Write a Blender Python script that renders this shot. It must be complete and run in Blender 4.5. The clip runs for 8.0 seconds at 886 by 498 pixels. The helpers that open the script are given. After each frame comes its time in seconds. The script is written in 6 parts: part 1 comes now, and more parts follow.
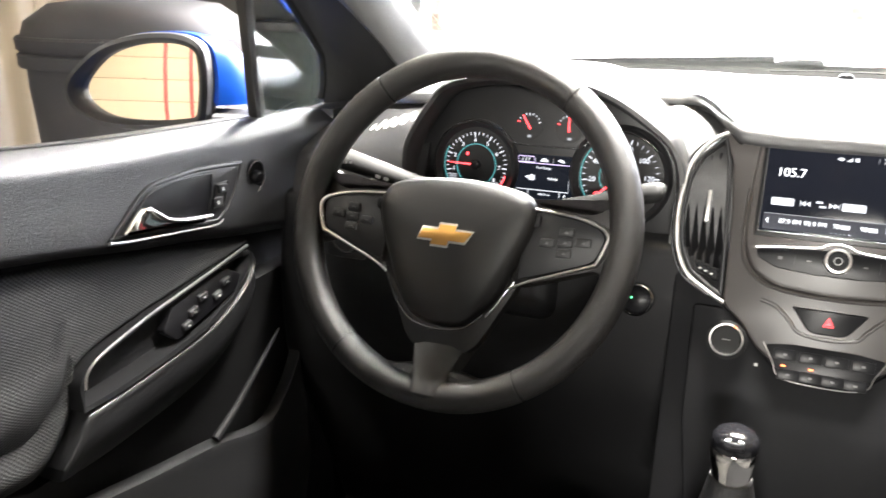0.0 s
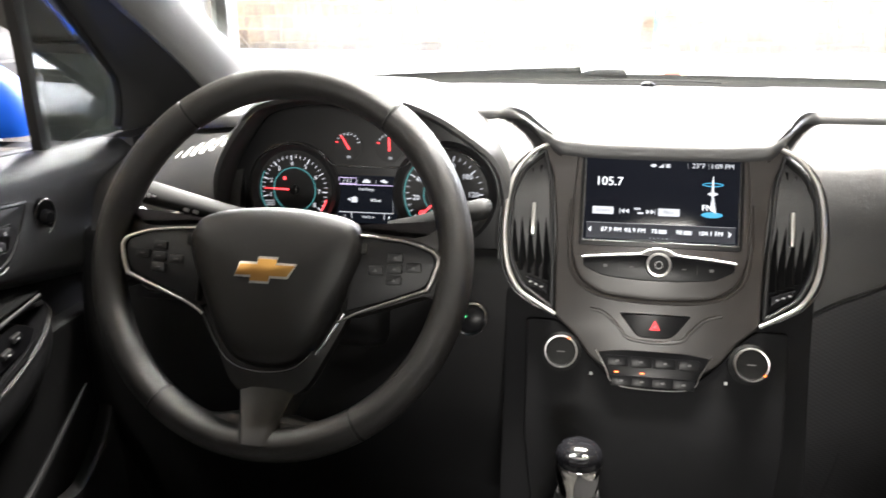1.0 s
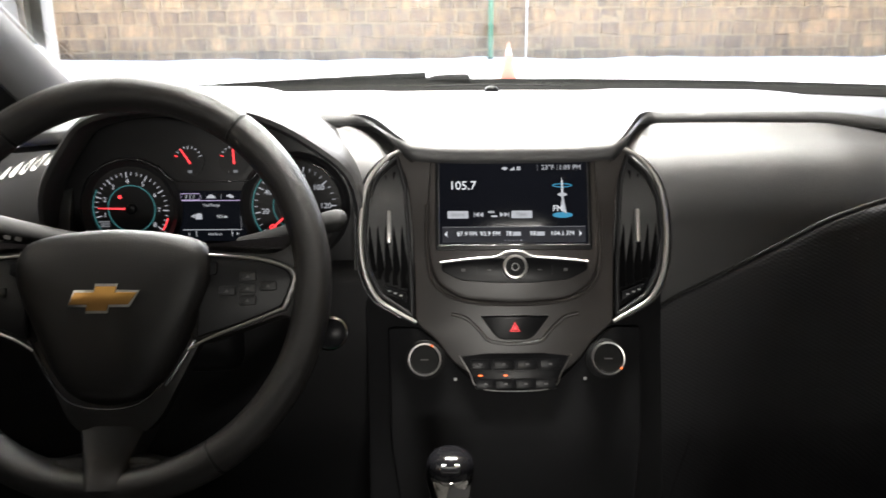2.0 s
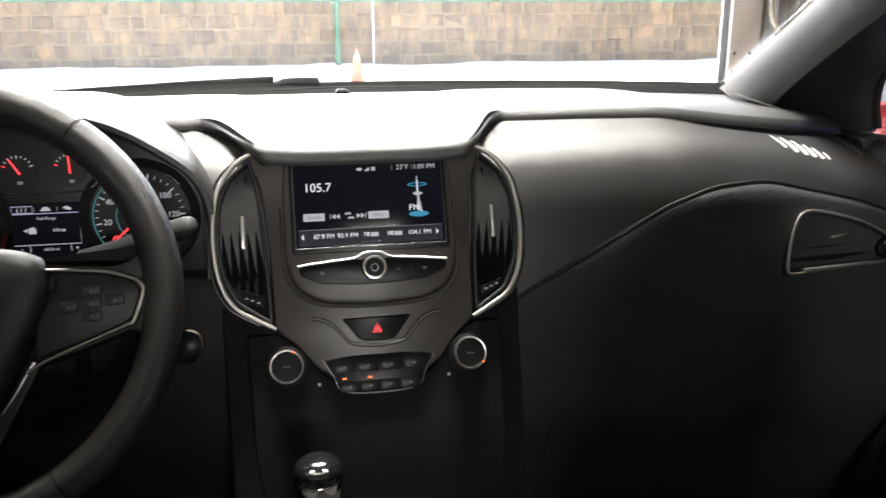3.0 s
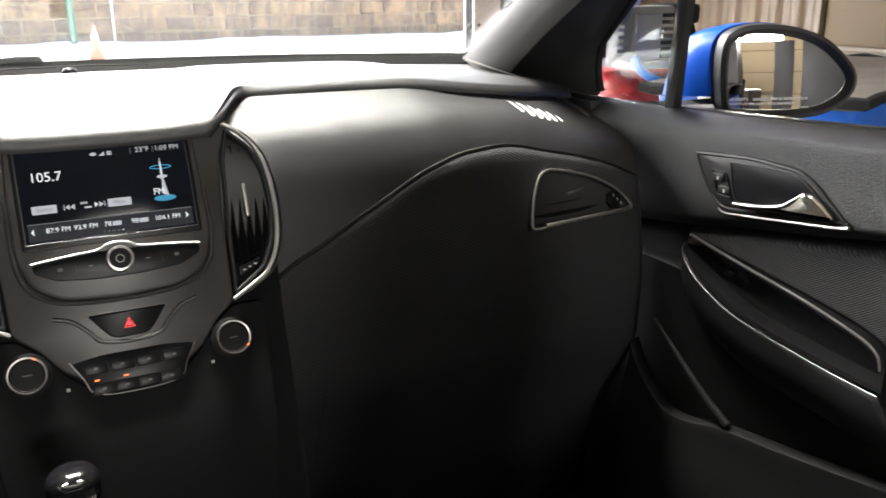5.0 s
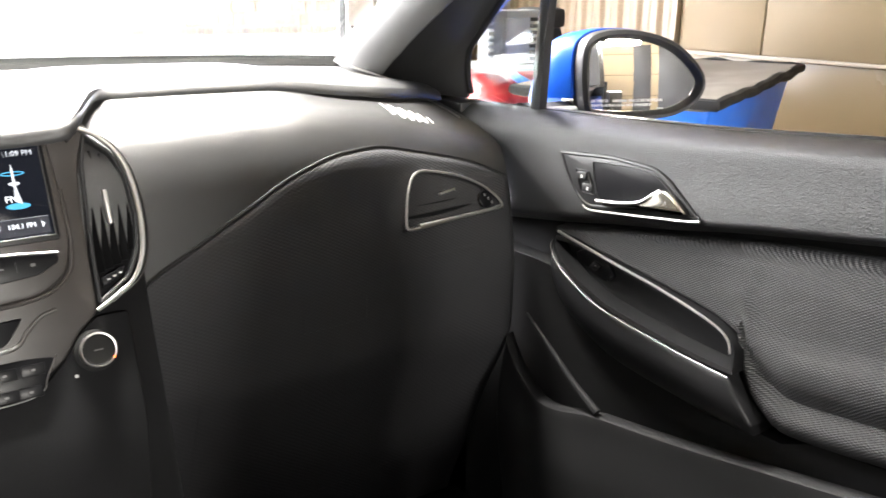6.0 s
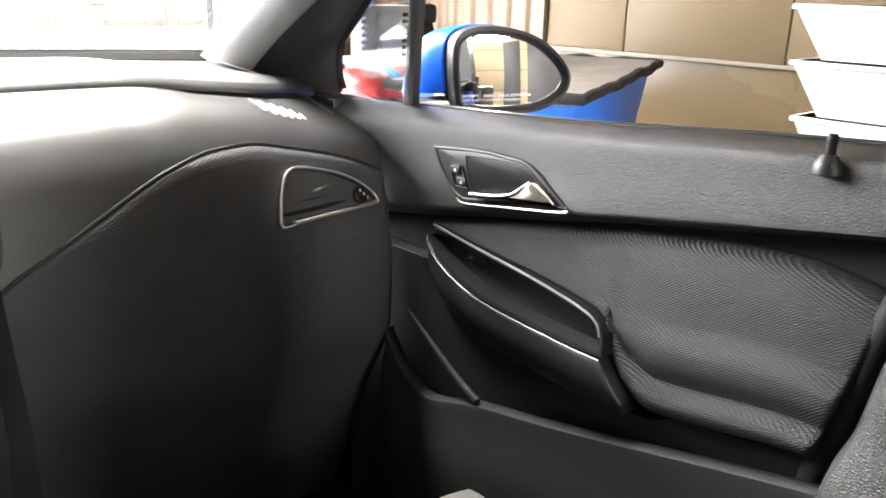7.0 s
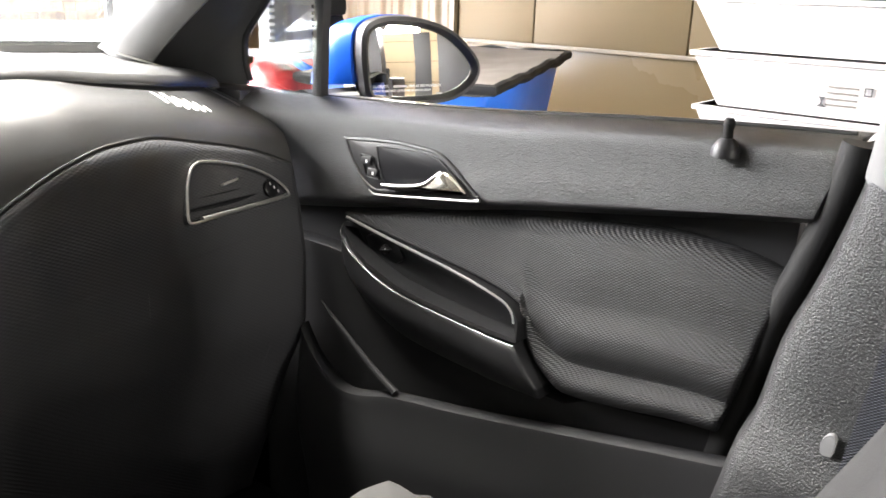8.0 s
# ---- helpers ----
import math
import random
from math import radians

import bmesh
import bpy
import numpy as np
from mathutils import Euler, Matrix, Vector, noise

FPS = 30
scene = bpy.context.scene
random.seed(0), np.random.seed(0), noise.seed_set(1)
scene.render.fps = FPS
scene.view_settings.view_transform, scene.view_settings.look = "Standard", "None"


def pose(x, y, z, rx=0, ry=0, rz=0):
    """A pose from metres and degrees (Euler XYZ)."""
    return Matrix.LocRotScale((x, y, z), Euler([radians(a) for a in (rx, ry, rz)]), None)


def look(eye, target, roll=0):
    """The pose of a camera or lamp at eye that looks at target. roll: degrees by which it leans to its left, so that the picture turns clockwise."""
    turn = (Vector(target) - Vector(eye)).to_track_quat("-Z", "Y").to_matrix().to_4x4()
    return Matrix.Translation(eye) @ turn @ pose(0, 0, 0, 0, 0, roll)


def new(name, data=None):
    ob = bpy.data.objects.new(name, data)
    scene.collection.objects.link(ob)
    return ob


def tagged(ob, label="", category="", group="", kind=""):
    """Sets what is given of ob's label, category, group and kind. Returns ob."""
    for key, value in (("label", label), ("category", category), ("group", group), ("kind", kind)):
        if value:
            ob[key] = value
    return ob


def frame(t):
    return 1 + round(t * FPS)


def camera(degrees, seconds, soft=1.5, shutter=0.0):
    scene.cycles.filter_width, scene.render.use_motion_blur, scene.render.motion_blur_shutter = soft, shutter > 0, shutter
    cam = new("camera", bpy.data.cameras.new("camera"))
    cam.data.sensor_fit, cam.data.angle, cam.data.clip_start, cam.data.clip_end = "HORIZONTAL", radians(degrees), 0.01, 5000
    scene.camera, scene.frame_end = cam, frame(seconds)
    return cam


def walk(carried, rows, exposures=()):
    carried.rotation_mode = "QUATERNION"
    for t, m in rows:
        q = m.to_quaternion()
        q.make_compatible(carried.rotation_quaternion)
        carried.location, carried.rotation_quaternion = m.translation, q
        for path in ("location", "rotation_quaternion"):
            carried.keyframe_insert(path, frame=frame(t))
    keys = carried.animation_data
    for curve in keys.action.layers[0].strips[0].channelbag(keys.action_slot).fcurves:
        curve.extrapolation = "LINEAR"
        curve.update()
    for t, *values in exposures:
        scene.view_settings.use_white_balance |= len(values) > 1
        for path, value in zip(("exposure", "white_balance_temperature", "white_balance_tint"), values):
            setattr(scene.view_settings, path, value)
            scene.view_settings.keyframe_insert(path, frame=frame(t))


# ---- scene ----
cam = camera(57.12, 8.0, soft=1.6, shutter=0.35)
walk(cam, [
    (0.0, pose(-0.0537, -0.9056, 1.1305, 72.235, -0.338, 23.635)),
    (0.5, pose(-0.0564, -0.8860, 1.1327, 72.675, -0.151, 17.714)),
    (1.0, pose(-0.0653, -0.8619, 1.1300, 73.238, 0.225, 10.905)),
    (1.5, pose(-0.0724, -0.8502, 1.1279, 73.772, 0.587, 5.183)),
    (1.7, pose(-0.0731, -0.8442, 1.1272, 73.700, 0.333, 3.134)),
    (2.8, pose(-0.0745, -0.8432, 1.1283, 73.798, 0.789, -8.643)),
    (3.0, pose(-0.0747, -0.8430, 1.1214, 74.048, 0.282, -10.478)),
    (3.5, pose(-0.0720, -0.8428, 1.1237, 74.020, 0.492, -14.473)),
    (4.0, pose(-0.0688, -0.8437, 1.1209, 73.748, 0.658, -18.419)),
    (4.5, pose(-0.0652, -0.8472, 1.1190, 73.022, 0.602, -23.009)),
    (4.7, pose(-0.0623, -0.8464, 1.1186, 72.629, 0.580, -24.648)),
    (5.8, pose(-0.0575, -0.8538, 1.1203, 72.373, -0.697, -33.639)),
    (6.0, pose(-0.0562, -0.8575, 1.1208, 72.410, -0.673, -35.437)),
    (6.5, pose(-0.0544, -0.8590, 1.1204, 72.411, -1.216, -40.031)),
    (7.0, pose(-0.0554, -0.8641, 1.1221, 72.228, -1.549, -43.948)),
    (7.5, pose(-0.0526, -0.8650, 1.1199, 72.161, -1.735, -47.185)),
    (8.0, pose(-0.0490, -0.8673, 1.1172, 71.981, -1.736, -49.874)),
], exposures=((0.0, 6.0), (0.5, 6.0), (1.0, 5.3), (1.5, 4.6), (1.8, 4.3), (3.0, 4.1), (3.8, 4.05), (4.7, 3.95), (5.8, 5.6), (6.5, 5.65), (8.0, 5.6)))

# ---- light ----
world = bpy.data.worlds.new("world")
scene.world = world
world.use_nodes = True
wn = world.node_tree.nodes
sky = wn.new("ShaderNodeTexSky")
sky.sky_type, sky.sun_disc = "NISHITA", False
sky.sun_elevation, sky.sun_rotation = radians(58), radians(0)
sky.air_density, sky.dust_density, sky.ozone_density = 0.6, 5.0, 0.4
world.node_tree.links.new(sky.outputs[0], wn["Background"].inputs[0])
wn["Background"].inputs[1].default_value = 0.15

sun_data = bpy.data.lights.new("sun", "SUN")
sun_data.energy, sun_data.angle, sun_data.color = 1.1, radians(12), (1.0, 0.94, 0.85)
sun = new("sun", sun_data)
sun.matrix_world = look((0, 18, 16), (0, 8, 0))


def strip_lamp(x, y, z, tx, tz, length, energy, along_x=False, spread=180, wide=0.16):
    """An unseen rectangular area lamp added as fill inside the garage."""
    d = bpy.data.lights.new("strip_lamp", "AREA")
    d.shape, d.size, d.size_y, d.energy, d.color = "RECTANGLE", length, wide, energy, (1.0, 0.965, 0.90)
    d.spread = radians(spread)
    ob = new("strip_lamp", d)
    z_axis = (Vector((x, y, z)) - Vector((tx, y, tz) if not along_x else (x, tx, tz))).normalized()
    x_axis = Vector((1, 0, 0) if along_x else (0, 1, 0))
    y_axis = z_axis.cross(x_axis)
    ob.matrix_world = Matrix(((x_axis.x, y_axis.x, z_axis.x, x), (x_axis.y, y_axis.y, z_axis.y, y), (x_axis.z, y_axis.z, z_axis.z, z), (0, 0, 0, 1)))


# added fill from the left side and from the rear wall
strip_lamp(-2.35, -1.1, 2.5, 0.0, 0.9, 2.4, 0.4)
strip_lamp(0.1, -4.2, 1.70, 0.1, 0.95, 1.7, 1.8, True, 90)
# wide unseen fill over the bonnet, added to brighten the dash top
strip_lamp(0.1, 0.95, 3.6, 0.1, 0.95, 1.4, 2.7, True, 48, 0.5)

# area lamp added in the open door's upper part to boost the daylight
door_fill_data = bpy.data.lights.new("door_fill", "AREA")
door_fill_data.shape, door_fill_data.size, door_fill_data.size_y, door_fill_data.energy, door_fill_data.color = "RECTANGLE", 2.2, 1.1, 4.4, (1.0, 0.97, 0.94)
door_fill_data.spread = radians(80)
door_light = new("door_fill", door_fill_data)
door_light.matrix_world = look((-0.55, 2.75, 2.25), (0.1, 0.1, 0.95))


# ---- materials ----
def material(name, base, rough=0.5, metal=0.0, spec=0.5, coat=0.0, emit=None, power=0.0):
    m = bpy.data.materials.new(name)
    m.use_nodes = True
    b = m.node_tree.nodes["Principled BSDF"]
    b.inputs["Base Color"].default_value = (*base, 1)
    b.inputs["Roughness"].default_value = rough
    b.inputs["Metallic"].default_value = metal
    b.inputs["Specular IOR Level"].default_value = spec
    b.inputs["Coat Weight"].default_value = coat
    if emit:
        b.inputs["Emission Color"].default_value = (*emit, 1)
        b.inputs["Emission Strength"].default_value = power
    return m


def grain(m, base, vary=0.25, fine=700.0, coarse=14.0, bump=0.15, rough=(0.4, 0.6), kind="noise", stretch=(1, 1, 1), dist=0.0006):
    """Two scales of variation: a coarse one in colour and gloss, a fine one in relief."""
    t = m.node_tree
    n, l = t.nodes, t.links
    b = n["Principled BSDF"]
    co = n.new("ShaderNodeTexCoord")
    mp = n.new("ShaderNodeMapping")
    mp.inputs["Scale"].default_value = stretch
    l.new(co.outputs["Object"], mp.inputs["Vector"])
    big = n.new("ShaderNodeTexNoise")
    big.inputs["Scale"].default_value = coarse
    big.inputs["Detail"].default_value = 5
    l.new(mp.outputs[0], big.inputs["Vector"])
    ramp = n.new("ShaderNodeMix")
    ramp.data_type = "RGBA"
    ramp.inputs[6].default_value = (*[c * (1 - vary) for c in base], 1)
    ramp.inputs[7].default_value = (*[min(1, c * (1 + vary)) for c in base], 1)
    l.new(big.outputs["Fac"], ramp.inputs[0])
    l.new(ramp.outputs[2], b.inputs["Base Color"])
    rr = n.new("ShaderNodeMapRange")
    rr.inputs["From Min"].default_value, rr.inputs["From Max"].default_value = 0.3, 0.7
    rr.inputs["To Min"].default_value, rr.inputs["To Max"].default_value = rough
    l.new(big.outputs["Fac"], rr.inputs["Value"])
    l.new(rr.outputs[0], b.inputs["Roughness"])
    if kind == "leather":
        small = n.new("ShaderNodeTexVoronoi")
        small.feature = "DISTANCE_TO_EDGE"
        height = small.outputs["Distance"]
    else:
        small = n.new("ShaderNodeTexNoise")
        small.inputs["Detail"].default_value = 3
        height = small.outputs["Fac"]
    small.inputs["Scale"].default_value = fine
    l.new(mp.outputs[0], small.inputs["Vector"])
    bp = n.new("ShaderNodeBump")
    bp.inputs["Strength"].default_value = bump
    bp.inputs["Distance"].default_value = dist
    l.new(height, bp.inputs["Height"])
    l.new(bp.outputs[0], b.inputs["Normal"])
    return m


def plastic(name, base, rough, fine=650.0, bump=0.25, kind="leather", vary=0.2, spec=0.45, dist=0.0006):
    return grain(material(name, base, spec=spec), base, vary, fine, 9, bump, rough, kind, dist=dist)


PAD = plastic("dash_pad", (0.020, 0.020, 0.0206), (0.36, 0.43), 800, 0.6, spec=0.7, dist=0.0007)
SOFT = plastic("soft_panel", (0.010, 0.010, 0.0104), (0.33, 0.42), 760, 0.8, "noise", spec=0.45, dist=0.0016)
PILLARGRAIN = plastic("grained_pillar", (0.011, 0.011, 0.0115), (0.36, 0.46), 640, 0.9, "noise", spec=0.5, dist=0.0020)
HARD = plastic("hard_plastic", (0.0100, 0.0100, 0.0107), (0.5, 0.62), 700, 0.3, spec=0.2)
TRIM = plastic("matt_black", (0.012, 0.012, 0.013), (0.40, 0.52), 900, 0.12, "noise", spec=0.35)
STACK = plastic("satin_grey", (0.036, 0.032, 0.0298), (0.36, 0.44), 1100, 0.08, "noise", 0.1)
LEATHER = plastic("wheel_leather", (0.0130, 0.0119, 0.0113), (0.29, 0.37), 1000, 0.7, dist=0.0007)
HUBCOVER = plastic("airbag_cover", (0.0108, 0.0098, 0.0094), (0.38, 0.48), 700, 0.35)
PILLAR = plastic("pillar_trim", (0.13, 0.13, 0.13), (0.5, 0.65), 900, 0.15, "noise")
CARPET = plastic("carpet", (0.012, 0.012, 0.0128), (0.9, 1.0), 900, 0.4, "noise", spec=0.05)
VENTBLACK = material("vent_black", (0.006, 0.006, 0.0065), 0.5, spec=0.10)
GLOSS = material("gloss_black", (0.006, 0.006, 0.007), 0.34, spec=0.16)
LACQUER = material("lacquer_black", (0.006, 0.006, 0.007), 0.1, spec=0.5)
FRAMEBLACK = plastic("frame_black", (0.022, 0.022, 0.023), (0.42, 0.55), 900, 0.2, "noise", spec=0.45)
CHROME = material("chrome", (0.60, 0.59, 0.57), 0.32, 1.0)
SATIN = material("satin_chrome", (0.45, 0.44, 0.42), 0.28, 1.0)
DARKCHROME = material("dark_chrome", (0.26, 0.26, 0.27), 0.22, 1.0)
SATINCHROME = material("satin_chrome", (0.50, 0.49, 0.48), 0.3, 1.0)
RUBBER = plastic("rubber", (0.012, 0.012, 0.012), (0.55, 0.7), 300, 0.1, "noise", spec=0.15)
SCREEN = material("screen_glass", (0.003, 0.003, 0.004), 0.10, spec=0.14, emit=(0.5, 0.6, 0.9), power=0.0004)
BAR = material("screen_bar", (0.012, 0.012, 0.015), 0.2, emit=(0.6, 0.65, 0.8), power=0.0015)
LIT = material("lit_white", (0.02, 0.02, 0.02), 0.3, emit=(0.92, 0.95, 1.0), power=0.055)
LITGREY = material("lit_grey", (0.02, 0.02, 0.02), 0.3, emit=(0.8, 0.83, 0.9), power=0.032)
LITDIM = material("lit_dim", (0.02, 0.02, 0.02), 0.3, emit=(0.75, 0.78, 0.85), power=0.012)
CYAN = material("lit_cyan", (0.01, 0.02, 0.03), 0.3, emit=(0.06, 0.45, 0.75), power=0.032)
TEAL = material("lit_teal", (0.01, 0.02, 0.02), 0.3, emit=(0.12, 0.5, 0.52), power=0.02)
VIOLET = material("lit_violet", (0.02, 0.02, 0.03), 0.3, emit=(0.62, 0.5, 0.8), power=0.045)
RED = material("lit_red", (0.08, 0.0, 0.0), 0.4, emit=(1.0, 0.05, 0.06), power=0.12)
AMBER = material("lit_amber", (0.05, 0.02, 0.0), 0.4, emit=(1.0, 0.16, 0.03), power=0.16)
GREEN = material("lit_green", (0.0, 0.05, 0.0), 0.4, emit=(0.1, 0.9, 0.3), power=0.1)
PRINT = material("grey_print", (0.45, 0.45, 0.44), 0.6)
GOLD = material("gold_enamel", (0.50, 0.27, 0.07), 0.3, 0.55)
BLUEPAINT = material("blue_metallic_paint", (0.003, 0.055, 0.36), 0.34, 0.1, spec=0.12, coat=0.04)
BLUEPAINT.node_tree.nodes["Principled BSDF"].inputs["Coat Roughness"].default_value = 0.04
POLISHED = material("polished_chrome", (0.80, 0.78, 0.74), 0.07, 1.0)
MIRROR = material("mirror_silver", (0.86, 0.86, 0.85), 0.015, 1.0)


def woven(name, base, cell=0.0042, rough=0.85, depth=0.45, relief=0.8):
    """Open-mesh upholstery: staggered small dimples between raised threads."""
    m = material(name, base, rough, spec=0.25)
    t = m.node_tree
    n, l = t.nodes, t.links
    co = n.new("ShaderNodeTexCoord")
    mp = n.new("ShaderNodeMapping")
    mp.inputs["Rotation"].default_value = (0.16, 0, 0)
    l.new(co.outputs["Object"], mp.inputs["Vector"])
    sep = n.new("ShaderNodeSeparateXYZ")
    l.new(mp.outputs[0], sep.inputs[0])

    def wave(a, b, ka, kb):
        x = n.new("ShaderNodeMath"); x.operation = "MULTIPLY"; x.inputs[1].default_value = ka; l.new(a, x.inputs[0])
        y = n.new("ShaderNodeMath"); y.operation = "MULTIPLY_ADD"; y.inputs[1].default_value = kb
        l.new(b, y.inputs[0]); l.new(x.outputs[0], y.inputs[2])
        s = n.new("ShaderNodeMath"); s.operation = "SINE"; l.new(y.outputs[0], s.inputs[0])
        return s.outputs[0]
    k = 2 * math.pi / cell
    horiz = n.new("ShaderNodeMath"); horiz.operation = "ADD"
    l.new(sep.outputs["X"], horiz.inputs[0]); l.new(sep.outputs["Y"], horiz.inputs[1])
    warp = wave(horiz.outputs[0], sep.outputs["Z"], k * 0.5, k)
    weft = wave(horiz.outputs[0], sep.outputs["Z"], k * -0.5, k)
    p = n.new("ShaderNodeMath"); p.operation = "MULTIPLY_ADD"; p.inputs[1].default_value = 1.0
    l.new(warp, p.inputs[0]); l.new(weft, p.inputs[2])
    mix = n.new("ShaderNodeMix"); mix.data_type = "RGBA"
    mix.inputs[6].default_value = (*[c * (1 - depth) for c in base], 1)
    mix.inputs[7].default_value = (*[c * (1 + depth * 0.8) for c in base], 1)
    rng = n.new("ShaderNodeMapRange")
    rng.inputs["From Min"].default_value, rng.inputs["From Max"].default_value = -0.9, 1.1
    l.new(p.outputs[0], rng.inputs["Value"])
    l.new(rng.outputs[0], mix.inputs[0])
    l.new(mix.outputs[2], n["Principled BSDF"].inputs["Base Color"])
    bp = n.new("ShaderNodeBump")
    bp.inputs["Strength"].default_value, bp.inputs["Distance"].default_value = relief, 0.0007
    l.new(p.outputs[0], bp.inputs["Height"])
    l.new(bp.outputs[0], n["Principled BSDF"].inputs["Normal"])
    return m


MESH = woven("mesh_fabric", (0.018, 0.018, 0.0192), 0.0030, 0.6, 0.30, 0.55)
DASHCLOTH = woven("dash_cloth", (0.040, 0.040, 0.043), 0.0042, 0.62, 0.10, 0.2)
WHITEPRINT = material("white_print", (0.85, 0.85, 0.83), 0.6)
SEATCLOTH = grain(material("seat_cloth", (0.032, 0.0315, 0.031), 0.9, spec=0.1), (0.032, 0.0315, 0.031), 0.12, 900, 20, 0.4, (0.85, 0.95))
BELT = woven("belt_webbing", (0.022, 0.024, 0.032), 0.0026, 0.7)


def pane(name, gloss=0.6, tint=(0.93, 0.95, 0.94)):
    m = bpy.data.materials.new(name)
    m.use_nodes = True
    t = m.node_tree
    t.nodes.remove(t.nodes["Principled BSDF"])
    clear = t.nodes.new("ShaderNodeBsdfTransparent")
    clear.inputs[0].default_value = (*tint, 1)
    shine = t.nodes.new("ShaderNodeBsdfGlossy")
    shine.inputs["Roughness"].default_value = 0.01
    fres = t.nodes.new("ShaderNodeFresnel")
    fres.inputs[0].default_value = 1.3
    k = t.nodes.new("ShaderNodeMath"); k.operation = "MULTIPLY"; k.inputs[1].default_value = gloss
    mix = t.nodes.new("ShaderNodeMixShader")
    t.links.new(fres.outputs[0], k.inputs[0])
    t.links.new(k.outputs[0], mix.inputs[0])
    t.links.new(clear.outputs[0], mix.inputs[1])
    t.links.new(shine.outputs[0], mix.inputs[2])
    t.links.new(mix.outputs[0], t.nodes["Material Output"].inputs[0])
    return m


GLASS = pane("window_glass")
SNOW = grain(material("snow", (0.85, 0.87, 0.9), 0.7), (0.84, 0.86, 0.89), 0.06, 30, 0.6, 0.4, (0.6, 0.8), dist=0.02)
WAINSCOT = grain(material("tan_gloss_panel", (0.120, 0.089, 0.045), 0.25, spec=0.3), (0.120, 0.089, 0.045), 0.08, 60, 1.6, 0.05, (0.18, 0.30))
WALLPANEL = grain(material("beige_panel", (0.115, 0.086, 0.044), 0.5, spec=0.2), (0.115, 0.086, 0.044), 0.08, 60, 1.6, 0.05, (0.35, 0.55))
CREAMBLOCK = grain(material("cream_paint", (0.50, 0.40, 0.25), 0.7), (0.50, 0.40, 0.25), 0.10, 60, 1.6, 0.05, (0.6, 0.8))
CORRUGATED = grain(material("beige_sheet", (0.165, 0.134, 0.086), 0.5), (0.165, 0.134, 0.086), 0.15, 40, 2.5, 0.05, (0.4, 0.6), stretch=(1, 1, 0.15))
WHITEPOST = grain(material("white_post", (0.72, 0.72, 0.69), 0.5), (0.72, 0.72, 0.69), 0.1, 60, 4, 0.1, (0.4, 0.6))
CONCRETE = grain(material("concrete", (0.3, 0.29, 0.27), 0.8), (0.3, 0.29, 0.27), 0.2, 80, 1.5, 0.3, (0.7, 0.9))
CEILWHITE = grain(material("ceiling_board", (0.55, 0.5, 0.42), 0.8), (0.55, 0.5, 0.42), 0.08, 60, 2, 0.1, (0.7, 0.9))
HEADLINER = grain(material("headliner_cloth", (0.34, 0.33, 0.31), 0.95), (0.34, 0.33, 0.31), 0.06, 800, 8, 0.3, (0.9, 1.0))
GREENPAINT = grain(material("green_paint", (0.035, 0.15, 0.085), 0.45), (0.035, 0.15, 0.085), 0.2, 90, 6, 0.1, (0.4, 0.55))
ORANGE = grain(material("faded_orange", (0.62, 0.2, 0.12), 0.6), (0.62, 0.2, 0.12), 0.15, 60, 9, 0.1, (0.5, 0.7))
REDPAINT = grain(material("red_paint", (0.48, 0.03, 0.03), 0.35), (0.48, 0.03, 0.03), 0.15, 60, 8, 0.08, (0.28, 0.42))
REDPOLE = grain(material("red_post", (0.30, 0.05, 0.03), 0.5), (0.30, 0.05, 0.03), 0.2, 60, 8, 0.08, (0.4, 0.6))
MACHINE = grain(material("grey_casting", (0.22, 0.22, 0.22), 0.5, 0.2), (0.22, 0.22, 0.22), 0.25, 120, 10, 0.2, (0.4, 0.6))
BLUEBIN = grain(material("blue_plastic", (0.010, 0.11, 0.50), 0.42), (0.010, 0.11, 0.50), 0.12, 200, 5, 0.08, (0.36, 0.5))
GREYLID = grain(material("grey_lid", (0.085, 0.078, 0.066), 0.6), (0.085, 0.078, 0.066), 0.2, 90, 7, 0.15, (0.5, 0.7))
NAVYBIN = grain(material("slate_plastic", (0.022, 0.022, 0.0235), 0.5, spec=0.2), (0.022, 0.022, 0.0235), 0.2, 200, 5, 0.08, (0.55, 0.7))
CARD = grain(material("white_card", (0.34, 0.33, 0.315), 0.6), (0.34, 0.33, 0.315), 0.05, 300, 4, 0.05, (0.5, 0.65))
DARKPANEL = grain(material("dark_panel", (0.05, 0.05, 0.05), 0.5), (0.05, 0.05, 0.05), 0.2, 90, 3, 0.1, (0.4, 0.6))
HOSEBLUE = material("blue_hose", (0.02, 0.16, 0.55), 0.4)
HOSEPALE = material("pale_hose", (0.62, 0.58, 0.46), 0.5)
GREENCLOTH = grain(material("green_cloth", (0.03, 0.10, 0.09), 0.9), (0.03, 0.10, 0.09), 0.3, 500, 20, 0.4, (0.85, 0.95))
PAPERINK = material("black_ink", (0.03, 0.03, 0.03), 0.7)


# ---- shapes ----
def vec(*a):
    return Vector(a)


def plane(origin, u, v):
    """Maps (across, up, out) onto a tilted plane; out points along u x v."""
    o, u, v = Vector(origin), Vector(u).normalized(), Vector(v).normalized()
    n = u.cross(v).normalized()
    return lambda a, b, c=0.0: o + u * a + v * b + n * c


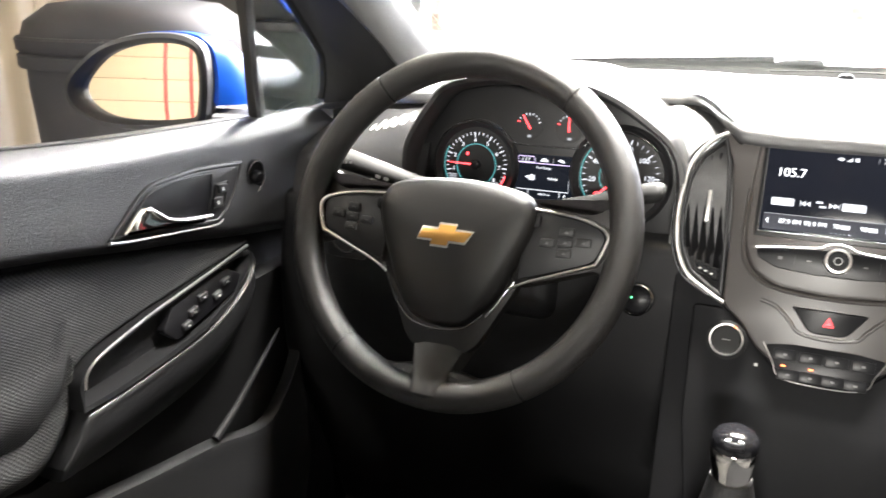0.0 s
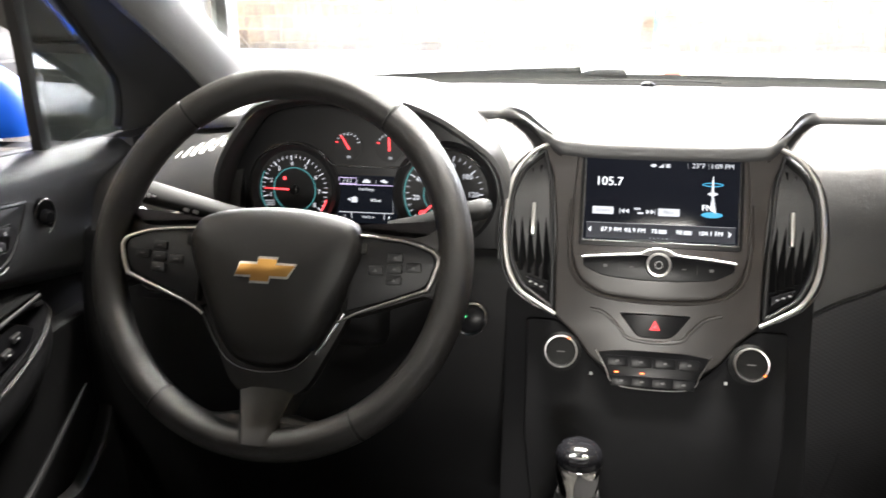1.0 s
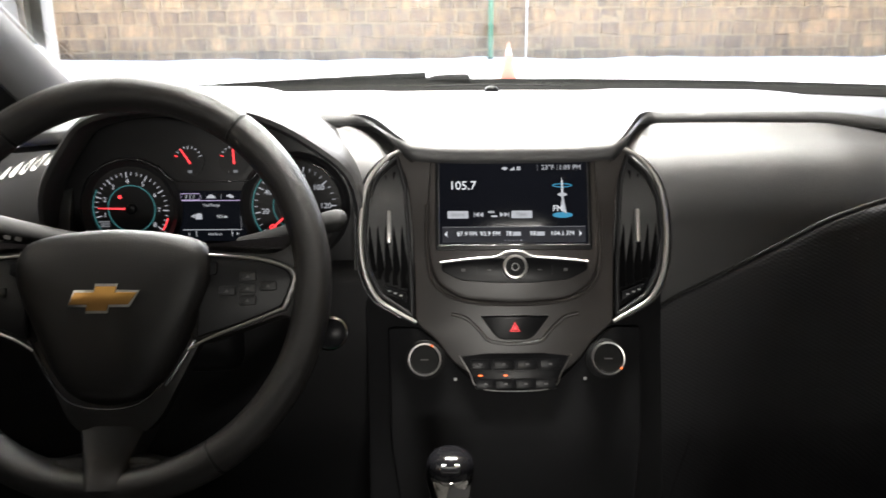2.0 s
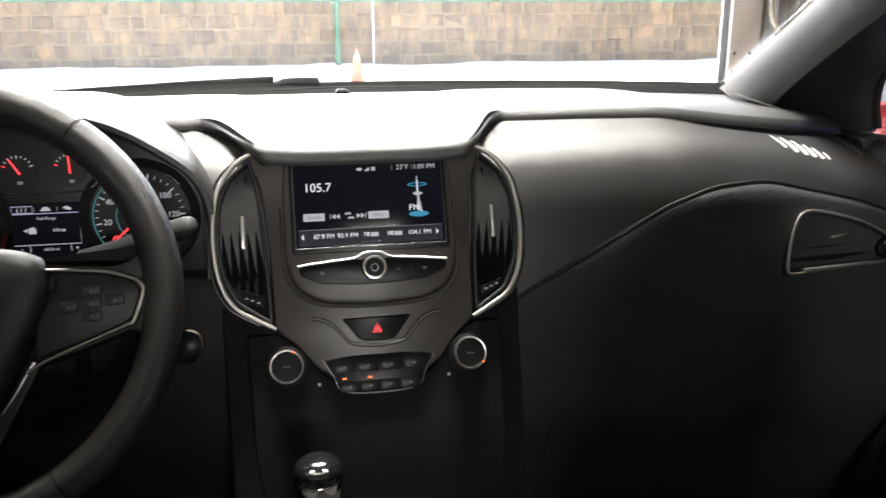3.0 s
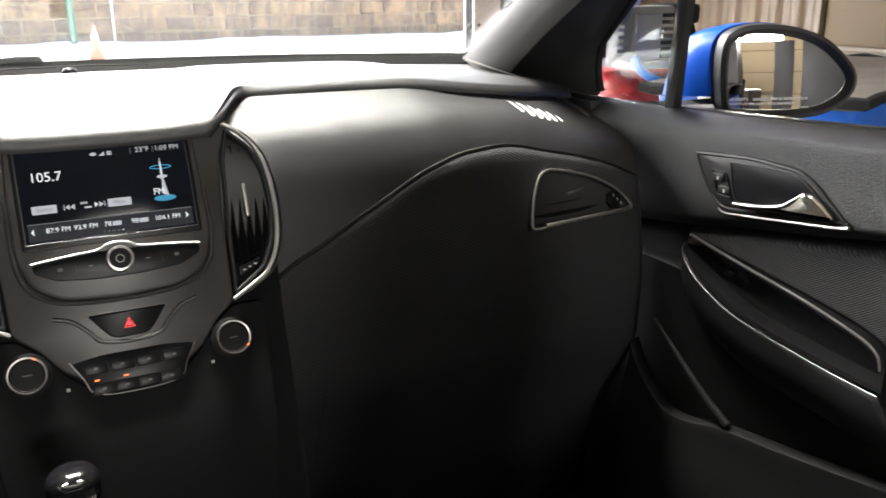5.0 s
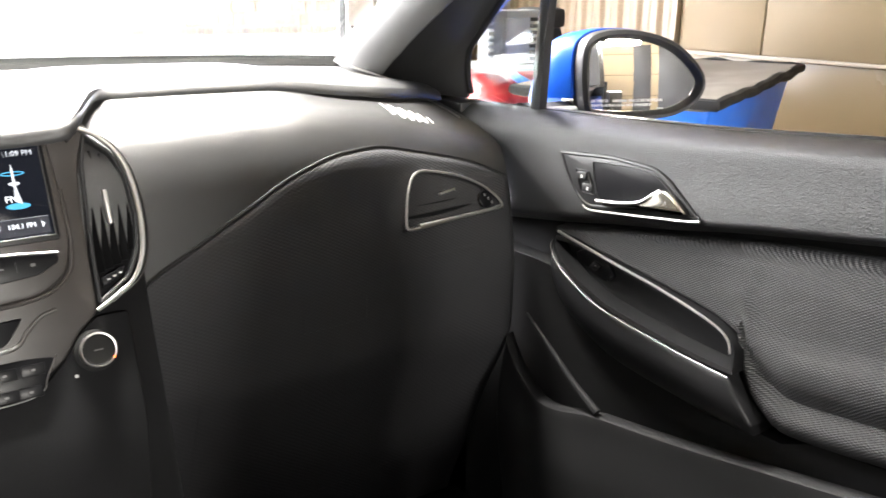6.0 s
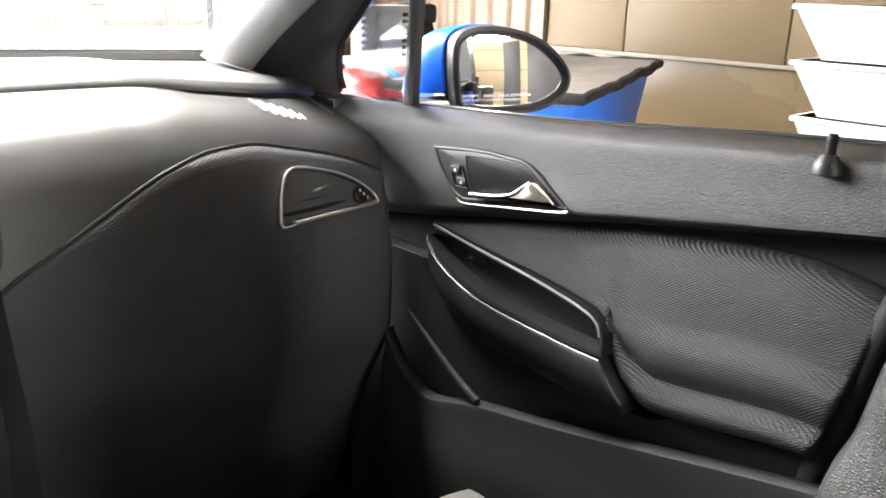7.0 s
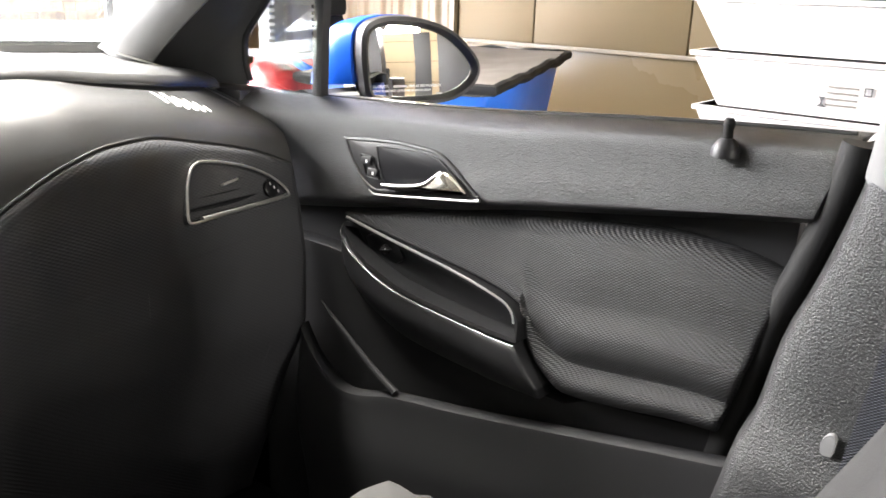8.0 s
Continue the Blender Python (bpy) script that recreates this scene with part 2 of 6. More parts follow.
def rounded(pts, r, n=5):
    """A closed outline with its corners rounded; r is one radius or one for each corner."""
    out, m = [], len(pts)
    for i in range(m):
        p, a, b = Vector(pts[i]), Vector(pts[i - 1]), Vector(pts[(i + 1) % m])
        rad = r[i] if isinstance(r, (list, tuple)) else r
        da, db = a - p, b - p
        k = min(rad, da.length * 0.48, db.length * 0.48)
        if k < 1e-6:
            out.append(p)
            continue
        s, e = p + da.normalized() * k, p + db.normalized() * k
        for j in range(n + 1):
            t = j / n
            out.append(s * (1 - t) ** 2 + p * 2 * t * (1 - t) + e * t * t)
    return out


def spline(pts, n=8, closed=False):
    """Catmull-Rom through points of two or three coordinates."""
    q = [Vector(p) for p in pts]
    m = len(q)
    out = []
    for i in range(m if closed else m - 1):
        if closed:
            a, b, c, d = q[i - 1], q[i], q[(i + 1) % m], q[(i + 2) % m]
        else:
            a, b, c, d = q[max(i - 1, 0)], q[i], q[i + 1], q[min(i + 2, m - 1)]
        for j in range(n):
            t = j / n
            out.append(0.5 * ((2 * b) + (c - a) * t + (2 * a - 5 * b + 4 * c - d) * t * t + (3 * b - a - 3 * c + d) * t ** 3))
    if not closed:
        out.append(q[-1])
    return out


def grow(pts, k):
    """The outline moved outward by k (inward when negative)."""
    m, out = len(pts), []
    area = sum(pts[i - 1][0] * pts[i][1] - pts[i][0] * pts[i - 1][1] for i in range(m))
    sgn = 1 if area > 0 else -1
    for i in range(m):
        a, b = Vector(pts[i - 1][:2]), Vector(pts[(i + 1) % m][:2])
        d = b - a
        nrm = Vector((d[1], -d[0])) * sgn
        if nrm.length > 1e-9:
            nrm.normalize()
        out.append(Vector(pts[i][:2]) + nrm * k)
    return out


def loft(rings, closed=True, cap=(True, True)):
    bm = bmesh.new()
    vs = [[bm.verts.new(p) for p in r] for r in rings]
    n = len(vs[0])
    for a, b in zip(vs, vs[1:]):
        for i in range(n if closed else n - 1):
            j = (i + 1) % n
            bm.faces.new((a[i], a[j], b[j], b[i]))
    if closed and cap[0]:
        bm.faces.new(vs[0][::-1])
    if closed and cap[1]:
        bm.faces.new(vs[-1])
    bmesh.ops.recalc_face_normals(bm, faces=bm.faces)
    return bm


def plate(pts, F, depth, bevel=0.0015, lift=0.0):
    """A slab with a soft front edge, its front face at out = lift."""
    rings = [(0, lift - depth), (0, lift - bevel), (-bevel * 0.3, lift - bevel * 0.3), (-bevel, lift)]
    return loft([[F(p[0], p[1], w) for p in grow(pts, k)] for k, w in rings])


def frame_ring(pts, F, width, depth, lift=0.0, bevel=0.001):
    """A closed band along an outline: a bezel."""
    sect = [(0, lift - depth), (0, lift - bevel), (-bevel, lift), (-width + bevel, lift), (-width, lift - bevel), (-width, lift - depth)]
    rings = [[F(p[0], p[1], w) for p in grow(pts, k)] for k, w in sect]
    bm = loft(rings + [rings[0]], True, (False, False))
    bmesh.ops.remove_doubles(bm, verts=bm.verts, dist=1e-6)
    bmesh.ops.recalc_face_normals(bm, faces=bm.faces)
    return bm


def tube(path, r, closed=False, n=8, squash=1.0, axis=None):
    """A round or flattened bar along a path; r is a number or a function of the way along."""
    pts = [Vector(p) for p in path]
    m = len(pts)
    rings, up = [], Vector(axis) if axis else None
    for i, p in enumerate(pts):
        a = pts[i - 1] if (closed or i) else p
        b = pts[(i + 1) % m] if (closed or i < m - 1) else p
        t = (b - a).normalized()
        ref = Vector(axis) if axis else (up if up is not None else (Vector((0, 0, 1)) if abs(t.z) < 0.9 else Vector((1, 0, 0))))
        s = t.cross(ref).normalized()
        w = s.cross(t).normalized()
        up = w
        rad = r(i / (m - 1)) if callable(r) else r
        rings.append([p + s * math.cos(k * 2 * math.pi / n) * rad + w * math.sin(k * 2 * math.pi / n) * rad * squash for k in range(n)])
    if closed:
        bm = loft(rings + [rings[0]], True, (False, False))
        bmesh.ops.remove_doubles(bm, verts=bm.verts, dist=1e-6)
        bmesh.ops.recalc_face_normals(bm, faces=bm.faces)
        return bm
    return loft(rings)


def lathe(profile, F, n=36, cap=(True, True)):
    """Turned shape: (radius, out) pairs round the plane's origin."""
    return loft([[F(math.cos(k * 2 * math.pi / n) * r, math.sin(k * 2 * math.pi / n) * r, h) for k in range(n)] for r, h in profile], True, cap)


def block(lo, hi, bevel=0.0):
    bm = bmesh.new()
    bmesh.ops.create_cube(bm, size=1)
    for v in bm.verts:
        v.co = Vector([lo[i] + (hi[i] - lo[i]) * (v.co[i] + 0.5) for i in range(3)])
    if bevel:
        bmesh.ops.bevel(bm, geom=list(bm.edges), offset=bevel, segments=2, affect="EDGES", profile=0.6)
    return bm


def sheet(fn, us, vs, back):
    """A curved panel: front points fn(u, v), closed by the same points moved by back."""
    bm = bmesh.new()
    front = [[bm.verts.new(fn(u, v)) for v in vs] for u in us]
    rear = [[bm.verts.new(p.co + Vector(back)) for p in row] for row in front]
    a, b = len(us), len(vs)
    for i in range(a - 1):
        for j in range(b - 1):
            bm.faces.new((front[i][j], front[i + 1][j], front[i + 1][j + 1], front[i][j + 1]))
            bm.faces.new((rear[i][j], rear[i][j + 1], rear[i + 1][j + 1], rear[i + 1][j]))
    rim = [(i, 0) for i in range(a)] + [(a - 1, j) for j in range(1, b)] + [(i, b - 1) for i in range(a - 2, -1, -1)] + [(0, j) for j in range(b - 2, 0, -1)]
    for k in range(len(rim)):
        (i, j), (p, q) = rim[k], rim[(k + 1) % len(rim)]
        bm.faces.new((front[i][j], rear[i][j], rear[p][q], front[p][q]))
    bmesh.ops.recalc_face_normals(bm, faces=bm.faces)
    return bm


def root_place(ob):
    p = Vector((0, 0, 0))
    while ob is not None:
        p = p + ob.location
        ob = ob.parent
    return p


def part(name, bm, mat, parent=None, label="", sharp=42):
    """Links a bmesh, given in world places, as one mesh object under a thing or a part."""
    off = root_place(parent) if parent else Vector((0, 0, 0))
    if parent is None:
        lo = Vector([min(v.co[i] for v in bm.verts) for i in range(3)])
        hi = Vector([max(v.co[i] for v in bm.verts) for i in range(3)])
        off = Vector(((lo.x + hi.x) / 2, (lo.y + hi.y) / 2, lo.z))
    for v in bm.verts:
        v.co -= off
    lim = radians(sharp)
    for f in bm.faces:
        f.smooth = True
    for e in bm.edges:
        if len(e.link_faces) == 2 and e.calc_face_angle(0) > lim:
            e.smooth = False
    me = bpy.data.meshes.new(name)
    bm.to_mesh(me)
    bm.free()
    me.materials.append(mat)
    ob = new(name, me)
    if parent:
        ob.parent = parent
    else:
        ob.location = off
    if label:
        ob["label"] = label
    return ob


def thing(name, place, label, category, group="", kind=""):
    ob = new(name)
    ob.empty_display_size = 0.02
    ob.location = place
    return tagged(ob, label, category, group, kind)


def lettering(s, size, F, at, mat, parent, name="lettering", align="LEFT", lift=0.0003, label=""):
    """Built-in font, laid on a plane at (across, up)."""
    cu = bpy.data.curves.new("txt", "FONT")
    cu.body, cu.size, cu.align_x, cu.align_y, cu.extrude = s, size, align, "CENTER", 0.0001
    cu.resolution_u = 3
    tmp = new("txt", cu)
    me = bpy.data.meshes.new_from_object(tmp.evaluated_get(bpy.context.evaluated_depsgraph_get()))
    bm = bmesh.new()
    bm.from_mesh(me)
    for v in bm.verts:
        v.co = F(at[0] + v.co.x, at[1] + v.co.y, lift + v.co.z)
    bpy.data.objects.remove(tmp)
    bpy.data.curves.remove(cu)
    bpy.data.meshes.remove(me)
    return part(name, bm, mat, parent, label)


def bar(F, a, b, w, h, mat, parent, name="mark", lift=0.0003, r=0.0):
    pts = [(a - w / 2, b - h / 2), (a + w / 2, b - h / 2), (a + w / 2, b + h / 2), (a - w / 2, b + h / 2)]
    if r:
        pts = rounded(pts, r, 3)
    return part(name, loft([[F(p[0], p[1], lift - 0.0004) for p in pts], [F(p[0], p[1], lift) for p in pts]]), mat, parent)


def poly(F, pts, mat, parent, name="mark", lift=0.0003):
    return part(name, loft([[F(p[0], p[1], lift - 0.0004) for p in pts], [F(p[0], p[1], lift) for p in pts]]), mat, parent)


def arc_band(F, c, r, w, a0, a1, mat, parent, name="dial_ring", lift=0.0003, n=40):
    rows = []
    for i in range(n + 1):
        t = radians(a0 + (a1 - a0) * i / n)
        rows.append([(c[0] + math.cos(t) * (r + k), c[1] + math.sin(t) * (r + k)) for k in (-w / 2, w / 2)])
    bm = bmesh.new()
    vs = [[bm.verts.new(F(p[0], p[1], lift)) for p in r_] for r_ in rows]
    lo = [[bm.verts.new(F(p[0], p[1], lift - 0.0004)) for p in r_] for r_ in rows]
    for i in range(n):
        bm.faces.new((vs[i][0], vs[i][1], vs[i + 1][1], vs[i + 1][0]))
        bm.faces.new((lo[i][0], lo[i + 1][0], lo[i + 1][1], lo[i][1]))
        bm.faces.new((vs[i][1], lo[i][1], lo[i + 1][1], vs[i + 1][1]))
        bm.faces.new((vs[i][0], vs[i + 1][0], lo[i + 1][0], lo[i][0]))
    return part(name, bm, mat, parent)


def steps(a, b, n):
    return [a + (b - a) * i / (n - 1) for i in range(n)]


def curve(pts):
    """A smooth curve through (a, b) pairs that does not overshoot."""
    a, b = [p[0] for p in pts], [p[1] for p in pts]
    n = len(a)
    s = [(b[i + 1] - b[i]) / (a[i + 1] - a[i]) for i in range(n - 1)]
    m = [s[0]] + [0 if s[i - 1] * s[i] <= 0 else 2 * s[i - 1] * s[i] / (s[i - 1] + s[i]) for i in range(1, n - 1)] + [s[-1]]

    def f(v):
        if v <= a[0]:
            return b[0] + m[0] * (v - a[0])
        if v >= a[-1]:
            return b[-1] + m[-1] * (v - a[-1])
        i = max(k for k in range(n - 1) if a[k] <= v)
        h = a[i + 1] - a[i]
        t = (v - a[i]) / h
        return ((2 * t ** 3 - 3 * t * t + 1) * b[i] + (t ** 3 - 2 * t * t + t) * h * m[i]
                + (3 * t * t - 2 * t ** 3) * b[i + 1] + (t ** 3 - t * t) * h * m[i + 1])
    return f


def ease(a, b, v):
    t = min(1, max(0, (v - a) / (b - a)))
    return t * t * (3 - 2 * t)


# ---- the outside: ground, stone wall, garage shell ----
part("ground", block((-60, 2.9, -0.3), (60, 400, 0.0)), SNOW)
tagged(bpy.data.objects["ground"], "snow-covered yard in front of the garage", "ground", kind="structure")
part("floor", block((-3.6, -4.5, -0.3), (3.4, 2.9, 0.0)), CONCRETE)
tagged(bpy.data.objects["floor"], "grey concrete garage floor", "floor", kind="structure")


def snow_bank():
    rnd = random.Random(4)
    def fn(u, v):
        x = u
        y = 15.2 + v * 2.4
        z = 0.012 + 0.16 * ease(0, 1, v) * (0.7 + 0.5 * noise.noise((x * 0.5, v * 2, 3))) + 0.03 * noise.noise((x * 2.1, v * 4, 1))
        return vec(x, y, max(z, 0.004))
    return sheet(fn, steps(-14, 20, 120), steps(0, 1, 10), (0, 0, -0.02))


tagged(part("snow_bank", snow_bank(), SNOW), "low bank of ploughed snow along the stone wall", "snow", kind="stuff")


def stone_material():
    base = (0.240, 0.150, 0.078)
    m = grain(material("split_stone", base, 0.85), base, 0.6, 40, 3.2, 0.6, (0.75, 0.95), dist=0.012)
    t = m.node_tree
    n, l = t.nodes, t.links
    src = n["Principled BSDF"].inputs["Base Color"].links[0].from_socket
    info = n.new("ShaderNodeObjectInfo")
    isl = n.new("ShaderNodeNewGeometry")
    add = n.new("ShaderNodeMath"); add.operation = "ADD"
    l.new(info.outputs["Random"], add.inputs[0]); l.new(isl.outputs["Random Per Island"], add.inputs[1])
    fr = n.new("ShaderNodeMath"); fr.operation = "FRACT"; l.new(add.outputs[0], fr.inputs[0])
    mr = n.new("ShaderNodeMapRange")
    mr.inputs["To Min"].default_value, mr.inputs["To Max"].default_value = 0.62, 1.22
    l.new(fr.outputs[0], mr.inputs["Value"])
    mul = n.new("ShaderNodeVectorMath"); mul.operation = "SCALE"
    l.new(src, mul.inputs[0]); l.new(mr.outputs[0], mul.inputs["Scale"])
    pos = n.new("ShaderNodeMapping"); pos.inputs["Scale"].default_value = (1.0, 1.0, 0.28)
    l.new(isl.outputs["Position"], pos.inputs["Vector"])
    stain = n.new("ShaderNodeTexNoise")
    stain.inputs["Scale"].default_value, stain.inputs["Detail"].default_value = 5.5, 6
    l.new(pos.outputs[0], stain.inputs["Vector"])
    dirt = n.new("ShaderNodeMapRange")
    dirt.inputs["From Min"].default_value, dirt.inputs["From Max"].default_value = 0.35, 0.65
    dirt.inputs["To Min"].default_value, dirt.inputs["To Max"].default_value = 0.45, 1.05
    l.new(stain.outputs["Fac"], dirt.inputs["Value"])
    mul2 = n.new("ShaderNodeVectorMath"); mul2.operation = "SCALE"
    l.new(mul.outputs[0], mul2.inputs[0]); l.new(dirt.outputs[0], mul2.inputs["Scale"])
    l.new(mul2.outputs[0], n["Principled BSDF"].inputs["Base Color"])
    return m


STONE = stone_material()
MORTAR = grain(material("stone_joint", (0.22, 0.155, 0.094), 0.9), (0.22, 0.155, 0.094), 0.25, 60, 4, 0.3, (0.8, 0.95))
WALL_Y = 17.5
stone_wall = part("stone_wall", block((-24, WALL_Y - 0.012, -0.1), (30, WALL_Y + 0.6, 1.52)), MORTAR)
tagged(stone_wall, "low retaining wall of rough brown stone blocks", "wall", kind="structure")
coping = part("coping", block((-24, WALL_Y - 0.02, 1.50), (30, WALL_Y + 0.65, 1.58), 0.012), CONCRETE, stone_wall, "pale cement coping")


def stone_mesh(seed, w, h):
    rnd = random.Random(seed)
    bm = block((-w / 2, -0.034, -h / 2), (w / 2, 0.08, h / 2), 0.032)
    for v in bm.verts:
        if v.co.y < 0:
            v.co.y += rnd.uniform(-0.014, 0.012)
            v.co.x += rnd.uniform(-0.012, 0.012)
            v.co.z += rnd.uniform(-0.012, 0.012)
    me = bpy.data.meshes.new("stone")
    bm.to_mesh(me)
    bm.free()
    me.materials.append(STONE)
    return me


def green_rail():
    rail = thing("guard_rail", (4, WALL_Y - 0.35, 0), "green painted steel pipe rail with one post before the wall", "railing")
    part("top_rail", tube([vec(-20, WALL_Y - 0.35, 1.50), vec(26, WALL_Y - 0.35, 1.42)], 0.035, n=10), GREENPAINT, rail)
    part("post", tube([vec(0.97, WALL_Y - 0.35, 0.0), vec(0.97, WALL_Y - 0.35, 1.47)], 0.055, n=12), GREENPAINT, rail)
    part("post_shoe", lathe([(0.10, 0), (0.10, 0.06), (0.07, 0.13), (0.055, 0.15)], plane((0.97, WALL_Y - 0.35, 0.0), (1, 0, 0), (0, 1, 0)), 14), RUBBER, rail, "black base collar")


green_rail()
tagged(part("snow_stake", tube([vec(1.75, WALL_Y - 0.15, 0.0), vec(1.76, WALL_Y - 0.14, 1.5)], 0.018, n=8), WHITEPOST), "thin white snow marker stake at the wall", "stake")

cone = thing("traffic_cone", (1.03, 13, 0), "faded orange traffic cone with a pale tip in the snow", "cone")
CF = plane((1.03, 13, 0), (1, 0, 0), (0, 1, 0))
part("base", plate(rounded([(-.19, -.19), (.19, -.19), (.19, .19), (-.19, .19)], 0.04), lambda a, b, c=0: CF(a, b, c + 0.03), 0.03, 0.006), ORANGE, cone)
part("shell", lathe([(0.135, 0.03), (0.128, 0.06), (0.075, 0.33), (0.055, 0.42)], CF, 20), ORANGE, cone)
part("collar", lathe([(0.056, 0.418), (0.031, 0.53)], CF, 20), WHITEPOST, cone, "white reflective band")
part("tip", lathe([(0.032, 0.528), (0.022, 0.615), (0.012, 0.62)], CF, 20), ORANGE, cone)


def garage():
    # front wall on both sides of the door opening, side walls, back wall, ceiling
    def struct(name, bm, mat, label, cat="wall"):
        return tagged(part(name, bm, mat), label, cat, kind="structure")
    struct("wall_front_right", block((2.0, 2.60, 0), (3.4, 2.9, 4.3)), WALLPANEL, "beige panelled wall beside the garage door")
    struct("wall_front_left", block((-3.6, 2.60, 0), (-1.84, 2.9, 4.3)), WALLPANEL, "beige wall beside the garage door")
    struct("wall_front_top", block((-1.84, 2.60, 2.85), (2.0, 2.9, 4.3)), WALLPANEL, "wall above the open garage door")
    right = struct("wall_right", block((2.72, -4.3, 0), (3.0, 2.6, 4.3)), MORTAR_BEIGE, "garage side wall of smooth beige sheet panels")
    for z0, z1, ys in ((0.0, 0.895, (-4.3, -3.2, -2.0, -0.6, 0.10, 1.35, 2.6)), (0.905, 4.3, (-4.3, -3.2, -2.0, -0.6, 0.34, 0.98, 1.36))):
        for a, b in zip(ys, ys[1:]):
            part("panel", block((2.70, a + 0.003, z0), (2.725, b - 0.003, z1), 0.003), WAINSCOT if z0 == 0.0 else WALLPANEL, right)
    # ribbed sheet above, beside the corner
    part("ribbed_sheet", sheet(lambda u, v: vec(2.69 + 0.018 * max(-0.5, min(0.5, math.sin(u * 58))), u, v), steps(1.37, 2.6, 150), [0.905, 4.3], (0.03, 0, 0)), CORRUGATED, right)
    part("cover_strip", block((2.685, -4.28, 0.893), (2.70, 2.6, 0.907), 0.002), CORRUGATED, right)
    struct("wall_left", sheet(lambda u, v: vec(-3.1 - 0.05 * max(-0.6, min(0.6, math.sin(u * 22))), u, v), steps(-4.3, 2.6, 420), [0.0, 4.3], (-0.12, 0, 0)), CORRUGATED, "ribbed beige sheet-metal garage wall")
    back = struct("wall_back", block((-3.6, -4.5, 0), (3.4, -4.3, 4.3)), WALLPANEL, "cream block rear wall of the garage")
    for i in range(14):
        part("plank", block((-3.05, -4.3, 0.30 * i + 0.004), (2.69, -4.285, 0.30 * i + 0.296), 0.003), CREAMBLOCK, back)
    struct("ceiling", block((-3.6, -4.5, 4.3), (3.4, 2.9, 4.45)), CEILWHITE, "pale boarded garage ceiling", "ceiling")
    for x in (-1.08, -1.45):
        tagged(part("red_post", block((x - 0.028, -4.285, 0), (x + 0.028, -4.235, 4.3), 0.006), REDPOLE), "red painted steel upright against the rear wall", "post", "red uprights")
    # door posts
    def post(name, x0, x1, label):
        ob = thing(name, ((x0 + x1) / 2, 2.58, 0), label, "door post")
        part("jamb", block((x0, 2.50, 0), (x1, 2.60, 2.85), 0.006), WHITEPOST, ob)
        return ob
    p = post("door_jamb", 1.806, 1.945, "white steel garage door jamb with a bolted edge")
    part("weather_strip", block((1.800, 2.52, 0), (1.808, 2.57, 2.85)), RUBBER, p, "black weather strip")
    part("track", block((1.955, 2.40, 0), (2.0, 2.49, 2.85), 0.004), MACHINE, p, "galvanised door track")
    part("side_trim", block((2.02, 2.52, 0), (2.13, 2.60, 2.85), 0.004), CORRUGATED, p)
    for z in (0.88, 0.96):
        for x in (1.83, 1.90):
            part("bolt", lathe([(0.008, 0), (0.008, 0.004), (0.005, 0.006)], plane((x, 2.499, z), (1, 0, 0), (0, 0, 1)), 8), RUBBER, p)
    q = post("door_jamb", -1.72, -1.66, "pale garage door jamb with ribbed trim")
    part("track", block((-1.66, 2.42, 0), (-1.612, 2.52, 2.85), 0.004), MACHINE, q, "weathered door track")
    part("side_trim", block((-1.84, 2.50, 0), (-1.75, 2.60, 2.85), 0.004), CORRUGATED, q)
    hose = spline([vec(1.92, 2.36, 1.45), vec(1.90, 2.36, 1.15), vec(1.97, 2.36, 1.035), vec(2.07, 2.36, 1.05), vec(2.12, 2.36, 1.15), vec(2.13, 2.38, 1.6)], 10)
    tagged(part("hanging_hose", tube(hose, 0.010, n=8), HOSEPALE), "pale looped hose hanging by the garage door", "hose")


MORTAR_BEIGE = grain(material("panel_joint", (0.28, 0.22, 0.13), 0.7), (0.28, 0.22, 0.13), 0.2, 60, 3, 0.1, (0.6, 0.8))
garage()


# ---- car shell: glass, pillars, roof, cowl ----
SIDES = (("right", 1), ("left", -1))


def mir(p, s):
    return vec(p[0] * s, p[1], p[2])


def glass_edge(z):
    """The windscreen's side edge at height z: (x, y)."""
    t = (z - 1.01) / 0.40
    return 0.600 - 0.03 * t, 0.372 - 0.73 * t


def windscreen():
    def fn(u, v):
        z = 1.012 + v * 0.40
        gx, gy = glass_edge(z)
        return vec(u * gx, gy + 0.11 * (1 - u * u), z)
    ob = part("windshield", sheet(fn, steps(-1, 1, 25), steps(0, 1, 9), (0, 0.004, 0.004)), GLASS)
    tagged(ob, "clear raked windshield", "windshield", kind="structure")
    ob.visible_shadow = False
    # black printed edge and cowl below it
    def low(u, v):
        gx, gy = glass_edge(1.012)
        x = u * (gx + 0.03)
        return vec(x, gy + 0.105 * (1 - u * u) + 0.004 + v * 0.012, 1.000 + 0.016 * v + 0.006 * (1 - u * u))
    tagged(part("cowl", sheet(low, steps(-1, 1, 41), steps(0, 1, 4), (0, 0.01, -0.03)), RUBBER), "black cowl panel along the foot of the windshield", "cowl", kind="structure")


windscreen()


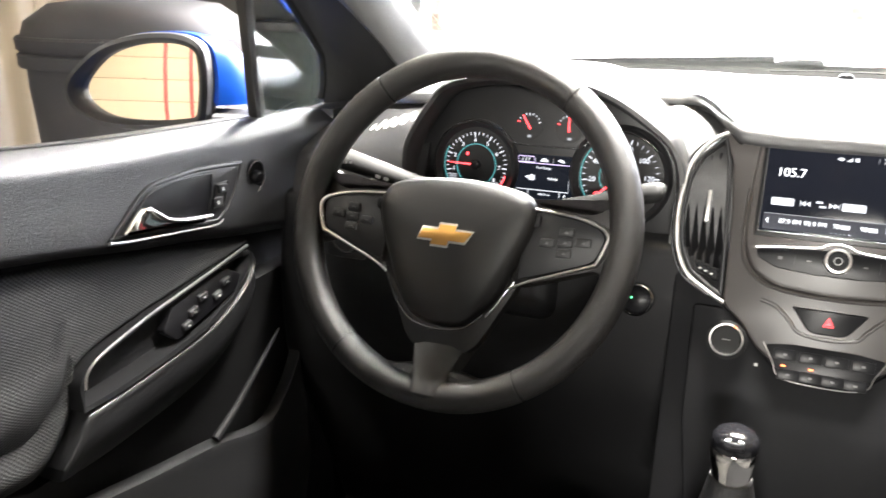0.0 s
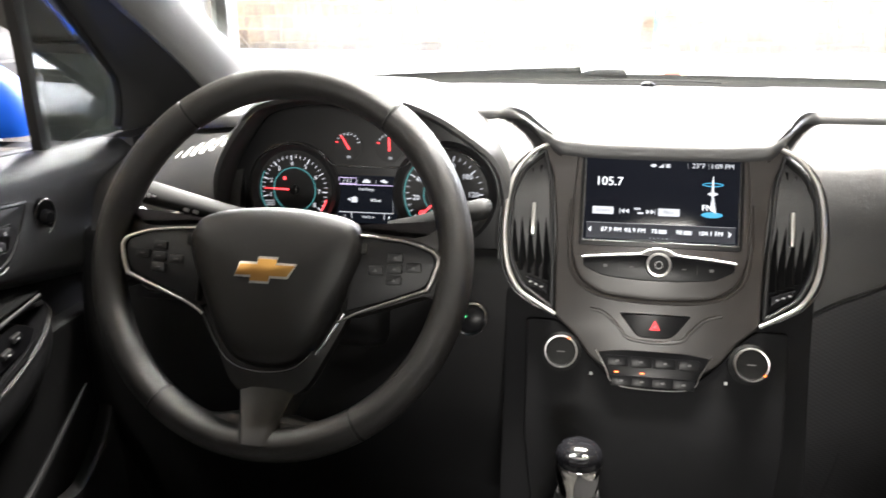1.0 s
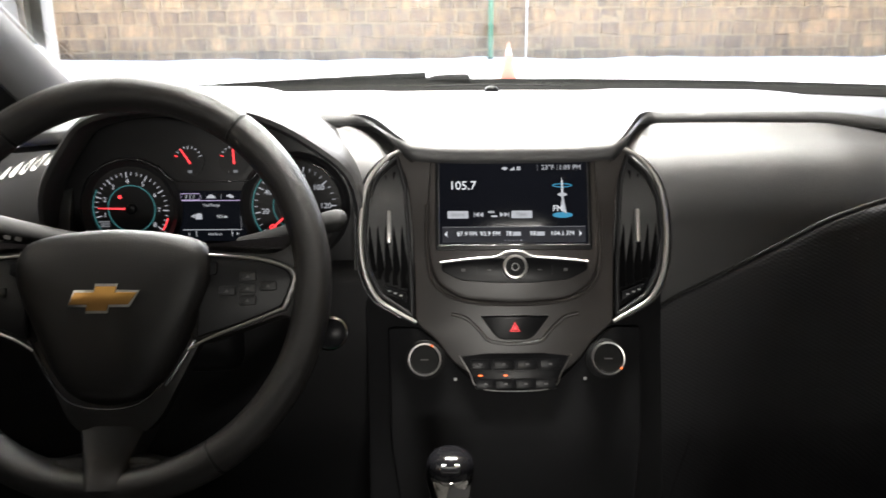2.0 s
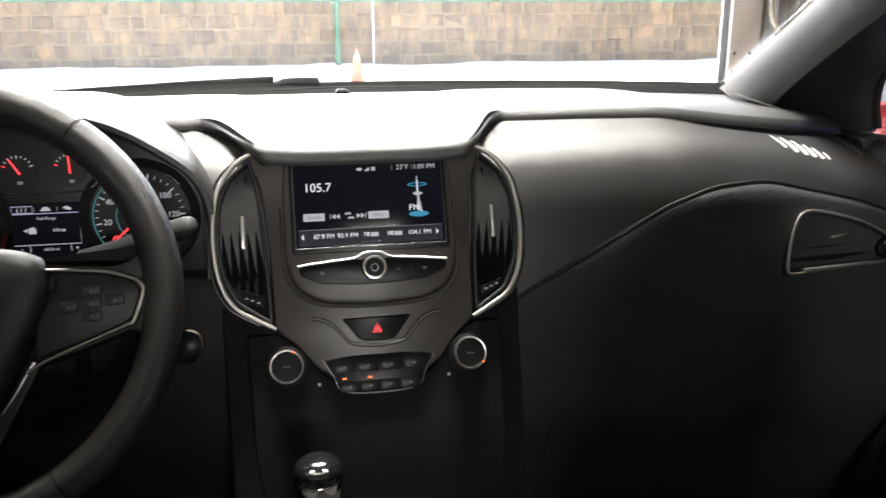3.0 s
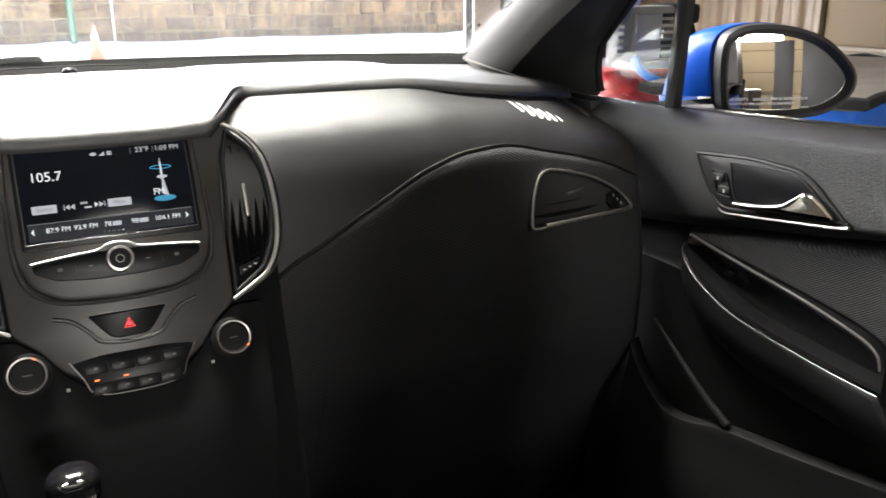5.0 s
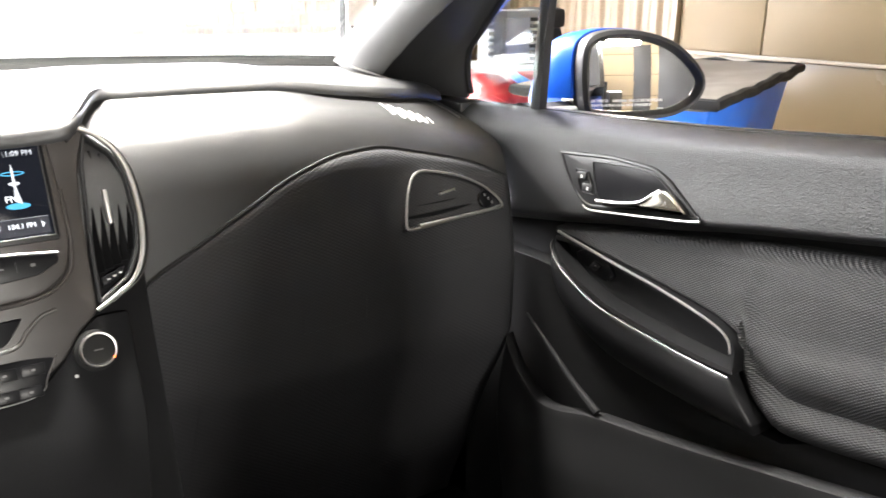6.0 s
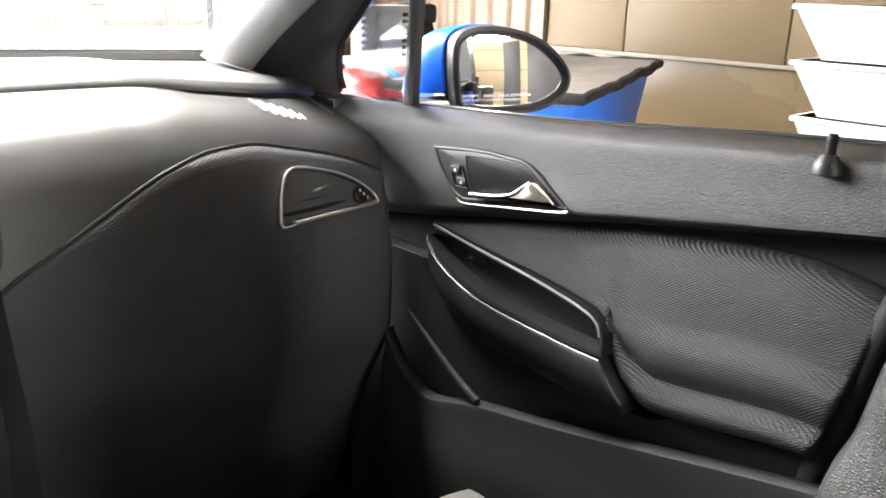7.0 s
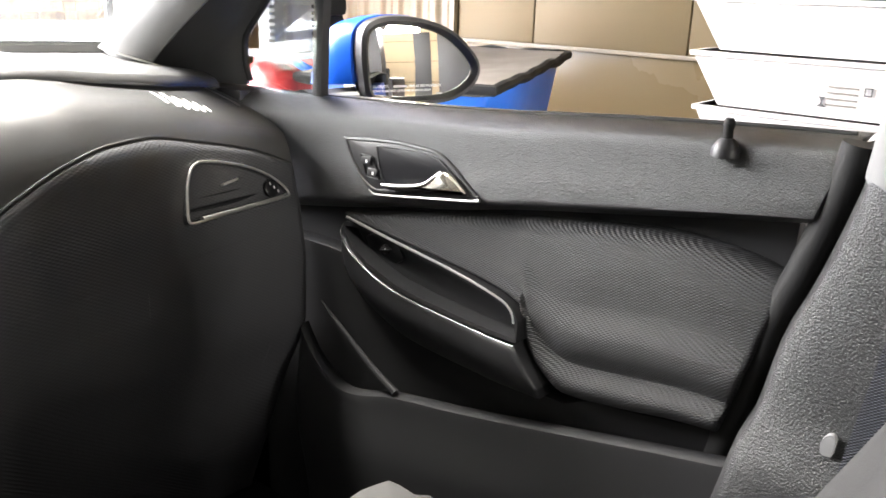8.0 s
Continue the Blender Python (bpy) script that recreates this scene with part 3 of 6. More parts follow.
def wiper():
    ob = thing("wiper", (-0.05, 0.50, 1.02), "black windshield wiper parked on the cowl", "wiper")
    part("pivot_cover", loft([[vec(x, 0.505 + dy * 0.02, 1.013 + dz * 0.72) for dy, dz in ((-1, 0), (-1, h * 0.6), (-0.4, h), (0.5, h), (1, h * 0.7), (1, 0))]
         for x, h in ((-0.118, 0.006), (-0.10, 0.012), (-0.085, 0.019), (-0.06, 0.021), (-0.032, 0.021), (-0.028, 0.014))]), CARPET, ob)
    part("arm", tube(spline([vec(-0.10, 0.505, 1.026), vec(-0.25, 0.50, 1.020), vec(-0.42, 0.475, 1.013), vec(-0.56, 0.43, 1.008)], 8), 0.006, n=8), CARPET, ob)
    part("blade", tube(spline([vec(-0.13, 0.495, 1.020), vec(-0.3, 0.485, 1.016), vec(-0.5, 0.445, 1.008)], 8), 0.004, n=6), CARPET, ob)


wiper()


def pillars(side, s):
    # grey inner trim along the glass
    tr = thing("pillar_trim", mir((0.62, 0.2, 1.0), s), "grey moulded trim on the windshield pillar", "pillar trim", "pillar trims")
    rings = []
    for i in range(15):
        v = i / 14
        z = 0.996 + v * 0.43
        gx, gy = glass_edge(z + 0.012)
        k = 1 - 0.10 * v
        foot = 0.010 * (1 - ease(0, 0.12, v))
        rings.append([mir(p, s) for p in (
            (gx + 0.002, gy + 0.006, z + 0.012), (gx - 0.004, gy - 0.030 * k, z + 0.006), (gx + 0.003, gy - 0.060 * k, z - 0.002 - foot),
            (gx + 0.012, gy - 0.074 * k, z - 0.010 - foot), (gx + 0.026, gy - 0.082 * k, z - 0.012 - foot), (gx + 0.060, gy - 0.06, z), (gx + 0.055, gy + 0.01, z + 0.012))])
    part("cover", loft(rings), PILLAR, tr)
    # black frame behind it and round the small fixed window
    fr = thing("door_frame", mir((0.70, 0.15, 0.96), s), "black door frame round the small fixed corner window", "door frame", "door frames")
    rings = []
    for i in range(15):
        v = i / 14
        z = 0.965 + v * 0.46
        gx, gy = glass_edge(z + 0.012)
        rear = 0.152 if z < 1.03 else min(0.152, 0.152 - (z - 1.035) * 0.98)
        rear = min(rear, gy - 0.035)
        rings.append([mir(p, s) for p in (
            (gx + 0.024, max(gy - 0.080, rear + 0.02), z), (gx + 0.046, max(gy - 0.100, rear + 0.02), z), (0.672, max(gy - 0.150, rear + 0.016), z - 0.002), (0.690, max(gy - 0.19, rear + 0.014), z), (0.702, rear + 0.010, z), (0.711, rear, z),
            (0.722, rear + 0.008, z), (0.735, max(rear + 0.04, gy - 0.06), z), (gx + 0.06, gy - 0.02, z))])
    part("pillar_side", loft(rings), FRAMEBLACK, fr)
    seal = [(0.146, 0.972), (0.155, 1.0), (0.152, 1.035), (0.135, 1.055), (0.098, 1.09), (0.0, 1.19), (-0.12, 1.30)]
    part("window_seal", tube([mir((0.712, p[0], p[1]), s) for p in spline(seal, 6)], 0.0055, n=8), RUBBER, fr)
    part("division_bar", loft([[mir((x, y0 + dy, z), s) for x, dy in ((0.7225, -0.009), (0.7205, 0.0), (0.7225, 0.010), (0.736, 0.010), (0.736, -0.009))] for z, y0 in ((0.945, 0.010), (1.05, 0.004), (1.12, -0.002), (1.25, -0.015))]), TRIM, fr)
    part("corner_filler", block((min(0.682 * s, 0.735 * s), 0.13, 0.88), (max(0.682 * s, 0.735 * s), 0.31, 0.961), 0.004), TRIM, fr)
    qp = part("corner_pane", loft([[mir((x, p[0], p[1]), s) for p in [(0.155, 0.965), (0.158, 1.03), (0.10, 1.087), (0.0, 1.165), (0.005, 0.958)]] for x in (0.716, 0.719)]), GLASS, fr, "clear corner glass")
    qp.visible_shadow = False


upper_profile = curve([(0, .726), (.04, .7165), (.09, .7055), (.15, .6970), (.23, .6930), (.5, .6880), (.8, .6830), (.92, .6822), (1, .692)])
belt = curve([(-.75, 1.006), (-.6, 1.0), (-.477, .992), (-.256, .974), (-.02, .964), (.24, .957)])
pad_top = curve([(-.72, .845), (-.66, .873), (-.613, .889), (-.555, .896), (-.427, .884), (-.269, .859), (-.09, .828), (.1, .80), (.24, .79)])


trim_low = curve([(-.72, .938), (-.677, .932), (-.60, .920), (-.493, .9008), (-.3517, .877), (-.269, .860), (-.1755, .8446), (-.09, .828), (.1, .80), (.24, .79)])


def door_x(y, z):
    return upper_profile((belt(y) - z) / (belt(y) - trim_low(y))) - 0.024 * ease(-.06, .15, y) * ease(.86, .94, z)


for side, s in SIDES:
    pillars(side, s)

roof = tagged(part("roof", sheet(lambda u, v: vec(u * 0.60, -0.30 - v * 1.9, 1.42 + 0.04 * (1 - u * u) + 0.02 * math.sin(v * 3)), steps(-1, 1, 13), steps(0, 1, 9), (0, 0, 0.04)), HEADLINER), "grey cloth car headliner", "headliner", kind="structure")
for side, s in SIDES:
    tagged(part("roof_rail", tube([mir((0.60, y, 1.40 + 0.02 * math.sin((-y - 0.3) / 1.9 * 3)), s) for y in steps(-0.28, -2.2, 12)], 0.035, n=10), HEADLINER), "padded roof rail above the doors", "roof rail", kind="structure")
    tagged(part("rear_side_panel", block((min(0.66 * s, 0.76 * s), -2.3, 0.25), (max(0.66 * s, 0.76 * s), -1.05, 0.98), 0.02), SOFT), "dark rear door trim", "door panel", kind="structure")
tagged(part("rear_bench", loft([[vec(x, y, z) for y, z in ((-1.35, 0.35), (-1.35, 0.58), (-1.75, 0.56), (-1.95, 1.05), (-2.1, 1.05), (-2.1, 0.35))] for x in (-0.64, 0.64)]), SEATCLOTH), "grey cloth rear bench seat", "bench seat")
tagged(part("car_floor", block((-0.78, -2.3, 0.24), (0.78, 0.75, 0.28)), CARPET), "black carpeted car floor", "floor", kind="structure")
tagged(part("bulkhead", block((-0.72, 0.60, 0.28), (0.72, 0.64, 0.98)), CARPET), "dark bulkhead behind the dashboard", "wall", kind="structure")
for side, s in SIDES:
    tagged(part("kick_panel", block((min(0.70 * s, 0.76 * s), 0.12, 0.26), (max(0.70 * s, 0.76 * s), 0.66, 0.93)), CARPET), "dark kick panel beside the footwell", "side panel", kind="structure")
for side, s in SIDES:
    tagged(part("outer_door_skin", sheet(lambda u, v: mir((0.755 + 0.05 * math.sin(v * 3.0), u, 0.30 + v * (belt(u) - 0.335)), s), steps(-0.62, 0.32, 20), steps(0, 1, 12), (-0.03 * s, 0, 0)), BLUEPAINT), "blue painted outer door skin", "door skin", kind="structure")


# ---- dashboard ----
lip_top = curve([(0, 1.016), (.2, 1.016), (.35, 1.015), (.466, 1.003), (.59, .989), (.70, .972)])
dash_profile = curve([(-.02, .105), (0, .100), (.004, .084), (.009, .062), (.016, .042), (.028, .024), (.045, .010), (.07, -.003), (.11, -.014), (.16, -.025), (.22, -.032), (.30, -.03), (.42, .02)])


def corner(x):
    """How far the pad's edge swings forward towards the doors."""
    return .072 * ease(.52, .672, abs(x))


def lip_bottom(x):
    return lip_top(abs(x)) - .016


def dash_y(x, z):
    d = lip_bottom(x) - z
    return dash_profile(d) + .018 * ease(.35, .6, abs(x)) + corner(x) * (1 - ease(0, .05, d))


def soften(t, n, e):
    """Steps from 0 to 1 that crowd at both ends."""
    return [0, e * 0.15, e * 0.5, e] + [e + (1 - 2 * e) * i / n for i in range(1, n)] + [1 - e, 1 - e * 0.5, 1 - e * 0.15, 1]


def rim_drop(d, r):
    """How far a rounded edge falls back at a distance d from it."""
    if d >= r:
        return 0.0
    k = 1 - max(d, 0) / r
    return r * (1 - math.sqrt(max(0, 1 - k * k)))


dash = thing("dashboard", (0, 0.2, 0.45), "black grained dashboard with padded top and a screen hood", "dashboard")


def hood_k(x):
    return ease(0.104, 0.182 if x < 0 else 0.172, abs(x))


def hood_low(a):
    return 0.9900 + 0.006 * min(1, a / 0.12) ** 4


def lip_thin(k):
    """The lip thins out where it slants down to the hood."""
    return 1 - 2.9 * k * (1 - k)


def under_lip(x):
    """Where the face starts below the pad's edge."""
    k = hood_k(x)
    return (hood_low(abs(x)) + (lip_top(abs(x)) - hood_low(abs(x))) * k) - (0.008 + 0.010 * (1 - k)) * lip_thin(k)


def lip_y(x):
    return 0.006 + (0.106 + corner(x) - 0.006) * hood_k(x)


def top_pad():
    def fn(u, v):
        x = u
        a = abs(x)
        k = hood_k(x)
        ly, lz = lip_y(x), hood_low(a) + (lip_top(a) + 0.006 - hood_low(a)) * k
        gx, gy = glass_edge(1.012)
        fy, fz = gy + 0.105 * (1 - min(1, a / gx) ** 2), 1.000 + 0.006 * (1 - min(1, (a / gx)) ** 2)
        if v <= 1:
            y = fy + (ly - fy) * v
            # the hood bows down over its last third
            brow = lip_top(a) + 0.006
            z = fz + (brow - fz) * ease(0, 0.5, v)
            z = z + (lz - brow) * max(0.0, (v - 0.60) / 0.40) ** 2.1 * (1 - k)
            z -= 0.008 * k * max(0.0, (v - 0.70) / 0.30) ** 2.2
            return vec(x, y, z)
        d = v - 1   # round the lip, down its face and under it
        t = radians(30) + min(d, 1) * radians(88)
        low = 0.0125 * (math.cos(radians(30)) - math.cos(t)) * (1 - k) + 0.0155 * (ease(-0.35, 0.9, d) - ease(-0.35, 0.9, 0)) * k
        out = 0.0125 * (math.sin(t) - math.sin(radians(30)))
        face = 0.0085 * math.sin(min(1, d * 1.6) * math.pi / 2)
        return vec(x, ly - out * (1 - k) - face * k, lz - 0.008 * k - low * lip_thin(k))
    vs = steps(0, 0.78, 16) + steps(0.80, 1, 12) + [1.06, 1.13, 1.22, 1.33, 1.45, 1.58, 1.72, 1.86, 2.0]
    us = steps(-0.674, -0.20, 34)[:-1] + steps(-0.20, 0.20, 61)[:-1] + steps(0.20, 0.674, 34)
    return sheet(fn, us, vs, (0, 0.02, -0.004))


part("top_pad", top_pad(), PAD, dash)


def tier(x0, x1, z0, z1, nx=40, nz=26, off=0.0, edge=0.0, hug=False):
    """A stretch of the dash's front face; z0 and z1 may follow x."""
    zt = z0 if callable(z0) else (lambda x: z0)
    zb = z1 if callable(z1) else (lambda x: z1)
    us, vs = soften(0, nx, 0.02), soften(0, nz, 0.03)
    def fn(u, v):
        x = x0 + (x1 - x0) * u
        a, b = zt(x), zb(x)
        z = a + (b - a) * v
        d = min((a - b) * min(v, 1 - v), (x1 - x0) * min(u, 1 - u))
        y = dash_y(x, z)
        if hug:
            y = min(y, lip_y(x) + 0.002 + 1.3 * (a - z))
        return vec(x, y - off + (rim_drop(d, edge) if edge else 0), z)
    return sheet(fn, us, vs, (0, 0.02, 0))


seam_z = curve([(.146, .812), (.16, .827), (.21, .853), (.28, .888), (.35, .920), (.408, .934), (.455, .9355), (.53, .922), (.61, .902), (.69, .868)])
part("passenger_face", tier(0.105, 0.676, under_lip, 0.29, 90, 56, hug=True), PAD, dash)
part("passenger_insert", tier(0.149, 0.674, lambda x: seam_z(x) - 0.002, 0.29, 60, 40, 0.004, 0.006), DASHCLOTH, dash, "black cloth dash insert")
part("seam_piping", tube([vec(x, dash_y(x, seam_z(x)) - 0.0015, seam_z(x) - 0.0005) for x in steps(0.15, 0.674, 60)], 0.0014, n=6), SOFT, dash)
glove = part("glovebox_door", tier(0.20, 0.62, lambda x: 0.772 + 0.02 * ease(0.2, 0.6, x), 0.42, 30, 20, 0.0042, 0.0012), DASHCLOTH, dash, "dark glovebox lid")
part("handle_recess", tier(0.33, 0.42, 0.760, 0.728, 12, 8, 0.0045, 0.001), DASHCLOTH, glove)
part("driver_corner", tier(-0.676, -0.475, under_lip, 0.86), PAD, dash)
part("knee_panel", tier(-0.69, -0.105, 0.866, 0.29, 40, 36, 0.006, 0.012), HARD, dash, "hard plastic knee panel under the wheel")
hood_side = curve([(-.283, 1.040), (-.24, 1.018), (-.20, .992), (-.175, .970), (-.163, .93)])
part("hood_apron", tier(-0.232, -0.166, under_lip, lambda x: min(hood_side(x) - 0.014, under_lip(x) - 0.004), 16, 8), PAD, dash)
part("inner_corner", tier(-0.168, -0.105, under_lip, 0.86, 20, 26, hug=True), PAD, dash)
for sgn in (1, -1):
    for i in range(6):
        x = (0.516 + 0.0125 * i) * sgn
        z = 0.971 - 0.0038 * i
        y = dash_y(x, z)
        h = (0.011, 0.014, 0.014, 0.013, 0.011, 0.007)[i]
        k = 1 if sgn > 0 else -1
        w = (0.0032, 0.0052, 0.0056, 0.0054, 0.0048, 0.0030)[i]
        tri = [(x - w * 0.75 * k, z + h * 0.48), (x - w * 0.15 * k, z + h * 0.40), (x + w * 0.45 * k, z + h * 0.05), (x + w * 0.85 * k, z - h * 0.38), (x + w * 0.55 * k, z - h * 0.52), (x - w * 0.35 * k, z - h * 0.46), (x - w * 0.80 * k, z - h * 0.05)]
        part("demister_slot", loft([[vec(a, dash_y(a, b) + w, b) for a, b in tri] for w in (0.004, -0.0016)]), WHITEPOST, dash, "pale demister fin")
part("centre_seam", tube([vec(x, 0.360 + 0.03 * (1 - (x / 0.1) ** 2), 1.0215) for x in steps(-0.1, 0.1, 9)], 0.0012, n=5), TRIM, dash)
for s in (1, -1):
    grille = [(0.44, 0.345), (0.50, 0.352), (0.56, 0.30), (0.585, 0.262), (0.55, 0.25), (0.48, 0.29)]
    part("speaker_grille", loft([[vec(p[0] * s, p[1], lip_top(p[0]) + 0.004 - (p[1] - 0.2) * 0.02 + w) for p in spline(grille, 5, True)] for w in (-0.006, 0.0008)]), PAD, dash)
    part("pillar_strip", tube([vec(0.585 * s, 0.335, 1.010), vec(0.602 * s, 0.285, 1.000), vec(0.622 * s, 0.243, 0.990)], 0.0017, n=6), SATIN, dash)
    part("end_strip", tube([vec(x * s, dash_y(x, z) - 0.002, z) for x, z in spline([(0.656, 0.972), (0.657, 0.962), (0.658, 0.951), (0.659, 0.944)], 4)], 0.0013, n=6), CHROME, dash)

sensor = tagged(part("light_sensor", lathe([(0.0115, 0), (0.011, 0.004), (0.009, 0.0085), (0.005, 0.0112), (0.001, 0.012)], plane((0, 0.388, 1.0085), (1, 0, 0), (0, 1, 0)), 20), GLOSS), "small black light sensor dome on the dash top", "sensor")


# ---- instrument cluster ----
CY = 0.02
CL = plane((-0.325, CY, 0.923), (1, 0, 0), (0, 0.10, 1))
cluster = thing("instrument_cluster", (-0.325, CY, 0.86), "instrument cluster with two round dials under a black hood", "instrument cluster")
HOOD = [(-.168, -.075), (-.168, .020), (-.150, .052), (-.118, .094), (-.085, .103), (-.045, .107), (.042, .105), (.085, .090), (.125, .064), (.150, .044), (.161, .015), (.162, -.075)]
hood_out = rounded(HOOD, 0.025, 4)


def hood_shell():
    def ring(k, y):
        return [vec(-0.325 + p[0], y, 0.923 + p[1]) for p in grow(hood_out, k)]
    rings = [ring(0.012, 0.16), ring(0.012, 0.05), ring(0.010, -0.004), ring(0.006, -0.012), ring(0.001, -0.012), ring(-0.003, -0.006), ring(-0.007, 0.018)]
    return loft(rings, True, (False, False))


part("hood", hood_shell(), PAD, cluster, "padded black hood")
part("face", plate(grow(hood_out, -0.004), CL, 0.01, 0.001, 0.0), TRIM, cluster)
TACH, SPEED = (-0.087, 0.0), (0.091, 0.001)


def dial(c, r, name, label):
    F = lambda a, b, h=0.0: CL(c[0] + a, c[1] + b, h)
    d = part(name, lathe([(r + 0.014, 0), (r + 0.014, 0.004), (r + 0.010, 0.008), (r + 0.006, 0.004), (r + 0.004, 0.0015)], F, 48), TRIM, cluster, label)
    return d, F


def dial_marks(F, d, r, a0, a1, n, sub):
    for i in range(n * sub + 1):
        t = radians(a0 + (a1 - a0) * i / (n * sub))
        major = i % sub == 0
        l, w = (0.006, 0.0011) if major else (0.0035, 0.0006)
        c, s_ = math.cos(t), math.sin(t)
        q = lambda u, v: (c * u - s_ * v, s_ * u + c * v)
        poly(F, [q(r - l, -w / 2), q(r, -w / 2), q(r, w / 2), q(r - l, w / 2)], LITGREY, d, "tick", 0.0022)


tach, TF = dial(TACH, 0.042, "tachometer", "round tachometer with a red needle")
dial_marks(TF, tach, 0.0400, 226, -36, 8, 4)
for i in range(1, 9):
    t = radians(226 - 262 * i / 8)
    lettering(str(i), 0.0072, TF, (math.cos(t) * 0.0300, math.sin(t) * 0.0300), LITGREY, tach, align="CENTER", lift=0.0022)
arc_band(TF, (0, 0), 0.0418, 0.0009, 150, 262, TEAL, tach, lift=0.0022)
arc_band(TF, (0, 0), 0.0255, 0.0009, 0, 360, TEAL, tach, lift=0.0022)
arc_band(TF, (0, 0), 0.0400, 0.0014, -36, -16, RED, tach, "red_zone", lift=0.0022)
poly(TF, [(0.002, -0.0011), (0.002, 0.0011), (-0.036, 0.0013), (-0.036, 0.0006)], RED, tach, "needle", 0.004)
part("needle_cap", lathe([(0.006, 0.002), (0.006, 0.005), (0.004, 0.0065)], TF, 20), GLOSS, tach)
bar(TF, -0.012, 0.013, 0.003, 0.004, RED, tach, "warning_light", 0.0022, 0.0012)
lettering("OFF", 0.0048, TF, (-0.029, -0.031), LITGREY, tach, align="CENTER", lift=0.0022)
for dz in (-0.014, -0.0165, -0.019):
    bar(TF, -0.030, dz, 0.010, 0.0014, LITDIM, tach, "mark", 0.0022)
lettering("x1000", 0.0036, TF, (-0.004, -0.036), LITDIM, tach, align="CENTER", lift=0.0022)

speed, SF = dial(SPEED, 0.046, "speedometer", "round speedometer with a red needle at rest")
dial_marks(SF, speed, 0.0445, 226, -36, 7, 4)
for i in range(0, 8):
    t = radians(226 - 262 * i / 7)
    if i:
        lettering(str(20 * i), 0.0085, SF, (math.cos(t) * 0.033, math.sin(t) * 0.033), LITGREY, speed, align="CENTER", lift=0.0022)
arc_band(SF, (0, 0), 0.0465, 0.0011, 130, 250, TEAL, speed, lift=0.0022)
arc_band(SF, (0, 0), 0.024, 0.0009, 90, 300, TEAL, speed, lift=0.0022)
tn = radians(222)
qn = lambda u, v: (math.cos(tn) * u - math.sin(tn) * v, math.sin(tn) * u + math.cos(tn) * v)
poly(SF, [qn(0.012, -0.001), qn(0.041, -0.0006), qn(0.041, 0.0006), qn(0.012, 0.001)], RED, speed, "needle", 0.004)
arc_band(SF, (math.cos(tn) * 0.034, math.sin(tn) * 0.034), 0.0032, 0.0012, 0, 360, RED, speed, "zero_ring", 0.0022, 20)

for (gx, gz), name, needle in (((-0.022, 0.055), "fuel_gauge", 122), ((0.027, 0.055), "temperature_gauge", 92)):
    GF = lambda a, b, h=0.0, gx=gx, gz=gz: CL(gx + a, gz + b - 0.003, h)
    g = part(name, lathe([(0.017, 0), (0.017, 0.0016), (0.001, 0.0016)], GF, 28), TRIM, cluster, "small black gauge with a red needle")
    for i in range(9):
        t = radians(160 - 140 * i / 8)
        c, s_ = math.cos(t), math.sin(t)
        l = 0.0035 if i % 4 == 0 else 0.0022
        poly(GF, [(c * (0.0155 - l) - s_ * 0.0004, s_ * (0.0155 - l) + c * 0.0004), (c * (0.0155 - l) + s_ * 0.0004, s_ * (0.0155 - l) - c * 0.0004), (c * 0.0155 + s_ * 0.0004, s_ * 0.0155 - c * 0.0004), (c * 0.0155 - s_ * 0.0004, s_ * 0.0155 + c * 0.0004)], RED if i == 0 else LITGREY, g, "tick", 0.002)
    t = radians(needle)
    c, s_ = math.cos(t), math.sin(t)
    poly(GF, [(-s_ * 0.0009 - c * 0.004, c * 0.0009 - s_ * 0.004), (s_ * 0.0009 - c * 0.004, -c * 0.0009 - s_ * 0.004), (c * 0.0145 + s_ * 0.0006, s_ * 0.0145 - c * 0.0006), (c * 0.0145 - s_ * 0.0006, s_ * 0.0145 + c * 0.0006)], RED, g, "needle", 0.0032)
    bar(GF, 0.001, -0.012, 0.0045, 0.003, LITDIM, g, "symbol", 0.002)
# silver edges between the dial bays
for pts in ([(-0.131, 0.033), (-0.118, 0.044), (-0.098, 0.0525), (-0.075, 0.0535), (-0.055, 0.045)],):
    part("dial_brow", tube([CL(p[0], p[1], 0.006) for p in spline(pts, 6)], 0.0011, n=6), DARKCHROME, cluster)
    part("dial_brow", tube([CL(-p[0] + 0.001, p[1], 0.006) for p in spline(pts, 6)], 0.0011, n=6), DARKCHROME, cluster)
part("bay_edge", tube([CL(p[0], p[1], 0.006) for p in spline([(-0.055, 0.047), (-0.043, 0.034), (-0.03, 0.030), (0.035, 0.030), (0.048, 0.034), (0.060, 0.047)], 6)], 0.001, n=6), DARKCHROME, cluster)
info = part("driver_display", plate(rounded([(-0.036, -0.036), (0.036, -0.036), (0.036, 0.019), (-0.036, 0.019)], 0.002), CL, 0.004, 0.0006, 0.002), SCREEN, cluster, "small dark trip display")
for a, b, w, h, m_ in ((-0.0005, 0.0085, 0.064, 0.0007, VIOLET), (-0.0005, -0.0235, 0.064, 0.0007, LITGREY), (0.0315, -0.007, 0.0006, 0.030, LITDIM), (-0.018, -0.0275, 0.0006, 0.007, LITGREY), (0.021, -0.0275, 0.0006, 0.007, LITGREY)):
    bar(CL, a, b, w, h, m_, info, "rule", 0.0026)
for x in (-0.011, 0.011):
    bar(CL, x, 0.0125, 0.0005, 0.005, LITDIM, info, "rule", 0.0026)
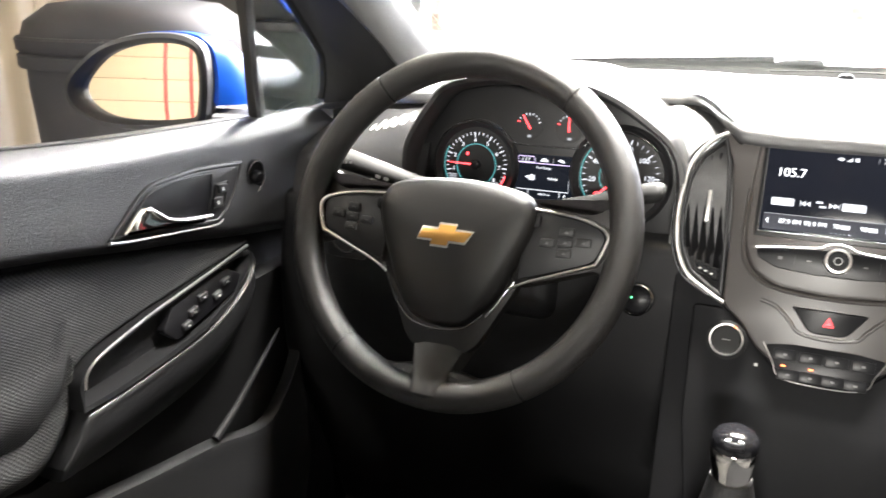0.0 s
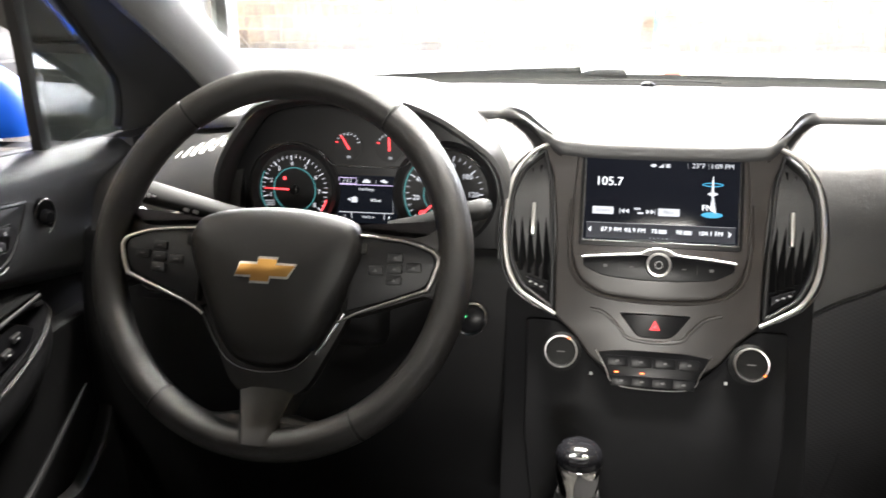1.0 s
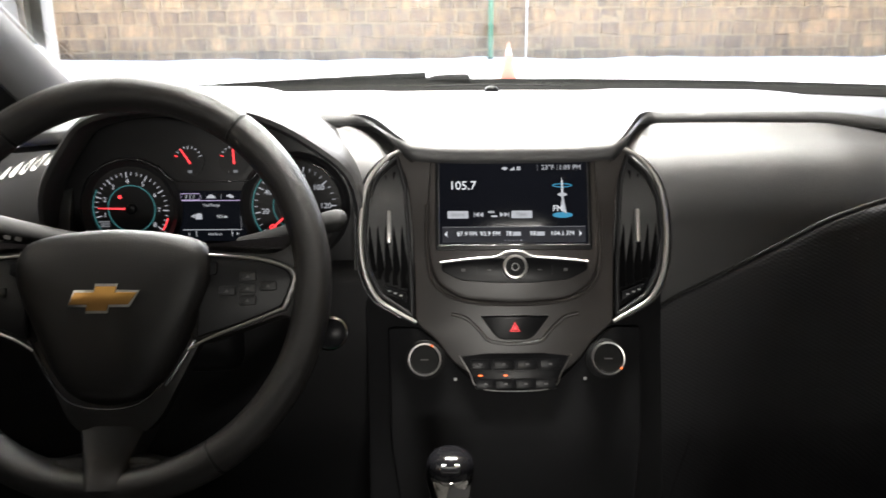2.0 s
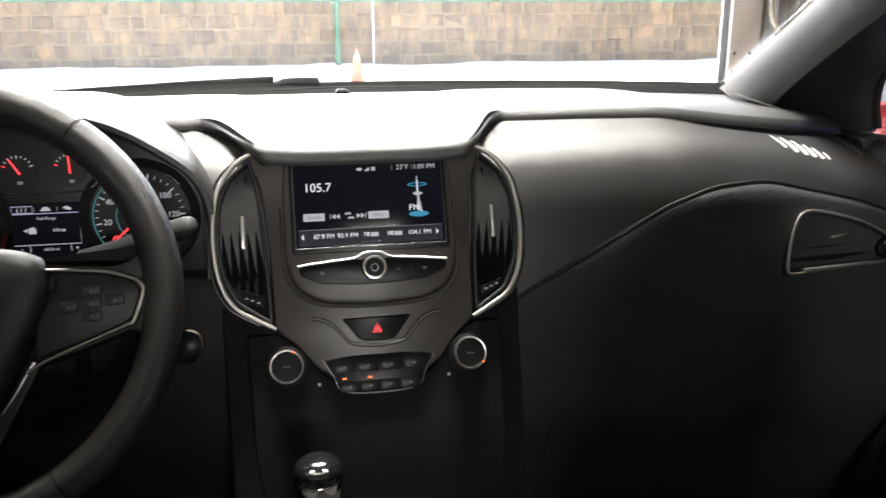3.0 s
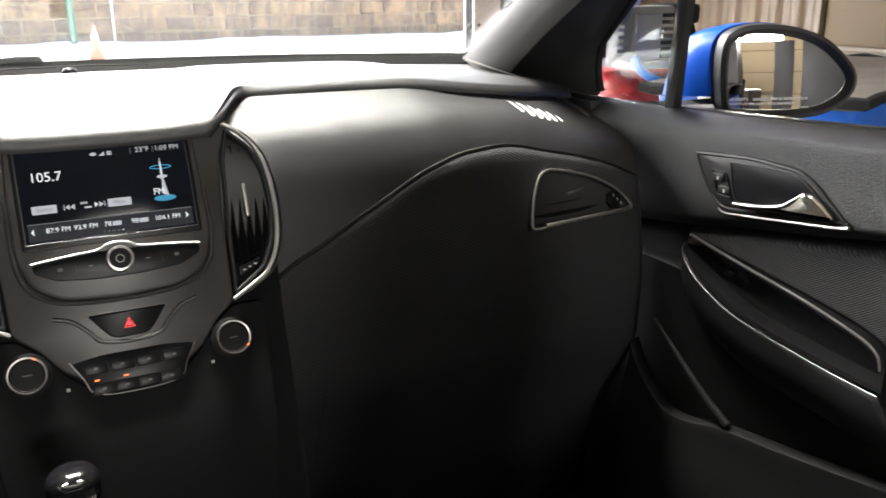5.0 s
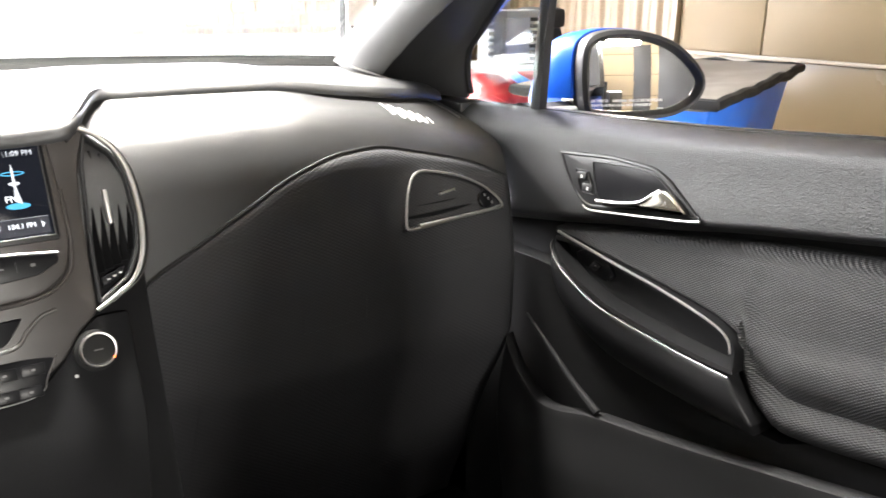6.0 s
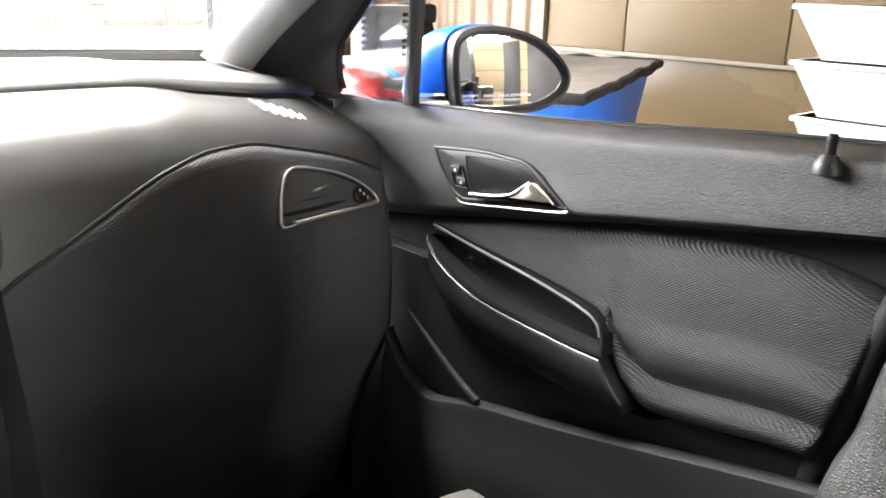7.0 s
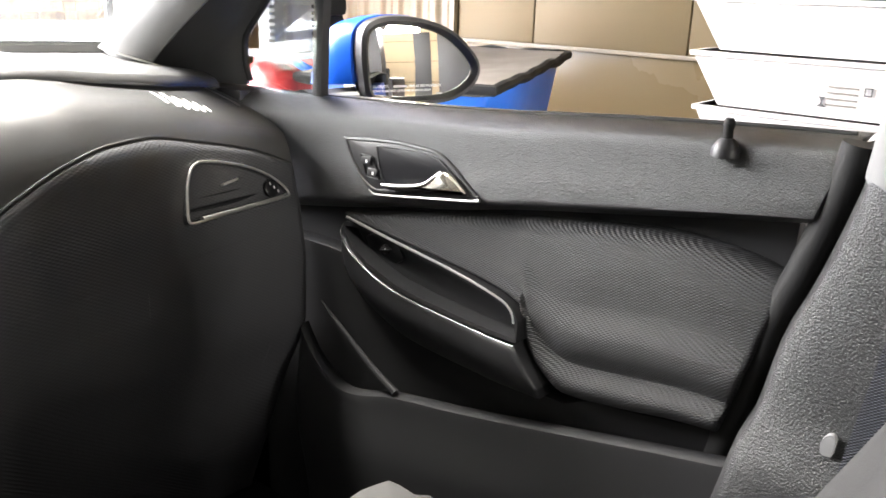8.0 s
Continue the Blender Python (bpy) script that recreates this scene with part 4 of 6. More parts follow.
part("tab_frame", frame_ring([(-0.0325, 0.009), (-0.0125, 0.009), (-0.0125, 0.0165), (-0.0325, 0.0165)], CL, 0.0007, 0.0006, 0.0027, 0.0001), VIOLET, info)
for x in (-0.0265, -0.0225, -0.0185):
    poly(CL, [(x - 0.0012, 0.0105), (x - 0.0004, 0.0105), (x + 0.0006, 0.015), (x, 0.015)], LITGREY, info, "symbol", 0.0026)
poly(CL, [(-0.005, 0.0110), (0.005, 0.0110), (0.004, 0.0132), (0.0015, 0.0150), (-0.0018, 0.0150), (-0.004, 0.0130)], LITGREY, info, "symbol", 0.0026)
poly(CL, [(0.016, 0.0135), (0.020, 0.0155), (0.025, 0.0130), (0.024, 0.0110), (0.020, 0.0118)], LITGREY, info, "symbol", 0.0026)
lettering("Fuel Range", 0.0042, CL, (0.0, 0.0035), LITGREY, info, align="CENTER", lift=0.0026)
lettering("112 mi", 0.0044, CL, (0.011, -0.009), LIT, info, align="CENTER", lift=0.0026)
poly(CL, [(-0.018, -0.012), (-0.011, -0.012), (-0.011, -0.0065), (-0.014, -0.005), (-0.018, -0.0065)], LITGREY, info, "symbol", 0.0026)
poly(CL, [(-0.023, -0.0085), (-0.019, -0.0065), (-0.019, -0.0105)], LITGREY, info, "symbol", 0.0026)
lettering("S", 0.004, CL, (-0.026, -0.0285), LITGREY, info, align="CENTER", lift=0.0026)
lettering("43678 mi", 0.004, CL, (0.002, -0.0285), LITGREY, info, align="CENTER", lift=0.0026)
lettering("P", 0.004, CL, (0.027, -0.0285), LIT, info, align="CENTER", lift=0.0026)


# ---- steering wheel ----
KEYMARK = material("key_print", (0.11, 0.11, 0.11), 0.6)
WO = vec(-0.348, -0.198, 0.909)
WF = plane(WO, (1, 0, 0), (0, 0.43, 1))
wheel = thing("steering_wheel", WO, "black leather steering wheel with three spokes, chrome trim and thumb buttons", "steering wheel")
RIM_R, RIM_T = 0.1655, 0.0156


def rim_seg(a0, a1, n, fat=1.0):
    rings = []
    for i in range(n + 1):
        t = radians(a0 + (a1 - a0) * i / n)
        c, s = math.cos(t), math.sin(t)
        rings.append([WF(c * (RIM_R + math.cos(q) * RIM_T * fat), s * (RIM_R + math.cos(q) * RIM_T * fat), math.sin(q) * RIM_T * 1.08 * fat)
                      for q in [k * 2 * math.pi / 18 for k in range(18)]])
    return loft(rings)


SEAMS = (53, 127, 233.5, 302)
for a0, a1 in ((53.45, 126.55), (127.45, 233.05), (233.95, 301.55), (302.45, 412.55)):
    part("rim_section", rim_seg(a0, a1, 40), LEATHER, wheel)
for a in SEAMS:
    part("rim_seam", rim_seg(a - 0.5, a + 0.5, 2, 0.955), RUBBER, wheel)
HUB = [(-.062, .040), (0, .047), (.062, .040), (.081, .024), (.081, .000), (.063, -.042), (.045, -.076), (.027, -.0935), (0, -.0985), (-.027, -.0935), (-.045, -.076), (-.063, -.042), (-.081, .000), (-.081, .024)]
hub_pts = spline(HUB, 5, True)
hub = part("airbag_cover", loft([[WF(p[0], p[1], w) for p in grow(hub_pts, k)] for k, w in ((0, -.03), (0, .0), (-.002, .007), (-.006, .012), (-.013, .0155))] + [[WF(p[0] * k, -0.02 + (p[1] + 0.02) * k, w) for p in grow(hub_pts, -.013)] for k, w in ((0.8, 0.0178), (0.5, 0.0195), (0.2, 0.0203))]), HUBCOVER, wheel, "dark moulded airbag cover")
part("hub_back", lathe([(0.035, -0.07), (0.040, -0.035), (0.030, -0.02)], WF, 28), TRIM, wheel)
part("column_shroud", loft([[WF(p[0], p[1], w) for p in rounded([(-.055 * k, -.07 * k), (.055 * k, -.07 * k), (.06 * k, .035 * k), (-.06 * k, .035 * k)], 0.02)] for w, k in ((-0.03, 0.9), (-0.06, 1.0), (-0.2, 1.1))]), HARD, wheel, "steering column shroud")
# emblem: a plain gold cross-bar with a bright edge
for k, w, m_, nm in ((0.0022, 0.0205, CHROME, "emblem_edge"), (0.0, 0.0218, GOLD, "emblem")):
    e = [(-.0245, -.0065), (-.0095, -.0065), (-.0105, -.0115), (.0065, -.0115), (.0075, -.0065), (.0235, -.0065), (.0305, .0035), (.0125, .0035), (.0135, .0085), (-.0035, .0085), (-.0045, .0035), (-.0205, .0035)]
    sh = [(p[0] - 0.0045, p[1] - 0.011) for p in e]
    part(nm, plate(grow(sh, k), WF, 0.004, 0.0006, w), m_, wheel, "plain gold badge with a chrome edge" if nm == "emblem" else "")

for s, nm in ((1, "right"), (-1, "left")):
    S = lambda pts: [(p[0] * s, p[1]) for p in pts]
    arm = [(.055, .038), (.090, .0315), (.128, .0290), (.140, .033), (.150, .046), (.160, .046), (.160, -.034), (.1495, -.031), (.140, -.026), (.108, -.0375), (.070, -.050), (.05, -.03)]
    part("spoke", plate(rounded(S(arm), 0.006), WF, 0.022, 0.004, -0.002), HUBCOVER, wheel)
    pad = [(.070, .0235), (.120, .0192), (.143, .0125), (.1485, .004), (.141, -.0185), (.108, -.0315), (.070, -.044)]
    padp = rounded(S(pad), [0.002, 0.004, 0.006, 0.008, 0.008, 0.004, 0.002], 4)
    pod = part("button_pod", plate(padp, WF, 0.010, 0.002, 0.005), TRIM, wheel, "black thumb button pod")
    # bright trim round the pod's outer end, running down to the hub
    line = spline(S([(.078, .0245), (.118, .0212), (.1425, .0145), (.1500, .0085), (.1505, .0005), (.1435, -.0190), (.1380, -.0225), (.108, -.0340), (.080, -.0450), (.064, -.054)]), 7)
    part("chrome_trim", tube([WF(p[0], p[1], 0.005) for p in line], lambda t: 0.0014 + 0.0016 * math.sin(min(1, t * 1.15) * math.pi) ** 1.5, n=8, squash=0.8), CHROME, wheel, "bright metal trim")
    hubline = spline(S([(.069, -.046), (.060, -.061), (.053, -.073), (.046, -.083)]), 6)
    part("hub_trim", tube([WF(p[0], p[1], 0.004) for p in hubline], 0.0015, n=8), DARKCHROME, wheel)
    for bx, bz in ((.112, .006), (.129, -.002), (.095, -.006), (.112, -.014), (.112, -.004)):
        c = [(bx - .0072, bz - .0043), (bx + .0072, bz - .0037), (bx + .0068, bz + .0044), (bx - .0068, bz + .0040)]
        b = part("button", plate(rounded(S(c), 0.0018, 3), WF, 0.004, 0.0013, 0.0072), FRAMEBLACK, pod)
        if s > 0:
            poly(WF, S([(bx - .0016, bz - .0012), (bx + .0016, bz - .0012), (bx, bz + .0016)]), KEYMARK, b, "symbol", 0.0076)
        else:
            bar(WF, s * bx, bz, 0.004, 0.0009, KEYMARK, b, "symbol", 0.0076)
    part("switch", plate(rounded(S([(.072, .006), (.086, .008), (.086, .019), (.072, .018)]), 0.002, 3), WF, 0.004, 0.0008, 0.0072), HARD, pod)
    # leather web where the lower rim meets the middle spoke
    web = [(.010, -.168), (.012, -.140), (.026, -.1385), (.045, -.1425), (.066, -.1420), (.088, -.138), (.094, -.148)]
    part("rim_web", plate(rounded(S(web), 0.004), WF, 0.018, 0.005, 0.005), LEATHER, wheel)
# lower spoke: narrows from the hub down to the rim
def low_ring(b, w, c, t=0.016):
    return [WF(x, b, c - d) for x, d in ((-w - .004, t), (-w, 0.005), (-w + .003, 0.001), (-w * .5, -0.001), (w * .5, -0.001), (w - .003, 0.001), (w, 0.005), (w + .004, t))]


part("lower_spoke", loft([low_ring(b, w, c) for b, w, c in ((-.080, .044, -.012), (-.098, .0365, -.011), (-.112, .0315, -.009), (-.128, .0255, -.002), (-.146, .0195, .009), (-.158, .0165, .0165), (-.1645, .0145, .0185), (-.1685, .0100, .016), (-.170, .0080, .008))]), HUBCOVER, wheel, "smooth satin lower spoke cover")
frame_pts = [(-.076, -.024), (.076, -.024), (.070, -.050), (.052, -.086), (.040, -.110), (.028, -.122), (-.028, -.122), (-.040, -.110), (-.052, -.086), (-.070, -.050)]
part("spoke_frame", plate(rounded(frame_pts, 0.006), WF, 0.014, 0.003, -0.006), HUBCOVER, wheel)
part("hub_line", tube([WF(p[0], p[1], 0.010) for p in spline([(-.045, -.081), (-.028, -.0965), (0, -.1015), (.028, -.0965), (.045, -.081)], 6)], 0.0007, n=6), DARKCHROME, wheel)


def stalk(name, pts, rad, label, marks):
    ob = thing(name, pts[0], label, "stalk")
    path = spline([vec(*p) for p in pts], 12)
    part("lever", tube(path, lambda t: rad(t) * (1 if t < 0.86 else math.sqrt(max(0.04, 1 - ((t - 0.86) / 0.14) ** 2))), n=14, squash=0.62, axis=(0, -0.4, 1)), RUBBER, ob)
    end = path[-1]
    F = plane((end.x, end.y - 0.0085, end.z), (1, 0, 0), (0, 0.3, 1))
    return ob


ls = stalk("turn_signal_stalk", [(-.40, -.09, .912), (-.45, -.10, .925), (-.50, -.106, .938), (-.545, -.11, .950)], lambda t: 0.010 + 0.007 * t, "black turn signal stalk with grey lamp symbols", 0)
SL = plane((-.49, -.125, .936), (1, 0, -0.28), (0.2, 0.3, 1))
for a, b, w, h in ((-.030, .002, .006, .006), (-.024, .002, .003, .004), (-.019, .003, .004, .0015), (.018, .0, .006, .0035), (.028, .001, .006, .0035)):
    bar(SL, a, b, w, h, PRINT, ls, "symbol", 0.0005, 0.001)
rs = stalk("wiper_stalk", [(-.27, -.09, .912), (-.235, -.10, .922), (-.20, -.108, .934), (-.163, -.112, .944)], lambda t: 0.0105 + 0.004 * t, "black wiper stalk with a rounded end", 0)
for i in range(3):
    bar(plane((-.195, -.1245, .937), (1, 0, 0.28), (-0.2, 0.3, 1)), -0.012 + 0.008 * i, 0.0, 0.004, 0.004, PRINT, rs, "symbol", 0.0005, 0.001)
ign = thing("ignition_button", (-0.19, -0.045, 0.79), "round black start button with a green lamp", "button")
IGF = plane((-0.192, -0.048, 0.803), (1, 0, 0.1), (0, 0.3, 1))
part("ring", lathe([(0.018, -0.01), (0.018, 0.003), (0.016, 0.005), (0.0145, 0.003)], IGF, 28, (False, False)), DARKCHROME, ign)
part("cap", lathe([(0.0145, -0.01), (0.0145, 0.002), (0.012, 0.004)], IGF, 28), GLOSS, ign)
bar(IGF, -0.006, 0.003, 0.002, 0.0014, GREEN, ign, "lamp", 0.0044)

# headlamp switch on the knee panel
hl = thing("headlamp_switch", (-0.585, -0.03, 0.80), "round black headlamp switch on the lower dash", "switch")
HF_ = plane((-0.578, dash_y(-0.578, 0.82) - 0.008, 0.82), (1, 0, 0), (0, 0.1, 1))
part("plate", plate(rounded([(-.03, -.03), (.03, -.03), (.03, .03), (-.03, .03)], 0.008), HF_, 0.01, 0.002, 0.003), TRIM, hl)
part("knob", lathe([(0.021, 0), (0.021, 0.008), (0.0195, 0.011), (0.018, 0.009), (0.004, 0.009)], HF_, 30), TRIM, hl)
part("rim", lathe([(0.0225, 0.002), (0.0225, 0.006), (0.0212, 0.0068)], HF_, 30, (False, False)), DARKCHROME, hl)
bar(HF_, 0, 0.002, 0.012, 0.003, PRINT, hl, "symbol", 0.0096, 0.001)


# ---- centre stack ----
ST = plane((0, -0.035, 0.86), (1, 0, 0), (0, 0.42, 1))
def sv(z):
    return (z - 0.86) * 1.0846


stack = thing("centre_stack", (0, -0.03, 0.74), "satin grey centre console panel around a colour display", "centre console")
panel_pts = [(-.128, sv(.990)), (.128, sv(.990)), (.112, sv(.955)), (.106, sv(.90)), (.104, sv(.85)), (.103, sv(.816)), (.082, sv(.800)), (.064, sv(.778)), (.040, sv(.765)), (-.040, sv(.765)), (-.064, sv(.778)), (-.082, sv(.800)), (-.103, sv(.816)), (-.104, sv(.85)), (-.106, sv(.90)), (-.112, sv(.955))]
part("panel", plate(rounded(panel_pts, 0.008), ST, 0.03, 0.003, 0.0), STACK, stack)
part("backing", plate(rounded([(-.12, sv(.975)), (.12, sv(.975)), (.150, sv(.94)), (.160, sv(.90)), (.155, sv(.80)), (.150, sv(.60)), (-.150, sv(.60)), (-.155, sv(.80)), (-.160, sv(.90)), (-.150, sv(.94))], 0.01), ST, 0.05, 0.004, -0.012), CARPET, stack)
lowp = [(-.132, sv(.812)), (-.100, sv(.812)), (-.080, sv(.797)), (-.062, sv(.776)), (-.045, sv(.762)), (.045, sv(.762)), (.062, sv(.776)), (.080, sv(.797)), (.100, sv(.812)), (.132, sv(.812)), (.128, sv(.70)), (.110, sv(.60)), (-.110, sv(.60)), (-.128, sv(.70))]
part("lower_panel", plate(rounded(lowp, 0.006), ST, 0.02, 0.003, -0.002), CARPET, stack, "dark lower panel")
# raised U-shaped surround of the display
us = rounded([(-.086, sv(.985)), (-.090, sv(.93)), (-.090, sv(.880)), (-.081, sv(.853)), (-.055, sv(.838)), (0, sv(.834)), (.055, sv(.838)), (.081, sv(.853)), (.090, sv(.880)), (.090, sv(.93)), (.086, sv(.985))], 0.012, 4)
part("surround", plate(us, ST, 0.012, 0.005, 0.007), STACK, stack)
part("surround_edge", tube([ST(p[0], p[1], 0.0025) for p in spline([(-.0905, sv(.93)), (-.0905, sv(.880)), (-.082, sv(.8525)), (-.055, sv(.8375)), (0, sv(.8335)), (.055, sv(.8375)), (.082, sv(.8525)), (.0905, sv(.880)), (.0905, sv(.93))], 6)], 0.0022, n=8), STACK, stack)

screen = thing("touchscreen", (0, -0.03, 0.885), "dark colour touchscreen showing a radio page", "screen")
SC = lambda a, b, c=0.0: ST(a, b, c + 0.009)
part("bezel", plate(rounded([(-.082, sv(.885)), (.082, sv(.885)), (.082, sv(.978)), (-.082, sv(.978))], 0.004), ST, 0.01, 0.001, 0.0085), GLOSS, screen, "gloss black bezel")
disp = part("display", plate(rounded([(-.0775, sv(.8905)), (.0775, sv(.8905)), (.0775, sv(.972)), (-.0775, sv(.972))], 0.001), SC, 0.002, 0.0003, 0.0002), SCREEN, screen)
part("display_edge", frame_ring(rounded([(-.0785, sv(.8895)), (.0785, sv(.8895)), (.0785, sv(.975)), (-.0785, sv(.975))], 0.001), SC, 0.0010, 0.001, 0.0006, 0.0002), DARKCHROME, screen)
# page content; u across, v up, in metres on the display
DU = lambda px: -0.0775 + 0.155 * px
DV = lambda py: sv(.8905) + (sv(.972) - sv(.8905)) * py
lettering("105.7", 0.0128, SC, (DU(.066), DV(.70)), LIT, disp, lift=0.0006)
lettering("23°F", 0.0072, SC, (DU(.735), DV(.915)), LITGREY, disp, align="CENTER", lift=0.0006)
lettering("1:09 PM", 0.0072, SC, (DU(.885), DV(.915)), LITGREY, disp, align="CENTER", lift=0.0006)
poly(SC, [(DU(.42), DV(.905)), (DU(.435), DV(.925)), (DU(.455), DV(.925)), (DU(.465), DV(.905)), (DU(.445), DV(.885))], LITGREY, disp, "symbol", 0.0006)
poly(SC, [(DU(.475), DV(.885)), (DU(.51), DV(.885)), (DU(.51), DV(.93))], LITGREY, disp, "symbol", 0.0006)
for k in (0.012, -0.012):
    bar(SC, DU(.538), DV(.908 + k), 0.004, 0.0016, LITGREY, disp, "symbol", 0.0006)
for x in (.665, .80):
    bar(SC, DU(x), DV(.915), 0.0004, 0.006, LITDIM, disp, "rule", 0.0006)
for x, tx in ((.125, "Source"), (.555, "Menu")):
    b = bar(SC, DU(x), DV(.355), 0.0215, 0.0078, LITGREY, disp, "soft_key", 0.0006, 0.0006)
    lettering(tx, 0.0052, SC, (DU(x), DV(.355)), PAPERINK, disp, align="CENTER", lift=0.0009)
for x, d in ((.268, -1), (.435, 1)):
    for k in (-0.0022, 0.0022):
        c = DU(x) + k
        poly(SC, [(c - 0.002 * d, DV(.355) - 0.0027), (c - 0.002 * d, DV(.355) + 0.0027), (c + 0.002 * d, DV(.355))][::d], LITGREY, disp, "symbol", 0.0006)
    bar(SC, DU(x) + d * 0.005, DV(.355), 0.0007, 0.0055, LITGREY, disp, "symbol", 0.0006)
for k in range(3):
    bar(SC, DU(.335) + 0.0022 * k, DV(.385), 0.0016, 0.0022, LITGREY, disp, "symbol", 0.0006)
bar(SC, DU(.37), DV(.335), 0.006, 0.0018, LITGREY, disp, "symbol", 0.0006)
bar(SC, 0.0, DV(.115), 0.149, 0.0165, BAR, disp, "preset_bar", 0.0004)
bar(SC, 0.0, DV(.208), 0.149, 0.0005, LITDIM, disp, "rule", 0.0006)
for x, tx, extra in ((.185, "87.9 FM", 0), (.34, "93.9 FM", 0), (.495, "78", 1), (.655, "98", 1), (.825, "104.1 FM", 0)):
    if extra:
        lettering(tx, 0.0066, SC, (DU(x) - 0.0045, DV(.125)), LIT, disp, align="CENTER", lift=0.0006)
        bar(SC, DU(x) + 0.0038, DV(.125), 0.0082, 0.0042, LITGREY, disp, "mark", 0.0006)
    else:
        lettering(tx, 0.0066, SC, (DU(x), DV(.125)), LIT, disp, align="CENTER", lift=0.0006)
for x, d in ((.045, -1), (.945, 1)):
    poly(SC, [(DU(x) - 0.0014 * d, DV(.125) + 0.0034), (DU(x) + 0.0016 * d, DV(.125)), (DU(x) - 0.0014 * d, DV(.125) - 0.0034), (DU(x) - 0.0005 * d, DV(.125))][::-d], LIT, disp, "symbol", 0.0006)
for k in range(5):
    bar(SC, DU(.44) + 0.0042 * k, DV(.045), 0.0012, 0.0010, LIT if k == 4 else LITDIM, disp, "page_dot", 0.0006)
# radio mast picture
mx = DU(.83)
ell = lambda rx, ry, cy, n=28: [(mx + rx * math.cos(k * 2 * math.pi / n), cy + ry * math.sin(k * 2 * math.pi / n)) for k in range(n)]
part("halo", frame_ring(ell(0.0105, 0.0022, DV(.70)), SC, 0.0009, 0.0004, 0.0006, 0.0001), CYAN, disp)
poly(SC, ell(0.0105, 0.0030, DV(.345)), CYAN, disp, "glow_disc", 0.00045)
poly(SC, [(mx - 0.0004, DV(.60)), (mx + 0.0004, DV(.60)), (mx + 0.0002, DV(.80)), (mx - 0.0002, DV(.80))], LIT, disp, "mast", 0.0007)
poly(SC, [(mx - 0.0012, DV(.55)), (mx + 0.0012, DV(.55)), (mx + 0.0008, DV(.76)), (mx - 0.0008, DV(.76))], LITGREY, disp, "mast", 0.0006)
poly(SC, ell(0.005, 0.0018, DV(.59)), LITGREY, disp, "mast", 0.0008)
poly(SC, [(mx - 0.0022, DV(.40)), (mx + 0.0042, DV(.36)), (mx + 0.0012, DV(.56)), (mx - 0.0004, DV(.56))], LITGREY, disp, "mast", 0.0005)
lettering("FM", 0.0090, SC, (mx - 0.0105, DV(.42)), LIT, disp, lift=0.0010)

# key bar below the display
keys = thing("radio_key_bar", (0, -0.04, 0.855), "black radio key bar with a chrome line and a round knob", "buttons")
KB = lambda a, b, c=0.0: ST(a, b, c + 0.0085)
kb = rounded([(-.076, sv(.8655)), (-.056, sv(.8565)), (-.02, sv(.8535)), (.02, sv(.8535)), (.056, sv(.8565)), (.076, sv(.8655)), (.076, sv(.873)), (.02, sv(.8775)), (-.02, sv(.8775)), (-.076, sv(.873))], 0.004, 4)
part("strip", plate(kb, ST, 0.008, 0.001, 0.0085), GLOSS, keys)
part("chrome_line", tube([KB(p[0], p[1], 0.0012) for p in spline([(-.077, sv(.8735)), (-.045, sv(.8765)), (-.020, sv(.8785)), (-.010, sv(.8825)), (0, sv(.884)), (.010, sv(.8825)), (.020, sv(.8785)), (.045, sv(.8765)), (.077, sv(.8735))], 6)], 0.0012, n=8), CHROME, keys)
KN = plane(ST(0, sv(.868), 0.009), (1, 0, 0), (0, 0.42, 1))
knob = part("power_knob", lathe([(0.0125, 0), (0.0125, 0.008), (0.0118, 0.0105), (0.0095, 0.0112), (0.0090, 0.0100), (0.002, 0.0100)], KN, 36), GLOSS, keys)
part("knob_ring", lathe([(0.0128, 0.006), (0.0128, 0.009), (0.0118, 0.0112), (0.0100, 0.0116), (0.0098, 0.010)], KN, 36, (False, False)), CHROME, knob)
part("symbol", frame_ring([(0.004 * math.cos(k * math.pi / 8), 0.004 * math.sin(k * math.pi / 8)) for k in range(16)], KN, 0.0007, 0.0004, 0.0105, 0.0001), PRINT, knob)
for x in (-.053, -.026, .026, .053):
    bar(KB, x, sv(.866), 0.0042, 0.0012 if abs(x) < .04 else 0.003, KEYMARK, keys, "symbol", 0.0006, 0.0005)
    bar(KB, x * 0.74 if abs(x) > .04 else x * 1.5, sv(.866), 0.0004, 0.010, TRIM, keys, "key_gap", 0.0004)

# hazard switch in its scooped recess
haz = thing("hazard_switch", (0, -0.05, 0.80), "black hazard switch with a red lit triangle", "switch")
part("key", plate(rounded([(-.036, sv(.8225)), (-.017, sv(.7995)), (.017, sv(.7995)), (.036, sv(.8225))], [0.003, 0.008, 0.008, 0.003], 4), ST, 0.008, 0.0015, 0.0025), GLOSS, haz)
part("scoop_edge", tube([ST(p[0], p[1], 0.001) for p in spline([(-.066, sv(.8245)), (-.050, sv(.8200)), (-.036, sv(.808)), (-.026, sv(.7985)), (0, sv(.7955)), (.026, sv(.7985)), (.036, sv(.808)), (.050, sv(.8200)), (.066, sv(.8245))], 6)], 0.0021, n=8), STACK, haz)
part("triangle", frame_ring([(-.0050, sv(.8075)), (.0050, sv(.8075)), (0, sv(.8162))], ST, 0.0011, 0.0008, 0.0031, 0.0001), RED, haz)
part("triangle_core", loft([[ST(p[0], p[1], w) for p in ((-.0022, sv(.8092)), (.0022, sv(.8092)), (0, sv(.8131)))] for w in (0.002, 0.0029)]), RED, haz)

